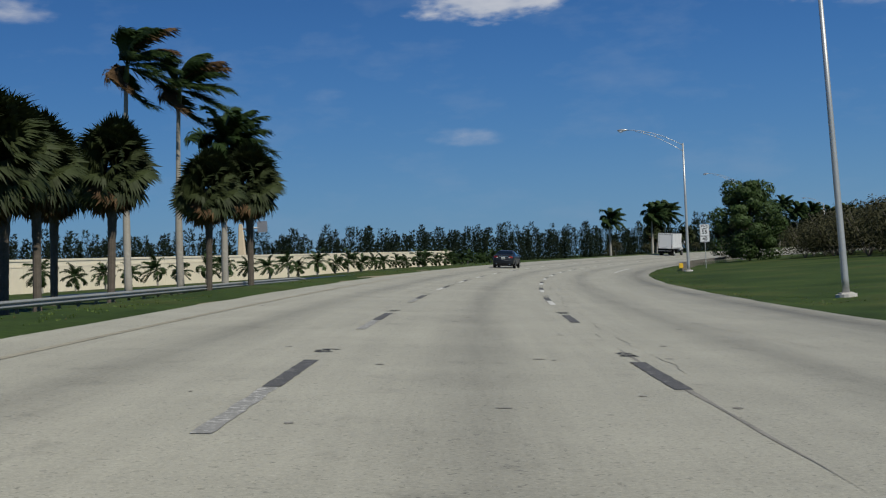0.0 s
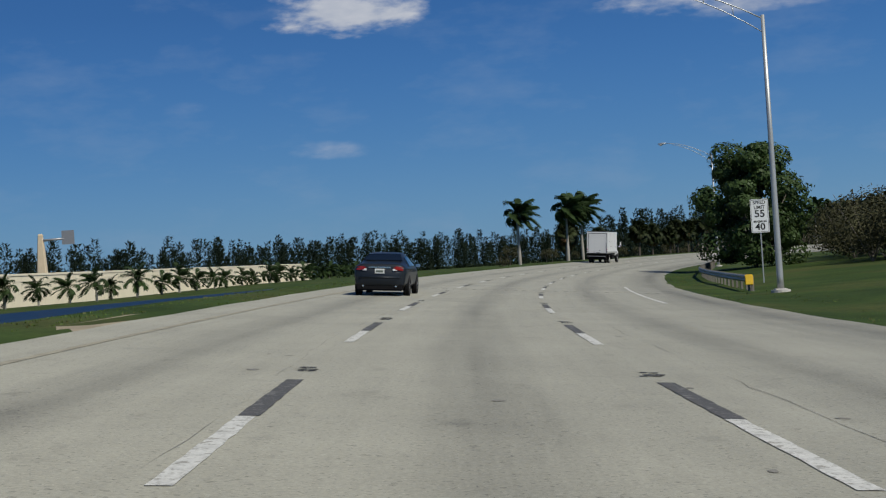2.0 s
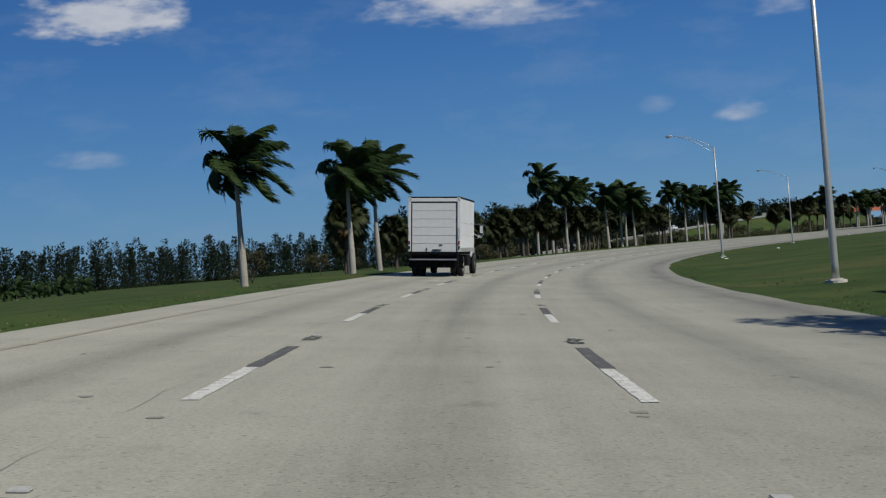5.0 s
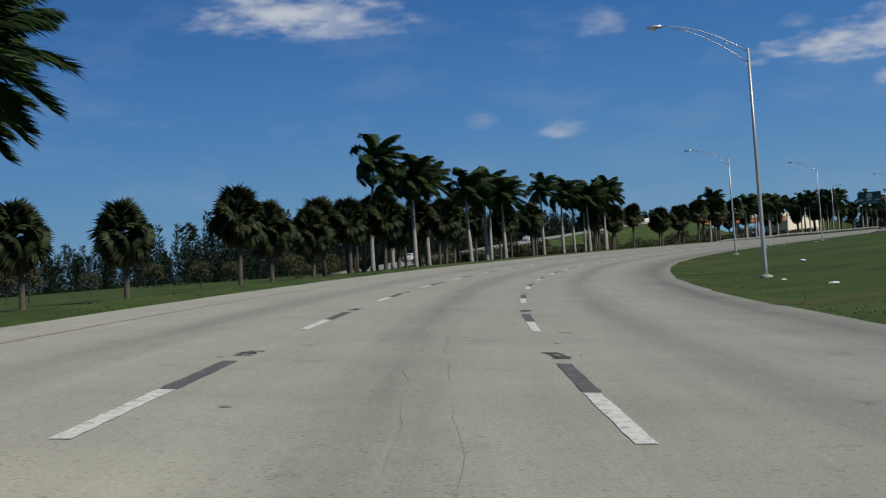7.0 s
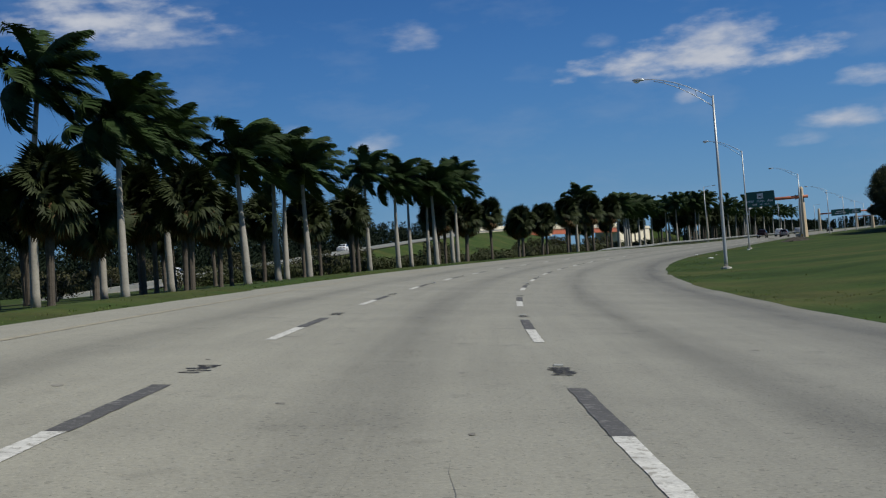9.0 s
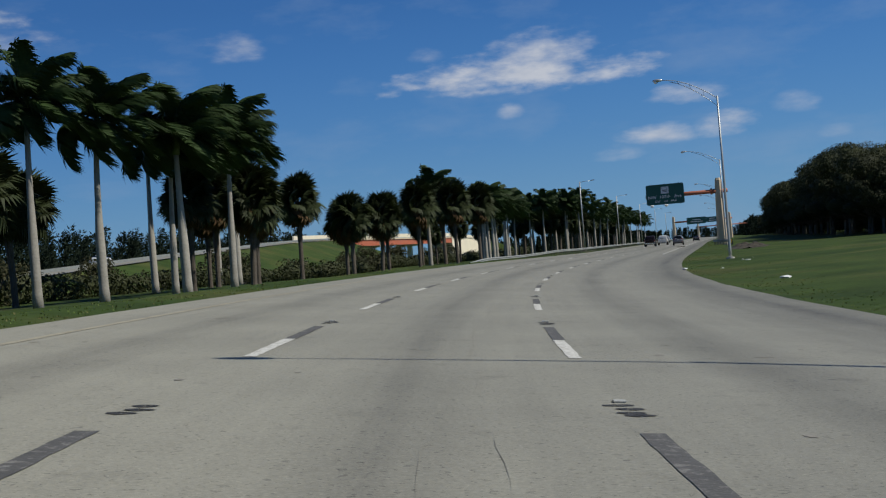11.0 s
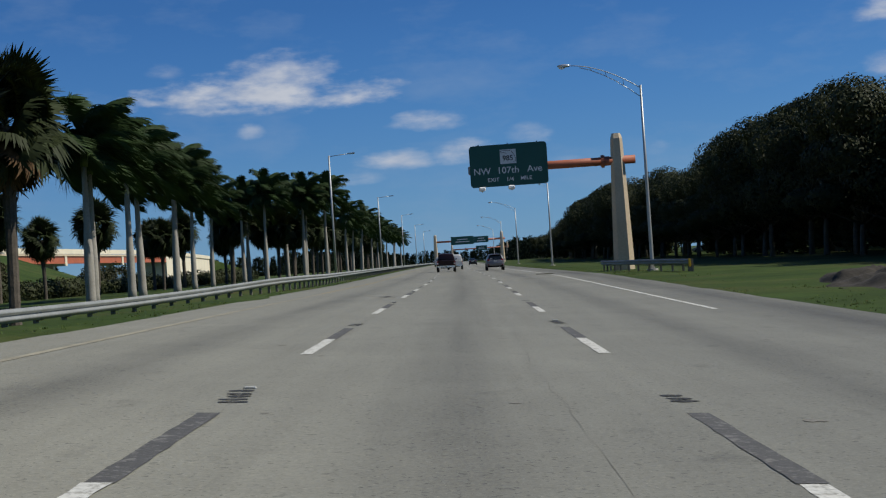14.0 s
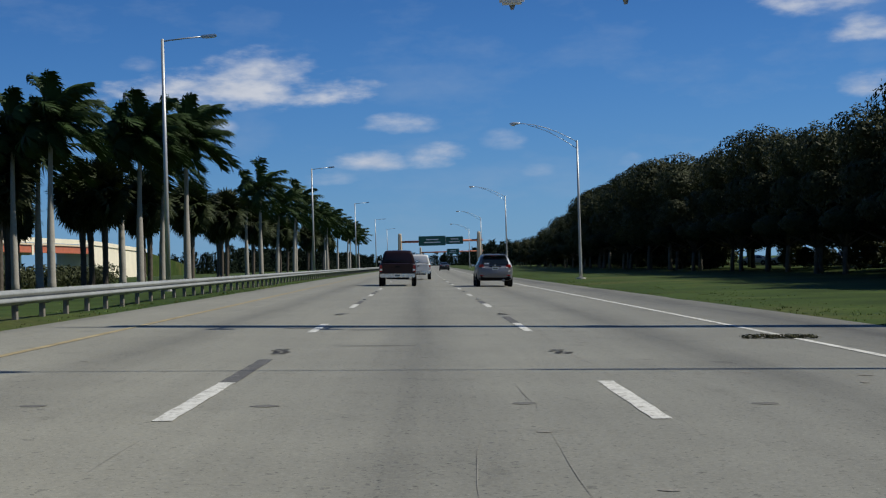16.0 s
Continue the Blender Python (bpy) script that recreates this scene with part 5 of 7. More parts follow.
WBEAM = [(-0.155, 0.0), (-0.125, 0.012), (-0.10, 0.075), (-0.055, 0.08), (-0.02, 0.015), (0.02, 0.015), (0.055, 0.08), (0.10, 0.075), (0.125, 0.012), (0.155, 0.0)]


def guardrail(s0, s1, line, side, label, cap="", post_mat=None, top=0.70, dive=0.0):
    """A corrugated rail on posts. side: +1 if the road lies to the right of it."""
    g = thing("guardrail", label, "guardrail", "guardrails of the highway")
    n = int((s1 - s0) / 1.905)
    verts, faces = [], []
    m = len(WBEAM)

    def low(s):
        """How far the rail has sunk on its way down to a buried end."""
        return 0.72 * (1 - sstep((s - s0) / dive)) if dive else 0.0

    for i in range(2 * n + 1):
        s = s0 + (s1 - s0) * i / (2 * n)
        off = line(s)
        for dz, dx in WBEAM:
            verts.append(at(s, off + side * (dx + 0.10), top - 0.155 + dz - low(s)))
        for dz, dx in WBEAM[::-1]:
            verts.append(at(s, off + side * (dx + 0.092), top - 0.155 + dz - low(s)))
        if i:
            for k in range(2 * m):
                a, b = (i - 1) * 2 * m + k, (i - 1) * 2 * m + (k + 1) % (2 * m)
                faces.append((a, b, b + 2 * m, a + 2 * m))
    raw("rail_beam", verts, faces, RAIL, g, "galvanised corrugated beam", smooth=True)
    bm = bmesh.new()
    add_box(bm, (0.10, 0.15, top + 0.42), Matrix.Translation((0, 0, (top - 0.38) / 2 - 0.02)), 0.008)
    post = part("post", bm, post_mat or WOODPOST, g)
    bm = bmesh.new()
    add_box(bm, (0.12, 0.14, 0.34), Matrix.Translation((0, 0, top - 0.16)), 0.008)
    block = part("blockout", bm, post_mat or WOODPOST, g)
    for i in range(n + 1):
        s = s0 + (s1 - s0) * i / n
        m1 = put(s, line(s) - side * 0.06, -low(s))
        m2 = put(s, line(s) + side * 0.045, -low(s))
        if i == 0:
            post.matrix_basis, block.matrix_basis = m1, m2
        else:
            share("post", post, g, m1)
            share("blockout", block, g, m2)
    if cap:
        bm = bmesh.new()
        add_box(bm, (0.36 if s0 < 300 else 0.12, 0.10, 0.46), Matrix.Translation((0, 0, 0)), 0.03)
        c = part("end_cap", bm, YELLOW if cap == "yellow" else RAIL, g, "yellow reflective end cap" if cap == "yellow" else "")
        c.matrix_basis = put(s0 - 0.1, line(s0) + side * 0.1, top - 0.2)
        bm = bmesh.new()
        add_box(bm, (0.2, 0.3, 0.6), Matrix.Translation((0, 0, 0)), 0.02)
        part("end_block", bm, WOODPOST, g).matrix_basis = put(s0 + 0.35, line(s0), 0.25)


guardrail(120, 193, lambda s: 10.9 + 0.9 * sstep((s - 150) / 40), -1, "galvanised guardrail with yellow end cap on the grass verge", "yellow")
guardrail(512, 533, lambda s: 9.9 + 2.3 * (1 - sstep((s - 511) / 17)), -1, "galvanised guardrail with yellow end cap before the pylon", "yellow")
guardrail(441, 905, lambda s: -9.9 + 1.55 * sstep((s - 468) / 40), 1, "long galvanised guardrail on the far side of the shoulder", top=0.66, dive=26)
guardrail(28, 96, lambda s: -17.2 + 0.8 * sstep((s - 40) / 40), 1, "weathered guardrail between palms and canal")


# ---------------------------------------------------------------- the long wall, ramp and overpass on the far side
def block_wall(name, a, b, z0, z1, thick, material, label, cat, panels=0, panel_mat=None):
    """A wall between two ground points with a coping and panel joints standing proud."""
    a, b = Vector((*a, 0)), Vector((*b, 0))
    ln = (b - a).length
    w = thing(name, label, cat)
    w.matrix_basis = pose(a.x, a.y, 0, 0, 0, math.degrees(math.atan2(b.y - a.y, b.x - a.x)))
    n = max(1, panels)
    first = None
    for i in range(n):
        if first is None:
            bm = bmesh.new()
            add_box(bm, (ln / n - 0.05, thick, z1 - z0), None, 0.02)
            first = part("wall_panel", bm, material, w)
            first.matrix_basis = Matrix.Translation((ln / n * (i + 0.5), 0, (z0 + z1) / 2))
        else:
            share("wall_panel", first, w, Matrix.Translation((ln / n * (i + 0.5), 0, (z0 + z1) / 2)))
    bm = bmesh.new()
    add_box(bm, (ln, thick + 0.25, 0.42), Matrix.Translation((ln / 2, 0, z1 + 0.21)), 0.03)
    part("coping", bm, material, w, "projecting coping")
    bm = bmesh.new()
    add_box(bm, (ln, thick + 0.12, 0.3), Matrix.Translation((ln / 2, 0, z1 - 0.9)), 0.02)
    part("string_course", bm, material, w)
    return w


block_wall("long_wall", (-140, 5), (9, 472), -2.0, 4.1, 0.4, CREAM, "long cream concrete wall behind young palms", "wall", 60)

RAMP = [(90, 362, -0.72), (140, 425, 1.4), (200, 490, 4.2), (296, 595, 8.0), (378, 686, 10.2)]


def ramp_line(pts, n=60):
    """Points along a smooth line through pts."""
    out = []
    t = np.linspace(0, len(pts) - 1, n)
    arr = np.array(pts, float)
    xs = [np.interp(t, range(len(pts)), arr[:, k]) for k in range(3)]
    k = np.ones(5) / 5
    xs = [np.convolve(np.pad(c, 2, mode="edge"), k, "valid") for c in xs]
    return [Vector(v) for v in zip(*xs)]


def embankment():
    line = ramp_line(RAMP)
    verts, faces, rv, rf, pv, pf = [], [], [], [], [], []
    for i, p in enumerate(line):
        q = line[min(i + 1, len(line) - 1)] - line[max(i - 1, 0)]
        r = Vector((q.y, -q.x, 0)).normalized()
        hgt = p.z + 0.7
        prof = [(6 + hgt * 2.6, -0.75), (5.2, p.z - 0.15), (-5.2, p.z - 0.15), (-6 - hgt * 2.6, -0.75)]
        for o, z in prof:
            verts.append((p.x + r.x * o, p.y + r.y * o, z))
        for o in (5.0, -5.0):
            rv.append((p.x + r.x * o, p.y + r.y * o, p.z))
        for o, z in ((5.15, 0.32), (5.15, 0.68), (5.05, 0.68), (5.05, 0.32)):
            if i >= 0:
                pv.append((p.x + r.x * o, p.y + r.y * o, p.z + z))
        if i:
            for k in range(3):
                a = (i - 1) * 4 + k
                faces.append((a, a + 1, a + 5, a + 4))
            rf.append((2 * i - 2, 2 * i - 1, 2 * i + 1, 2 * i))
            for k in range(3 if len(pv) > 4 else 0):
                a = len(pv) - 8 + k
                pf.append((a, a + 1, a + 5, a + 4))
    tagged(raw("embankment", verts, faces, GRASS), "grass-covered embankment carrying the ramp", "embankment", kind="structure")
    tagged(raw("ramp_road", rv, rf, PAVEMENT), "pale concrete ramp climbing to the overpass", "road", kind="structure")
    tagged(raw("ramp_guardrail", pv, pf, RAIL), "galvanised guardrail along the ramp edge", "guardrail", kind="structure")


embankment()


def overpass():
    a, b, c = Vector((378, 686, 0)), Vector((520, 782, 0)), Vector((582, 825, 0))
    a0 = Vector((318, 622, 0))
    o = thing("overpass", "highway overpass with terracotta beams and cream walls", "bridge")

    def run(name, p, q, z0, z1, w, material, zq=None, label="", off=0.0):
        """A beam from p to q, with its right face towards the road."""
        d = q - p
        r = Vector((d.y, -d.x, 0)).normalized()
        zq = zq or (z0, z1)
        bm = bmesh.new()
        vs = []
        for base, (lo, hi) in ((p, (z0, z1)), (q, zq)):
            for oo in (off, off - w):
                for z in (lo, hi):
                    vs.append(bm.verts.new(base + r * oo + Vector((0, 0, z))))
        for f in ((0, 1, 5, 4), (2, 6, 7, 3), (0, 2, 3, 1), (4, 5, 7, 6), (1, 3, 7, 5), (0, 4, 6, 2)):
            bm.faces.new([vs[k] for k in f])
        bmesh.ops.recalc_face_normals(bm, faces=bm.faces)
        return part(name, bm, material, o, label)

    n = 3
    for i in range(n):
        p, q = a.lerp(b, i / n), a.lerp(b, (i + 1) / n)
        run("main_beam", p, q.lerp(p, 0.01), 8.3, 10.3, 1.0, REDSTEEL, label="terracotta steel beam", off=0.6)
        run("lower_flange", p, q.lerp(p, 0.01), 7.9, 8.3, 1.4, REDSTEEL, off=0.8)
    for i in (1, 2):
        p = a.lerp(b, i / n)
        d = (b - a).normalized()
        run("pier_cap", p - d * 0.9, p + d * 0.9, 7.2, 10.3, 11, CREAM, off=0.9)
        run("pier", p - d * 0.8, p + d * 0.8, -0.8, 7.3, 2.0, CREAM, off=-3)
        run("pier", p - d * 0.8, p + d * 0.8, -0.8, 7.3, 2.0, CREAM, off=-8)
    run("deck", a, b, 10.2, 10.8, 11.5, PYLON, off=1.0)
    run("parapet", a0, a, 9.2, 10.6, 0.4, CREAM, (10.8, 12.2), off=1.1)
    run("parapet", a, b, 10.8, 12.3, 0.4, CREAM, (11.0, 12.5), "cream concrete parapet", off=1.1)
    run("parapet", b, c, 11.0, 12.5, 0.4, CREAM, (9.0, 10.4), off=1.1)
    run("retaining_wall", a0, a, 5.2, 9.4, 12, CREAM, (-0.8, 10.8), "cream retaining wall", off=0.7)
    run("retaining_wall", b, c, -0.8, 11.0, 12, CREAM, (-0.8, 9.2), "cream retaining wall", off=0.7)
    d = (c - b).normalized()
    run("grass_bank", c, c + d * 90, -0.8, 9.0, 14, GRASS, (-0.8, 2.5), "grass bank beyond the wall", off=1.6)


overpass()


def far_pylon():
    g = thing("sign_gantry", "distant cream pylon with sign seen from behind", "road sign")
    g.matrix_basis = pose(-50, 345, 0, 0, 0, -8)
    part("pylon", pylon_mesh(13.4, 3.0, 1.0, 1.6, 0.8, 0.4), PYLON, g)
    bm = bmesh.new()
    add_tube(bm, [(-0.4, 0, 11.9), (5.2, 0, 12.1)], 0.26, 12)
    part("arm", bm, SIGNBACK, g, smooth=True)
    b = part("sign_board", rounded_plate(2.7, 3.0, 0.2, 0.08), SIGNBACK, g, "dark back of a sign board")
    b.location = (6.0, -0.2, 12.3)


far_pylon()


def far_gantry(x, y, az, label, span, boards, z=7.4):
    g = thing("sign_gantry", label, "road sign")
    g.matrix_basis = pose(x, y, 0, 0, 0, -az)
    l, r = span
    for x in span:
        p = part("pylon", pylon_mesh(9.6, 1.5, 0.9, 1.2, 0.7, 0.34), PYLON, g)
        p.location = (x, 0.5, 0)
    bm = bmesh.new()
    add_tube(bm, [(l, 0.5, z), (r + 1, 0.5, z)], 0.3, 12)
    part("arm", bm, REDSTEEL, g, smooth=True)
    for x, w, h in boards:
        b = part("sign_board", rounded_plate(w, h, 0.2, 0.06), GREENSIGN, g, "green overhead sign board")
        b.location = (x, 0, z + 0.1)
        for i in range(2):
            bm = bmesh.new()
            add_box(bm, (w * (0.6 if i else 0.45), 0.012, 0.26), Matrix.Translation((0, -0.04, 0.35 - 0.75 * i)))
            part("legend_bar", bm, SIGNWHITE, b)


far_gantry(511.7, 628.9, 54, "distant gantry with two green sign boards over the highway", (-8.7, 12.6), ((0, 7.3, 2.6), (6.0, 4.6, 2.0)), 7.3)
far_gantry(748, 790, 54, "far overhead gantry with green sign board", (-16, 14), ((0, 6, 2.6),), 7.0)

# ---------------------------------------------------------------- vehicles
def car_paint(name, col, metal=0.3):
    return mat(name, col, 0.45, metal, vary=0.05, scale=1.2, fine=8, spec=0.3, coat=0.25)


GLASS = glass_mat("dark_car_glass", (0.006, 0.008, 0.009))
TYRE = mat("tyre_rubber", (0.018, 0.018, 0.018), 0.85, vary=0.3, scale=5, fine=30)
BLACKPLASTIC = mat("black_plastic", (0.007, 0.007, 0.0075), 0.7, vary=0.25, scale=4, spec=0.12)
CHROME = mat("chrome_trim", (0.7, 0.7, 0.7), 0.15, 1.0, vary=0.05)
ALLOY = mat("alloy_rim", (0.45, 0.45, 0.46), 0.35, 0.8, vary=0.1)
TAILRED = mat("red_tail_lens", (0.26, 0.010, 0.010), 0.2, vary=0.1, coat=0.5)
CLEARLENS = mat("clear_lamp_lens", (0.75, 0.74, 0.72), 0.15, vary=0.05, coat=0.5)
PLATE = mat("number_plate", (0.62, 0.63, 0.60), 0.5, vary=0.05)
PLATEBAR = mat("plate_bar", (0.10, 0.12, 0.10), 0.6, vary=0.05)


def ring_of(st):
    y, zb, w, zw, wr, zt = st
    half = [(0, zb), (w * 0.84, zb), (w * 0.965, zb + 0.09), (w, zb + 0.58 * (zw - zb)), (w * 0.985, zw), (wr, zt - 0.055), (wr - 0.09, zt - 0.005), (wr * 0.5, zt + 0.012), (0, zt + 0.016)]
    return [Vector((x, y, z)) for x, z in half] + [Vector((-x, y, z)) for x, z in half[-2:0:-1]]


def curve_through(values, steps):
    """Points of a gently rounded line through rows of values."""
    a = np.array(values, float)
    tang = np.zeros_like(a)
    d = np.diff(a, axis=0)
    keep = d[1:] * d[:-1] > 0
    tang[1:-1] = np.where(keep, 2 * d[1:] * d[:-1] / np.where(keep, d[1:] + d[:-1], 1), 0)
    tang[0], tang[-1] = d[0], d[-1]
    out = []
    for i in range(len(a) - 1):
        for k in range(steps):
            u = k / steps
            h = (2 * u**3 - 3 * u**2 + 1, u**3 - 2 * u**2 + u, -2 * u**3 + 3 * u**2, u**3 - u**2)
            out.append(h[0] * a[i] + h[1] * tang[i] + h[2] * a[i + 1] + h[3] * tang[i + 1])
    return out + [a[-1]]


def round_ring(ring):
    """A closed ring with its corners softened."""
    for _ in range(2):
        out = []
        for i, p in enumerate(ring):
            q = ring[(i + 1) % len(ring)]
            out += [p.lerp(q, 0.18), p.lerp(q, 0.82)]
        ring = out
    return ring


def shell(stations):
    """A body lofted through cross sections, rounded both ways."""
    bm = bmesh.new()
    rings = [[bm.verts.new(p) for p in round_ring(ring_of(s))] for s in curve_through(stations, 4)]
    n = len(rings[0])
    for a, b in zip(rings, rings[1:]):
        for k in range(n):
            bm.faces.new((a[k], a[(k + 1) % n], b[(k + 1) % n], b[k]))
    # domed ends
    for ring, dy in ((rings[0], -0.03), (rings[-1], 0.03)):
        c = sum((v.co for v in ring), Vector()) / n
        inner = [bm.verts.new(v.co.lerp(c, 0.12) + Vector((0, dy, 0))) for v in ring]
        for k in range(n):
            bm.faces.new((ring[k], ring[(k + 1) % n], inner[(k + 1) % n], inner[k]))
        bm.faces.new(inner)
    bmesh.ops.recalc_face_normals(bm, faces=bm.faces)
    return bm


def st_at(stations, y):
    ys = [s[0] for s in stations]
    return [float(np.interp(y, ys, [s[k] for s in stations])) for k in range(6)]


def slab(bm, corners, t=0.012):
    """A thin plate on four corners, standing proud along their normal."""
    c = [Vector(p) for p in corners]
    nrm = (c[1] - c[0]).cross(c[3] - c[0]).normalized() * t
    lo = [bm.verts.new(p - nrm * 0.6) for p in c]
    hi = [bm.verts.new(p + nrm) for p in c]
    bm.faces.new(hi)
    bm.faces.new(lo[::-1])
    for k in range(4):
        bm.faces.new((lo[k], lo[(k + 1) % 4], hi[(k + 1) % 4], hi[k]))


def side_window(stations, y0, y1, sg, lo=0.10, hi=0.90, slant0=0.0, slant1=0.0):
    """A pane between belt and roof on one side."""
    def pt(y, a):
        s = st_at(stations, y)
        return Vector((sg * (s[2] * 0.985 + (s[4] - s[2] * 0.985) * a), y, s[3] + (s[5] - 0.055 - s[3]) * a))
    bm = bmesh.new()
    c = [pt(y0, lo), pt(y1, lo), pt(y1 - slant1, hi), pt(y0 + slant0, hi)]
    slab(bm, c if sg > 0 else c[::-1], 0.016)
    return bm


def wheel(parent, x, y, r, w, sg, rim_mat=None):
    bm = bmesh.new()
    prof = [(r * 0.62, -w / 2), (r * 0.93, -w / 2), (r, -w / 2 + 0.035), (r, w / 2 - 0.035), (r * 0.93, w / 2), (r * 0.62, w / 2)]
    n = 26
    rings = []
    for k in range(n):
        a = 2 * math.pi * k / n
        rings.append([bm.verts.new((ww, q * math.cos(a), q * math.sin(a))) for q, ww in prof])
    for k in range(n):
        a, b = rings[k], rings[(k + 1) % n]
        for j in range(len(prof)):
            bm.faces.new((a[j], a[(j + 1) % len(prof)], b[(j + 1) % len(prof)], b[j]))
    bmesh.ops.recalc_face_normals(bm, faces=bm.faces)
    wl = part("wheel", bm, TYRE, parent, "black rubber tyre", smooth=True)
    wl.location = (x, y, r)
    bm = bmesh.new()
    add_tube(bm, [(-w * 0.3, 0, 0), (w * 0.32, 0, 0)], r * 0.63, 20)
    for k in range(5):
        m = pose(sg * w * 0.36, 0, 0, 72 * k, 0, 0) @ Matrix.Translation((0, 0, r * 0.33))
        add_box(bm, (0.03, r * 0.16, r * 0.56), m, 0.006)
    part("rim", bm, rim_mat or ALLOY, wl)


def arch(parent, x, y, r, sg):
    bm = bmesh.new()
    add_tube(bm, [(x - sg * 0.10, y, r), (x + sg * 0.004, y, r)], r + 0.055, 24)
    part("wheel_arch", bm, BLACKPLASTIC, parent)


def plate_on(parent, y, z, w=0.32, h=0.16):
    bm = bmesh.new()
    add_box(bm, (w, 0.012, h), Matrix.Translation((0, y, z)), 0.004)
    p = part("number_plate", bm, PLATE, parent)
    bm = bmesh.new()
    add_box(bm, (w * 0.8, 0.006, h * 0.42), Matrix.Translation((0, y - 0.009, z - 0.005)))
    part("plate_bar", bm, PLATEBAR, p)


def mirror_on(parent, x, y, z, sg, paint):
    bm = bmesh.new()
    add_box(bm, (0.22, 0.13, 0.15), Matrix.Translation((x + sg * 0.13, y, z)), 0.04)
    m = part("door_mirror", bm, paint, parent)
    bm = bmesh.new()
    add_box(bm, (0.17, 0.006, 0.11), Matrix.Translation((x + sg * 0.13, y - 0.068, z)), 0.002)
    part("mirror_glass", bm, CHROME, m)


def suv():
    paint = car_paint("silver_grey_paint", (0.17, 0.18, 0.20), 0.55)
    car = thing("suv", "silver-grey compact sport utility vehicle on the highway lane", "car")
    S = [(-2.20, 0.46, 0.74, 0.94, 0.66, 0.98), (-2.14, 0.40, 0.85, 1.02, 0.78, 1.07), (-1.98, 0.34, 0.90, 1.06, 0.76, 1.27), (-1.68, 0.30, 0.91, 1.06, 0.67, 1.58), (-1.2, 0.30, 0.91, 1.05, 0.66, 1.63), (-0.6, 0.30, 0.91, 1.02, 0.66, 1.66), (0.2, 0.30, 0.91, 1.0, 0.64, 1.63), (0.6, 0.30, 0.91, 0.99, 0.62, 1.56), (1.25, 0.30, 0.90, 0.97, 0.72, 1.06), (1.85, 0.30, 0.87, 0.88, 0.64, 0.93), (2.14, 0.36, 0.76, 0.72, 0.5, 0.76)]
    part("body", shell(S), paint, car, smooth=True)
    part("window", side_window(S, -1.95, -1.30, 1, 0.14, 0.86, 0.22, 0.05), GLASS, car)
    part("window", side_window(S, -1.95, -1.30, -1, 0.14, 0.86, 0.22, 0.05), GLASS, car)
    for a, b in ((-1.22, -0.28), (-0.20, 0.82)):
        for sg in (1, -1):
            part("window", side_window(S, a, b, sg, 0.10, 0.88, 0.0 if a > -1 else 0.04, 0.04 if b < 0.5 else 0.34), GLASS, car)
    bm = bmesh.new()
    slab(bm, [(-0.70, -2.15, 1.11), (0.70, -2.15, 1.11), (0.57, -1.80, 1.53), (-0.57, -1.80, 1.53)], 0.014)
    rw = part("rear_window", bm, GLASS, car, "dark rear window")
    bm = bmesh.new()
    add_tube(bm, [(-0.42, -2.13, 1.17), (-0.42, -2.145, 1.17)], 0.08, 14)
    bmesh.ops.scale(bm, vec=(1.7, 1, 0.5), verts=bm.verts, space=Matrix.Translation((0.42, 2.13, -1.17)))
    part("sticker", bm, SIGNWHITE, rw, "oval white sticker")
    bm = bmesh.new()
    slab(bm, [(-0.62, 0.62, 1.50), (-0.66, 1.2, 1.09), (0.66, 1.2, 1.09), (0.62, 0.62, 1.50)][::-1], 0.012)
    part("windscreen", bm, GLASS, car)
    bm = bmesh.new()
    add_box(bm, (1.16, 0.26, 0.05), pose(0, -1.84, 1.60, -6, 0, 0), 0.02)
    part("spoiler", bm, paint, car)
    bm = bmesh.new()
    add_box(bm, (0.5, 0.03, 0.025), Matrix.Translation((0, -1.935, 1.575)), 0.008)
    part("brake_light", bm, TAILRED, car)
    bm = bmesh.new()
    add_box(bm, (1.62, 0.16, 0.34), Matrix.Translation((0, -2.13, 0.50)), 0.07)
    part("lower_bumper", bm, BLACKPLASTIC, car, "black plastic lower bumper")
    bm = bmesh.new()
    add_box(bm, (1.60, 0.14, 0.22), Matrix.Translation((0, -2.15, 0.76)), 0.065)
    part("bumper", bm, paint, car, smooth=True)
    for sg in (1, -1):
        bm = bmesh.new()
        add_box(bm, (0.30, 0.16, 0.20), pose(sg * 0.70, -2.13, 1.03, 0, sg * 8, sg * 18), 0.06)
        t = part("tail_light", bm, TAILRED, car, "red wraparound tail light")
        bm = bmesh.new()
        add_box(bm, (0.13, 0.05, 0.06), pose(sg * 0.60, -2.21, 0.975, 0, 0, sg * 10), 0.015)
        part("reversing_lens", bm, CLEARLENS, t)
        bm = bmesh.new()
        add_box(bm, (0.22, 0.03, 0.07), pose(sg * 0.66, -2.215, 0.58, 0, 0, sg * 4), 0.02)
        part("reflector", bm, TAILRED, car)
        mirror_on(car, sg * 0.86, 0.72, 1.08, sg, BLACKPLASTIC)
        bm = bmesh.new()
        add_box(bm, (0.02, 2.9, 0.14), Matrix.Translation((sg * 0.908, 0, 0.40)), 0.008)
        part("sill_cladding", bm, BLACKPLASTIC, car)
        for y in (-0.2, -1.1):
            bm = bmesh.new()
            add_box(bm, (0.025, 0.16, 0.03), Matrix.Translation((sg * 0.915, y, 0.92)), 0.008)
            part("door_handle", bm, paint, car)
        bm = bmesh.new()
        add_tube(bm, [(sg * 0.56, -1.5, 1.66), (sg * 0.56, -1.3, 1.70), (sg * 0.56, 0.0, 1.71), (sg * 0.56, 0.3, 1.66)], 0.014, 6)
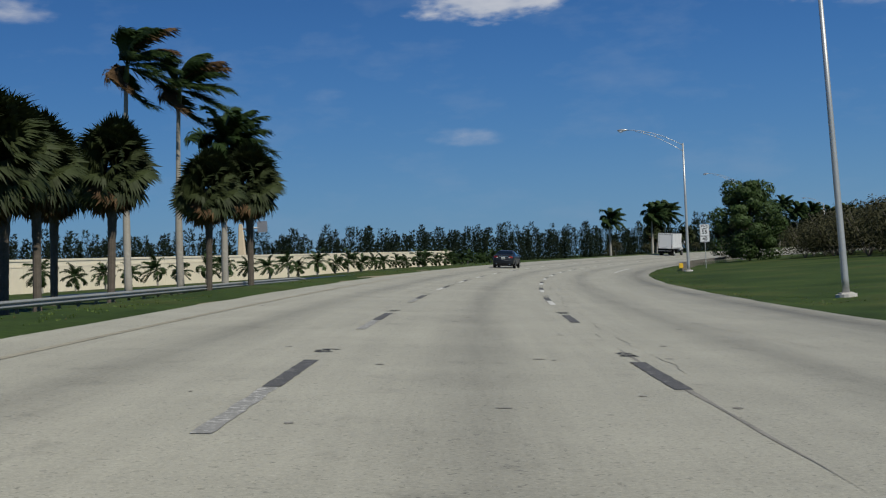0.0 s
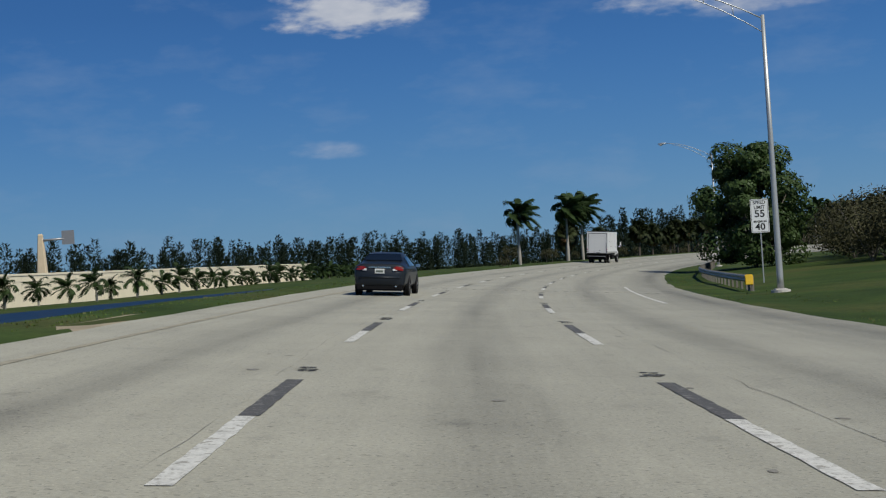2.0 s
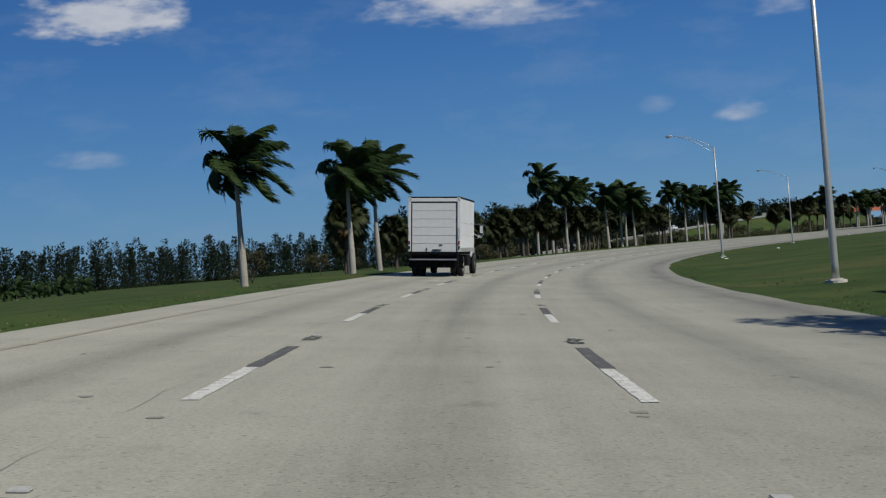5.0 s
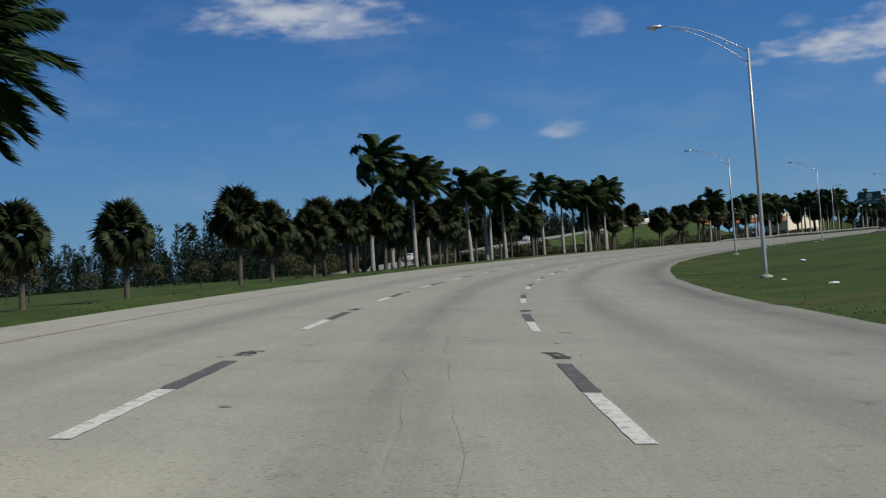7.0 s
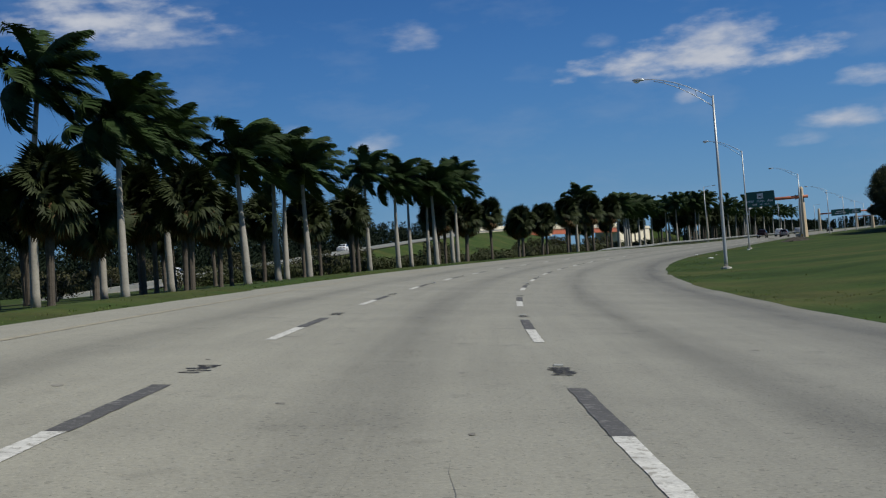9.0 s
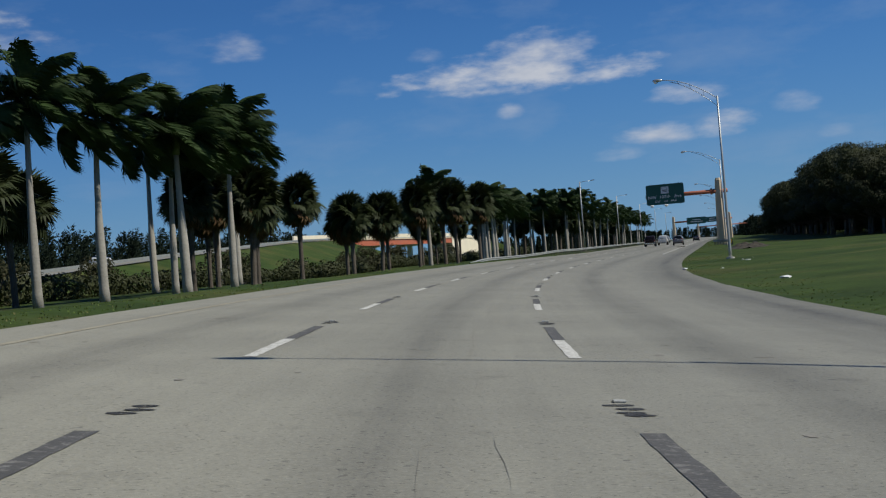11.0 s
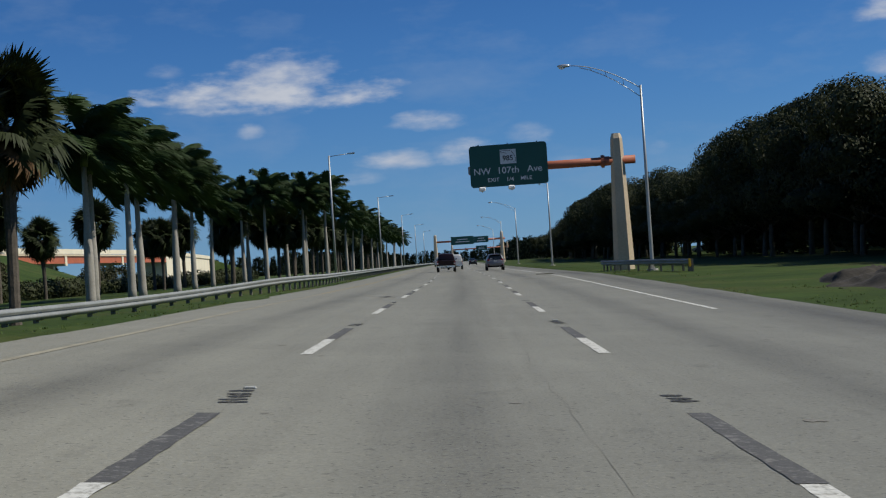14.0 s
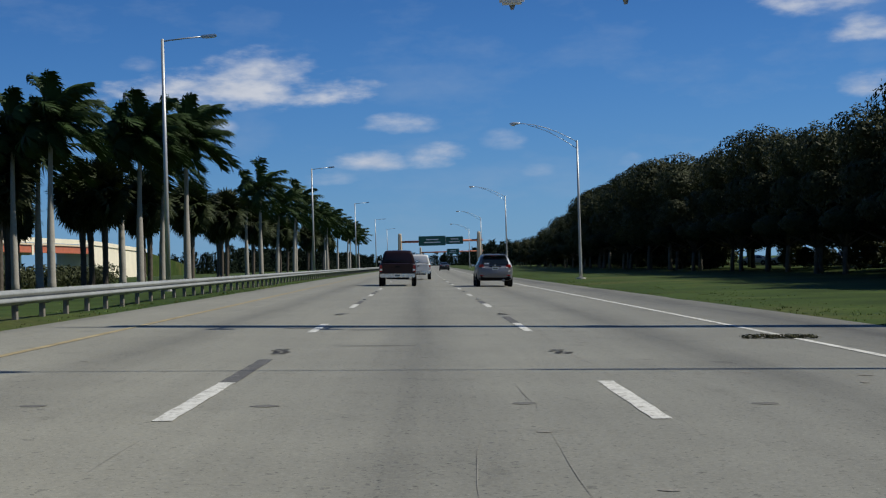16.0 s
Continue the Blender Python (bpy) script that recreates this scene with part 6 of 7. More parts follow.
        part("roof_rail", bm, BLACKPLASTIC, car)
    bm = bmesh.new()
    add_box(bm, (0.62, 0.03, 0.05), Matrix.Translation((0, -2.19, 1.035)), 0.01)
    part("trim_strip", bm, BLACKPLASTIC, car)
    plate_on(car, -2.245, 0.94)
    bm = bmesh.new()
    add_tube(bm, [(0, -2.17, 1.075), (0, -2.195, 1.075)], 0.05, 14)
    part("emblem", bm, CHROME, car)
    bm = bmesh.new()
    add_tube(bm, [(0.42, -2.2, 0.33), (0.42, -1.7, 0.33)], 0.07, 10)
    part("exhaust_box", bm, SIGNBACK, car)
    bm = bmesh.new()
    add_tube(bm, [(0, -1.45, 1.66), (0, -1.62, 1.82)], 0.006, 5)
    part("aerial", bm, BLACKPLASTIC, car)
    for y in (-1.30, 1.34):
        for sg in (1, -1):
            arch(car, sg * 0.905, y, 0.345, sg)
            wheel(car, sg * 0.82, y, 0.345, 0.215, sg)
    return car


def sedan():
    paint = car_paint("dark_slate_paint", (0.011, 0.015, 0.020), 0.15)
    car = thing("sedan", "dark slate-blue four-door sedan on the highway lane", "car")
    S = [(-2.42, 0.36, 0.70, 0.78, 0.60, 0.86), (-2.37, 0.30, 0.82, 0.92, 0.72, 1.02), (-2.30, 0.29, 0.86, 0.95, 0.74, 1.07), (-2.05, 0.31, 0.89, 0.97, 0.76, 1.10), (-1.62, 0.28, 0.91, 0.98, 0.72, 1.14), (-0.95, 0.27, 0.91, 0.97, 0.61, 1.40), (-0.3, 0.27, 0.91, 0.96, 0.60, 1.465), (0.35, 0.27, 0.91, 0.95, 0.59, 1.43), (1.25, 0.27, 0.90, 0.94, 0.70, 1.02), (2.05, 0.29, 0.86, 0.82, 0.6, 0.86), (2.38, 0.36, 0.72, 0.66, 0.46, 0.70)]
    part("body", shell(S), paint, car, smooth=True)
    for sg in (1, -1):
        part("window", side_window(S, -1.35, -0.42, sg, 0.10, 0.88, 0.40, 0.03), GLASS, car)
        part("window", side_window(S, -0.34, 0.85, sg, 0.10, 0.88, 0.03, 0.42), GLASS, car)
        bm = bmesh.new()
        add_box(bm, (0.36, 0.12, 0.17), pose(sg * 0.64, -2.385, 0.90, 0, sg * 6, sg * 16), 0.05)
        t = part("tail_light", bm, TAILRED, car, "red tail light")
        bm = bmesh.new()
        add_box(bm, (0.16, 0.03, 0.07), pose(sg * 0.51, -2.458, 0.875, 0, 0, sg * 8), 0.015)
        part("reversing_lens", bm, CLEARLENS, t)
        mirror_on(car, sg * 0.86, 0.72, 1.02, sg, paint)
        for y in (-0.18, -1.12):
            bm = bmesh.new()
            add_box(bm, (0.025, 0.18, 0.03), Matrix.Translation((sg * 0.912, y, 0.86)), 0.008)
            part("door_handle", bm, paint, car)
    bm = bmesh.new()
    slab(bm, [(-0.66, -1.55, 1.185), (0.66, -1.55, 1.185), (0.54, -0.99, 1.40), (-0.54, -0.99, 1.40)], 0.014)
    part("rear_window", bm, GLASS, car)
    bm = bmesh.new()
    slab(bm, [(-0.54, 0.42, 1.415), (-0.64, 1.18, 1.065), (0.64, 1.18, 1.065), (0.54, 0.42, 1.415)][::-1], 0.012)
    part("windscreen", bm, GLASS, car)
    bm = bmesh.new()
    add_box(bm, (1.46, 0.12, 0.16), Matrix.Translation((0, -2.40, 0.62)), 0.05)
    part("bumper", bm, paint, car, smooth=True)
    bm = bmesh.new()
    add_box(bm, (1.58, 0.14, 0.24), Matrix.Translation((0, -2.34, 0.31)), 0.04)
    part("lower_valance", bm, BLACKPLASTIC, car)
    # plain black box added so the gap under the car reads as shade
    bm = bmesh.new()
    add_box(bm, (1.40, 4.3, 0.16), Matrix.Translation((0, 0, 0.25)), 0.03)
    part("underbody", bm, BLACKPLASTIC, car, "black underbody box standing for the shade under the car")
    bm = bmesh.new()
    add_box(bm, (0.75, 0.03, 0.05), Matrix.Translation((0, -2.425, 0.955)), 0.012)
    part("chrome_strip", bm, CHROME, car)
    plate_on(car, -2.465, 0.83)
    for sg in (1, -1):
        bm = bmesh.new()
        add_tube(bm, [(sg * 0.55, -2.44, 0.33), (sg * 0.55, -2.0, 0.33)], 0.035, 10)
        part("exhaust_pipe", bm, CHROME, car)
    for y in (-1.40, 1.38):
        for sg in (1, -1):
            arch(car, sg * 0.905, y, 0.325, sg)
            wheel(car, sg * 0.825, y, 0.325, 0.205, sg)
    return car


def pickup(name, colour, label, h=1.0):
    paint = car_paint(name + "_paint", colour, 0.25)
    car = thing("pickup_truck", label, "pickup truck")
    L = [(-2.75, 0.62, 0.93, 1.08, 0.92, 1.17), (-2.6, 0.55, 0.97, 1.08, 0.95, 1.19), (-0.9, 0.50, 0.98, 1.08, 0.95, 1.19), (-0.85, 0.48, 0.98, 1.08, 0.93, 1.17), (0.9, 0.46, 0.98, 1.08, 0.90, 1.17), (1.1, 0.46, 0.98, 1.08, 0.86, 1.19), (2.4, 0.48, 0.95, 1.0, 0.80, 1.10), (2.75, 0.55, 0.86, 0.86, 0.7, 0.95)]
    part("body", shell(L), paint, car, smooth=True)
    C = [(-0.86, 1.0, 0.90, 1.18, 0.74, 1.80), (-0.78, 1.0, 0.93, 1.18, 0.74, 1.86), (0.1, 1.0, 0.93, 1.18, 0.73, 1.90), (0.5, 1.0, 0.92, 1.18, 0.70, 1.84), (1.22, 1.0, 0.90, 1.16, 0.78, 1.22)]
    part("cab", shell(C), paint, car, smooth=True)
    for sg in (1, -1):
        part("window", side_window(C, -0.74, -0.10, sg, 0.08, 0.88), GLASS, car)
        part("window", side_window(C, -0.02, 0.95, sg, 0.08, 0.88, 0.0, 0.40), GLASS, car)
        bm = bmesh.new()
        add_box(bm, (0.17, 0.10, 0.40), Matrix.Translation((sg * 0.86, -2.73, 0.93)), 0.03)
        t = part("tail_light", bm, TAILRED, car)
        bm = bmesh.new()
        add_box(bm, (0.13, 0.02, 0.10), Matrix.Translation((sg * 0.86, -2.785, 0.86)), 0.01)
        part("reversing_lens", bm, CLEARLENS, t)
        mirror_on(car, sg * 0.90, 0.62, 1.30, sg, BLACKPLASTIC)
    bm = bmesh.new()
    slab(bm, [(-0.74, -0.875, 1.26), (0.74, -0.875, 1.26), (0.66, -0.84, 1.72), (-0.66, -0.84, 1.72)], 0.014)
    part("rear_window", bm, GLASS, car)
    bm = bmesh.new()
    slab(bm, [(-0.64, 0.55, 1.80), (-0.78, 1.18, 1.27), (0.78, 1.18, 1.27), (0.64, 0.55, 1.80)][::-1], 0.012)
    part("windscreen", bm, GLASS, car)
    bm = bmesh.new()
    add_box(bm, (1.50, 0.05, 0.50), Matrix.Translation((0, -2.765, 0.92)), 0.02)
    tg = part("tailgate", bm, paint, car)
    bm = bmesh.new()
    add_box(bm, (0.22, 0.03, 0.06), Matrix.Translation((0, -2.795, 1.02)), 0.01)
    part("handle", bm, BLACKPLASTIC, tg)
    bm = bmesh.new()
    add_box(bm, (1.62, 1.75, 0.03), Matrix.Translation((0, -1.78, 1.205)), 0.01)
    part("bed_cover", bm, BLACKPLASTIC, car, "black bed cover")
    bm = bmesh.new()
    add_box(bm, (1.84, 0.20, 0.20), Matrix.Translation((0, -2.86, 0.56)), 0.04)
    b = part("rear_bumper", bm, CHROME, car, "chrome step bumper")
    plate_on(b, -2.965, 0.58)
    for y in (-1.75, 1.75):
        for sg in (1, -1):
            arch(car, sg * 0.965, y, 0.385, sg)
            wheel(car, sg * 0.86, y, 0.385, 0.25, sg)
    bm = bmesh.new()
    add_box(bm, (1.2, 4.4, 0.2), Matrix.Translation((0, 0, 0.46)), 0.02)
    part("chassis", bm, BLACKPLASTIC, car)
    return car


def box_truck():
    white = mat("white_truck_paint", (0.66, 0.66, 0.645), 0.45, vary=0.10, scale=0.8, fine=7)
    worn = mat("scuffed_white_panel", (0.60, 0.60, 0.585), 0.5, vary=0.07, scale=0.7, fine=5)
    dirty = mat("dull_aluminium_rail", (0.36, 0.36, 0.33), 0.6, 0.3, vary=0.25, scale=2, fine=14)
    t = thing("box_truck", "white box truck with roll-up rear door and tail lift", "truck")
    W, L0, L1, Z0, Z1 = 2.50, 0.0, 6.15, 1.18, 3.78
    bm = bmesh.new()
    add_box(bm, (W - 0.03, L1 - L0 - 0.05, Z1 - Z0 - 0.05), Matrix.Translation((0, (L0 + L1) / 2 + 0.02, (Z0 + Z1) / 2)), 0.02)
    part("box_body", bm, white, t, "smooth white box sides")
    bm = bmesh.new()
    add_box(bm, (W + 0.03, L1 + 0.04, 0.07), Matrix.Translation((0, L1 / 2, Z1 - 0.01)), 0.02)
    part("roof_rail", bm, BLACKPLASTIC, t, "dark roof edge rail")
    for sg in (1, -1):
        bm = bmesh.new()
        add_box(bm, (0.03, L1, 0.20), Matrix.Translation((sg * W / 2, L1 / 2, Z0 + 0.10)), 0.006)
        part("lower_rail", bm, dirty, t, "dull scuffed lower side rail")
        bm = bmesh.new()
        rnd = random.Random(6 + sg)
        for i in range(70):
            y = rnd.uniform(0.4, 5.9)
            z = Z0 + 0.25 + abs(rnd.gauss(0, 0.22))
            add_box(bm, (0.006, rnd.uniform(0.02, 0.06), rnd.uniform(0.05, 0.26)), Matrix.Translation((sg * (W / 2 - 0.012), y, z)))
        s = part("scuffs", bm, SIGNWHITE, t, "bright scratches where the paint is rubbed")
        s["kind"] = "stuff"
        bm = bmesh.new()
        for row, zz in enumerate((1.95, 2.55)):
            for i in range(14):
                add_box(bm, (0.006, 0.014, 0.05), Matrix.Translation((sg * (W / 2 - 0.012), 0.4 + i * 0.42, zz + 0.02 * (i % 3))))
        s = part("rivets", bm, BLACKPLASTIC, t)
        s["kind"] = "stuff"
    # rear portal
    for x in (-1, 1):
        bm = bmesh.new()
        add_box(bm, (0.14, 0.08, Z1 - Z0 - 0.02), Matrix.Translation((x * (W / 2 - 0.07), -0.03, (Z0 + Z1) / 2)), 0.012)
        part("door_post", bm, worn, t)
        bm = bmesh.new()
        add_box(bm, (0.045, 0.05, Z1 - Z0 - 0.25), Matrix.Translation((x * (W / 2 - 0.165), -0.03, (Z0 + Z1) / 2 - 0.1)))
        part("door_track", bm, BLACKPLASTIC, t)
        for z, hh, m in ((1.62, 0.19, TAILRED), (1.38, 0.17, BLACKPLASTIC)):
            bm = bmesh.new()
            add_box(bm, (0.08, 0.05, hh), Matrix.Translation((x * (W / 2 - 0.06), -0.08, z)), 0.02)
            part("tail_light", bm, m, t)
        bm = bmesh.new()
        add_tube(bm, [(x * (W / 2 - 0.05), -0.10, 2.35), (x * (W / 2 - 0.03), -0.14, 2.2), (x * (W / 2 - 0.05), -0.10, 1.8)], 0.014, 6)
        part("grab_handle", bm, dirty, t)
    bm = bmesh.new()
    add_box(bm, (W - 0.02, 0.08, 0.17), Matrix.Translation((0, -0.03, Z1 - 0.13)), 0.012)
    part("header", bm, worn, t)
    bm = bmesh.new()
    add_box(bm, (W - 0.34, 0.05, 0.05), Matrix.Translation((0, -0.02, Z1 - 0.235)))
    part("door_gap", bm, BLACKPLASTIC, t)
    n = 6
    hh = (Z1 - 0.26 - Z0) / n
    bm = bmesh.new()
    add_box(bm, (W - 0.38, 0.03, hh - 0.012), None, 0.006)
    slat = part("door_panel", bm, worn, t, "horizontal panel of the roll-up door")
    for i in range(n):
        m = Matrix.Translation((0, -0.02 + 0.003 * (i % 2), Z0 + hh * (i + 0.5)))
        if i == 0:
            slat.matrix_basis = m
        else:
            share("door_panel", slat, t, m)
    bm = bmesh.new()
    add_box(bm, (0.22, 0.04, 0.06), Matrix.Translation((0.02, -0.055, Z0 + 0.09)), 0.01)
    add_tube(bm, [(0.02, -0.06, Z0 + 0.09), (0.34, -0.07, Z0 + 0.10)], 0.025, 8)
    part("door_latch", bm, BLACKPLASTIC, t)
    bm = bmesh.new()
    add_box(bm, (0.16, 0.03, 0.05), Matrix.Translation((0.32, -0.05, Z0 + 0.33)), 0.01)
    part("door_handle", bm, BLACKPLASTIC, t)
    bm = bmesh.new()
    add_box(bm, (0.05, 0.04, 0.14), Matrix.Translation((-0.36, -0.05, Z0 + 0.12)), 0.01)
    part("door_strap", bm, BLACKPLASTIC, t)
    # tail lift and underride frame
    bm = bmesh.new()
    add_box(bm, (W - 0.1, 0.12, 0.10), Matrix.Translation((0, -0.10, Z0 - 0.06)), 0.01)
    part("lift_beam", bm, BLACKPLASTIC, t)
    bm = bmesh.new()
    add_box(bm, (W - 0.3, 0.45, 0.06), Matrix.Translation((0, -0.22, Z0 - 0.34)), 0.01)
    part("lift_platform", bm, BLACKPLASTIC, t)
    bm = bmesh.new()
    add_box(bm, (W - 0.36, 0.26, 0.66), Matrix.Translation((0, 0.16, Z0 - 0.42)), 0.03)
    part("lift_guard", bm, BLACKPLASTIC, t)
    bm = bmesh.new()
    add_box(bm, (0.95, 6.2, 0.50), Matrix.Translation((0, 3.5, 0.82)), 0.05)
    part("drive_train", bm, BLACKPLASTIC, t, "dark axle, shaft and frame under the box")
    bm = bmesh.new()
    add_box(bm, (W - 0.25, 0.06, 0.07), Matrix.Translation((0, -0.46, Z0 - 0.36)), 0.01)
    part("lift_edge", bm, SIGNBACK, t, "bare steel edge of the tail lift")
    for x in (-1, 1):
        bm = bmesh.new()
        add_box(bm, (0.10, 0.14, 0.75), Matrix.Translation((x * (W / 2 - 0.12), -0.16, Z0 - 0.36)), 0.02)
        part("lift_post", bm, BLACKPLASTIC, t)
        bm = bmesh.new()
        add_box(bm, (0.12, 5.6, 0.24), Matrix.Translation((x * 0.43, 3.6, 0.92)), 0.01)
        part("chassis_rail", bm, BLACKPLASTIC, t)
        bm = bmesh.new()
        m = pose(x * 0.98, 0.78, 0.72, 14, 0, 0)
        add_box(bm, (0.62, 0.02, 0.66), m, 0.006)
        part("mud_flap", bm, BLACKPLASTIC, t, "black rubber mud flap")
    bm = bmesh.new()
    add_box(bm, (1.0, 0.10, 0.10), Matrix.Translation((0, -0.02, 0.55)), 0.02)
    add_box(bm, (0.16, 0.2, 0.18), Matrix.Translation((0.1, -0.12, 0.60)), 0.03)
    part("tow_bar", bm, BLACKPLASTIC, t)
    bm = bmesh.new()
    add_box(bm, (2.2, 5.0, 0.12), Matrix.Translation((0, 3.2, Z0 - 0.07)), 0.01)
    part("box_floor", bm, BLACKPLASTIC, t)
    for sg in (1, -1):
        bm = bmesh.new()
        add_box(bm, (0.55, 1.5, 0.55), Matrix.Translation((sg * 0.92, 4.2, 0.74)), 0.06)
        part("side_tank", bm, BLACKPLASTIC, t)
        wheel(t, sg * 1.10, 1.45, 0.49, 0.27, sg, mat("white_steel_rim", (0.6, 0.6, 0.58), 0.5, vary=0.2))
        wheel(t, sg * 0.78, 1.45, 0.49, 0.27, sg, dirty)
        wheel(t, sg * 1.04, 7.35, 0.49, 0.28, sg, dirty)
    # cab with a long bonnet
    C = [(6.25, 0.85, 1.05, 1.75, 0.98, 2.62), (6.4, 0.80, 1.08, 1.75, 0.99, 2.72), (7.0, 0.80, 1.08, 1.75, 0.96, 2.74), (7.35, 0.85, 1.06, 1.72, 0.90, 2.60), (7.75, 0.95, 1.0, 1.66, 0.86, 1.80)]
    part("cab", shell(C), white, t, "white truck cab", smooth=True)
    B = [(7.0, 0.85, 1.05, 1.40, 0.85, 1.70), (7.6, 1.02, 1.08, 1.42, 0.86, 1.72), (8.3, 0.95, 1.04, 1.36, 0.80, 1.62), (8.62, 0.70, 0.95, 1.20, 0.66, 1.42)]
    part("bonnet", shell(B), white, t, "rounded white bonnet and wings", smooth=True)
    for sg in (1, -1):
        part("window", side_window(C, 6.55, 7.45, sg, 0.08, 0.86, 0.0, 0.2), GLASS, t)
        bm = bmesh.new()
        add_tube(bm, [(sg * 1.02, 7.1, 2.58), (sg * 1.30, 7.15, 2.62), (sg * 1.62, 7.2, 2.60), (sg * 1.64, 7.2, 2.05), (sg * 1.30, 7.15, 1.85), (sg * 1.04, 7.1, 1.80)], 0.016, 6)
        add_tube(bm, [(sg * 1.04, 7.12, 2.2), (sg * 1.34, 7.18, 1.95)], 0.014, 6)
        arm = part("mirror_arm", bm, CHROME, t)
        bm = bmesh.new()
        add_box(bm, (0.20, 0.07, 0.46), Matrix.Translation((sg * 1.52, 7.2, 2.34)), 0.02)
        m = part("door_mirror", bm, BLACKPLASTIC, arm)
        bm = bmesh.new()
        add_box(bm, (0.16, 0.005, 0.40), Matrix.Translation((sg * 1.52, 7.16, 2.34)))
        part("mirror_glass", bm, CHROME, t)
        bm = bmesh.new()
        bmesh.ops.create_uvsphere(bm, u_segments=12, v_segments=8, radius=0.12)
        bmesh.ops.scale(bm, vec=(1, 0.5, 0.85), verts=bm.verts)
        bmesh.ops.translate(bm, vec=(sg * 1.44, 7.2, 1.96), verts=bm.verts)
        part("spot_mirror", bm, CHROME, arm, smooth=True)
        bm = bmesh.new()
        add_box(bm, (0.30, 0.55, 0.30), Matrix.Translation((sg * 0.98, 6.6, 0.72)), 0.04)
        part("cab_step", bm, BLACKPLASTIC, t)
        bm = bmesh.new()
        add_tube(bm, [(sg * 1.02, 7.35, 0.49), (sg * 1.09, 7.35, 0.49)], 0.60, 22)
        part("wheel_arch", bm, BLACKPLASTIC, t)
    bm = bmesh.new()
    slab(bm, [(-0.82, 7.40, 2.55), (-0.86, 7.74, 1.86), (0.86, 7.74, 1.86), (0.82, 7.40, 2.55)][::-1], 0.012)
    part("windscreen", bm, GLASS, t)
    bm = bmesh.new()
    add_box(bm, (2.2, 0.18, 0.28), Matrix.Translation((0, 8.68, 0.66)), 0.04)
    part("front_bumper", bm, BLACKPLASTIC, t)
    bm = bmesh.new()
    add_tube(bm, [(1.12, 6.4, 1.55), (1.12, 6.4, 1.72)], 0.04, 10)
    part("marker_light", bm, TAILRED, t)
    return t


def park(car, s, off, rz=0.0):
    b = math.degrees(math.atan(float(np.interp(s, ST, LB))))
    p = at(s, off)
    car.matrix_basis = pose(p.x, p.y, p.z, 0, 0, turn(s) + rz) @ pose(0, 0, 0, 0, b, 0)
    return car


park(box_truck(), 217.2, -3.46, -0.9)
park(sedan(), 107.6, -3.55, 0.0)
park(suv(), 574.5, 3.8)
park(pickup("dark_maroon", (0.013, 0.003, 0.004), "dark maroon pickup truck on the highway lane"), 577.5, -1.15)
park(pickup("white", (0.62, 0.62, 0.60), "white pickup truck further along the highway lane"), 607, -0.1)
far = sedan()
far["label"] = "dark sedan far along the highway"
park(far, 742, 3.6)
far2 = pickup("silver", (0.4, 0.41, 0.42), "silver pickup truck far along the highway")
park(far2, 700, -3.4)

# ---------------------------------------------------------------- small things lying about
def scrap(s, off, size, seed):
    """A crumpled scrap of white paper or plastic."""
    rnd = random.Random(seed)
    bm = bmesh.new()
    bmesh.ops.create_icosphere(bm, subdivisions=2, radius=1)
    for v in bm.verts:
        v.co *= 0.6 + 0.6 * abs(noise.noise(v.co * 1.7 + Vector((seed, 0, 0)))) + rnd.uniform(-0.08, 0.08)
        v.co.z *= 0.35
    bmesh.ops.scale(bm, vec=(size, size * 0.6, size * 0.8), verts=bm.verts)
    ob = link("litter", bm, SIGNWHITE)
    ob.matrix_basis = put(s, off, size * 0.15, rnd.uniform(0, 180))
    tagged(ob, "crumpled white litter lying in the grass", "litter", "litter on the verge")


LITTER = [(265.2, 12.4, 0.25), (273.0, 11.9, 0.16), (299.6, 16.2, 0.35), (418.0, 8.3, 0.3), (434.5, 12.3, 0.18), (438.2, 13.1, 0.12), (431.9, 12.5, 0.25), (418.0, 10.3, 0.15), (454.7, -6.8, 0.09), (455.2, -6.8, 0.1), (455.7, -6.8, 0.1), (455.0, -6.5, 0.08), (456.2, -6.7, 0.1), (397.4, 11.0, 0.3)]
for k, (s, off, size) in enumerate(LITTER):
    scrap(s, off, size, k)


def dirt_mound():
    rnd = random.Random(4)
    bm = bmesh.new()
    bmesh.ops.create_grid(bm, x_segments=44, y_segments=70, size=1)
    for v in bm.verts:
        x, y = v.co.x, v.co.y
        r = math.hypot(x, y) + 0.45 * noise.noise((x * 2.2, y * 3.5, 7))
        v.co.z = max(0.0, 1 - r * r) * (0.35 + 0.5 * noise.noise((x * 3, y * 5, 2))) + 0.22 * abs(noise.noise((x * 8, y * 16, 5))) * max(0.0, 1 - r) - 0.07
    bmesh.ops.scale(bm, vec=(2.4, 7.8, 1.0), verts=bm.verts)
    ob = link("dirt_mound", bm, mat("dark_turned_earth", (0.035, 0.029, 0.020), 0.98, vary=0.5, scale=2, fine=11, bump=1.0), smooth=True)
    ob.matrix_basis = put(484, 13.6)
    tagged(ob, "low mound of dark turned earth in the grass", "mound")


dirt_mound()


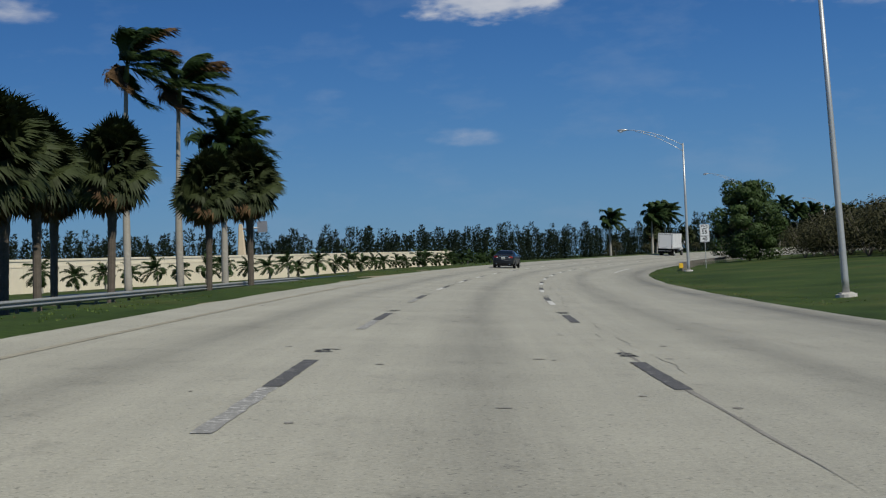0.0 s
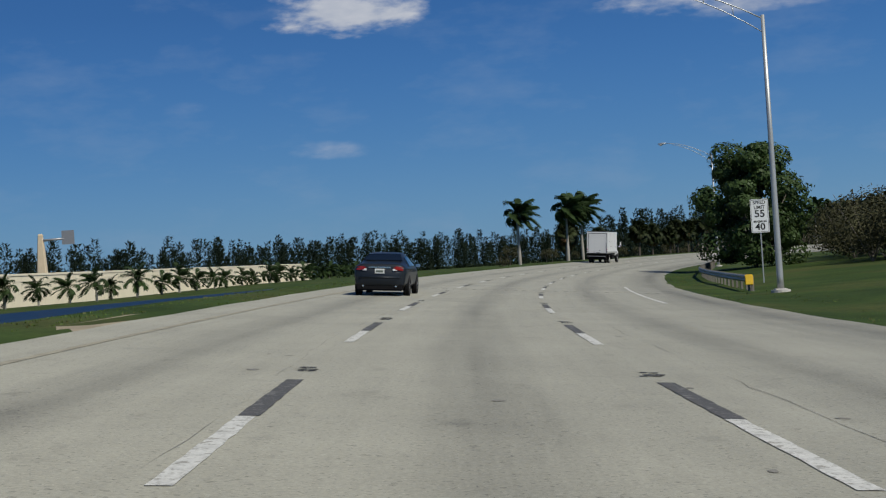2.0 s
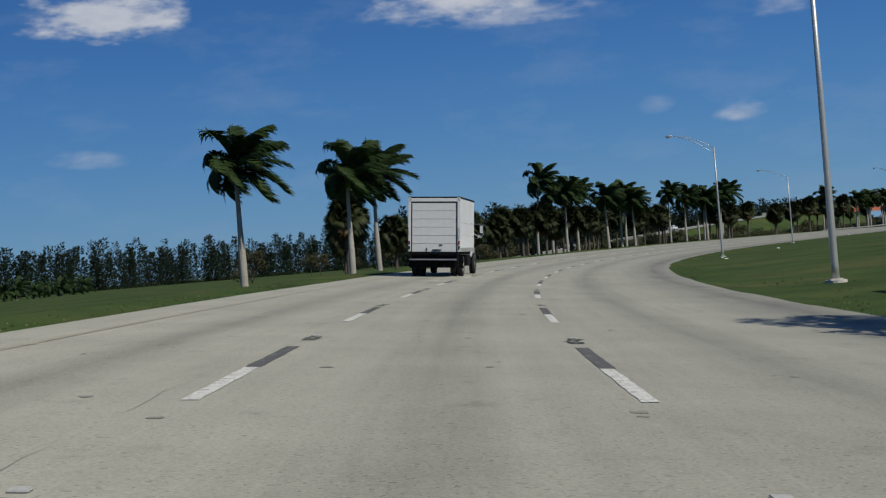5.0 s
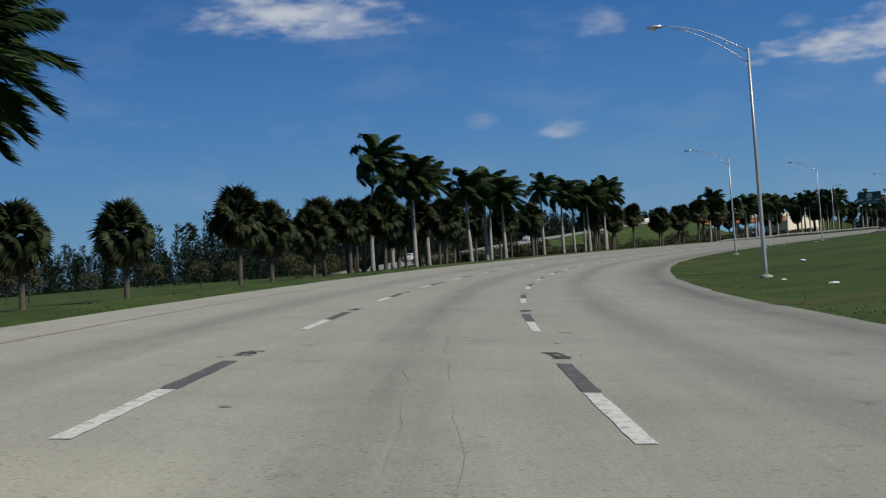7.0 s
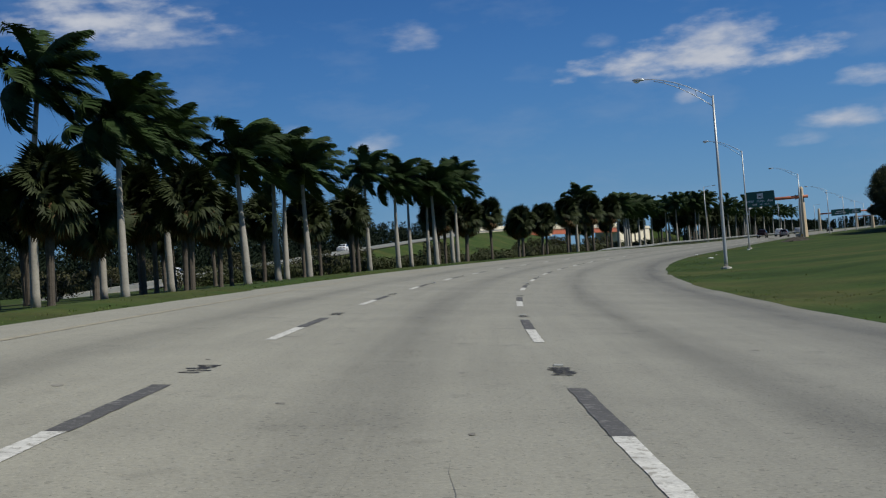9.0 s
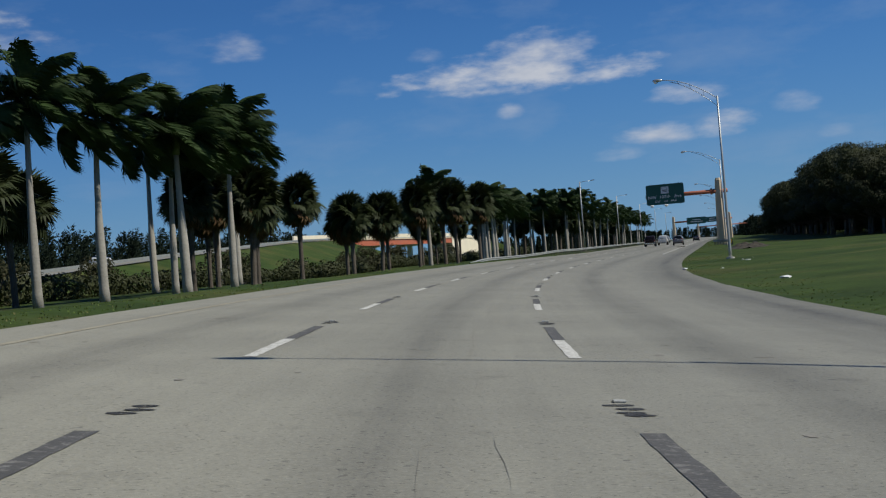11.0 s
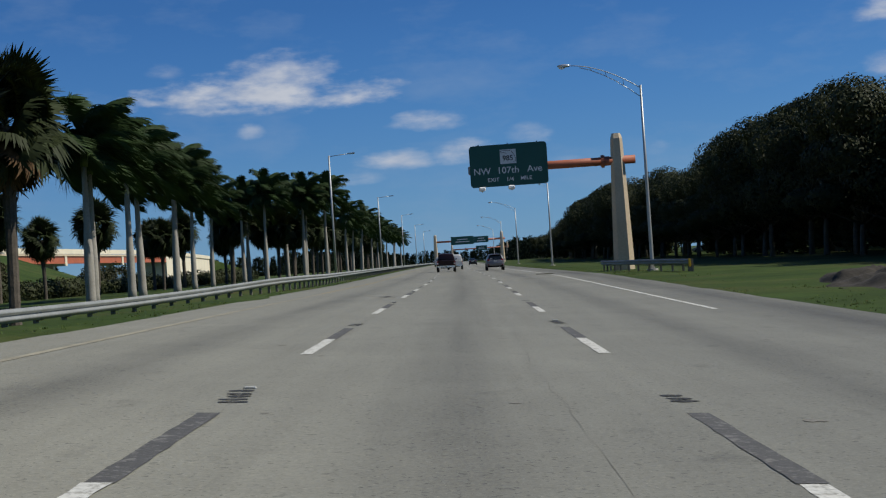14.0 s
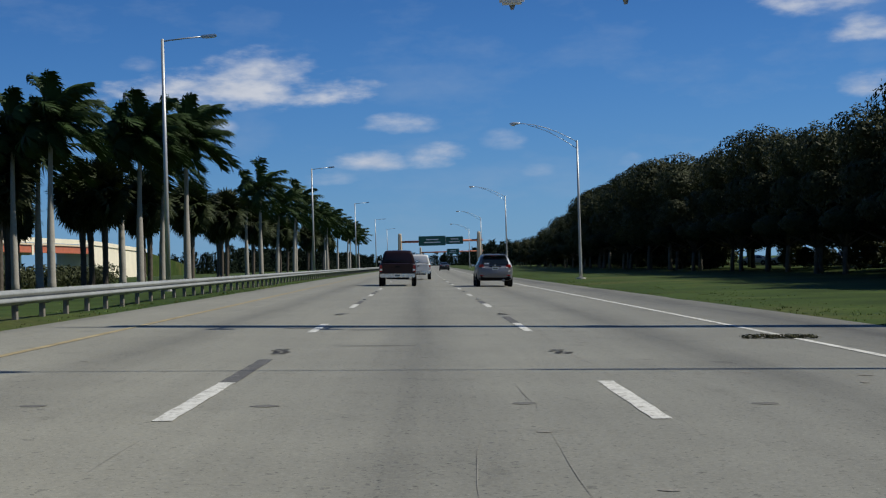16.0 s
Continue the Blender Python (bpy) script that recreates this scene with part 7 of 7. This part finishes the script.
def fallen_branch():
    rnd = random.Random(12)
    b = thing("fallen_branch", "leafy broken branch lying on the pavement edge", "branch")
    bm = bmesh.new()
    add_tube(bm, [(-1.3, 0, 0.06), (-0.4, 0.1, 0.10), (0.5, 0.0, 0.08), (1.4, 0.15, 0.05)], [0.03, 0.025, 0.02, 0.01], 6)
    for x in (-0.7, -0.1, 0.4, 0.9):
        add_tube(bm, [(x, 0.05, 0.09), (x + 0.3, rnd.uniform(-0.5, 0.5), 0.12)], [0.012, 0.005], 5)
    part("twig", bm, BARK, b)
    verts, faces = [], []
    for x in (-1.1, -0.6, -0.1, 0.4, 0.9, 1.3):
        leaf_cloud(verts, faces, rnd, (x, rnd.uniform(-0.15, 0.25), 0.09), 0.42, 0.34, 0.09, 90, 0.07)
    raw("leaf_spray", [(x, y, max(z, 0.012)) for x, y, z in verts], faces, BUSHLEAF, b)
    b.matrix_basis = lay(527.0, 5.35) @ pose(0, 0, 0, 0, 0, -6) @ Matrix.Scale(0.36, 4)


fallen_branch()


def parked_cars():
    pale = sedan()
    pale["label"] = "pale parked car behind the trees"
    pale["group"] = "parked cars behind the wood"
    paint = car_paint("pale_car_paint", (0.55, 0.56, 0.57), 0.1)
    for ch in pale.children:
        if ch.name.split(".")[0] in ("body", "bumper"):
            ch.data.materials[0] = paint
    for k, (s, off, rz) in enumerate(((652, 49, 62), (661, 50, 70), (670, 49, 66), (684, 50, 64), (697, 49, 70))):
        p = at(s, off)
        m = pose(p.x, p.y, p.z, 0, 0, turn(s) + rz)
        if k == 0:
            pale.matrix_basis = m
        else:
            copy_thing(pale, m)


parked_cars()


def ramp_cars():
    """Two pale cars on the climbing ramp."""
    line = ramp_line(RAMP)
    paint = car_paint("white_car_paint", (0.62, 0.63, 0.63), 0.05)
    car = None
    for i in (12, 27):
        p, q = line[i], line[i + 1]
        d = q - p
        m = pose(p.x, p.y, p.z, 0, 0, math.degrees(math.atan2(-d.x, d.y))) @ pose(0, 0, 0, math.degrees(math.atan2(d.z, math.hypot(d.x, d.y))), 0, 0)
        if car is None:
            car = sedan()
            car["label"] = "white saloon car on the far climbing ramp"
            car["group"] = "cars on the ramp"
            for ch in car.children:
                if ch.name.split(".")[0] in ("body", "bumper"):
                    ch.data.materials[0] = paint
            car.matrix_basis = m
        else:
            copy_thing(car, m)


ramp_cars()
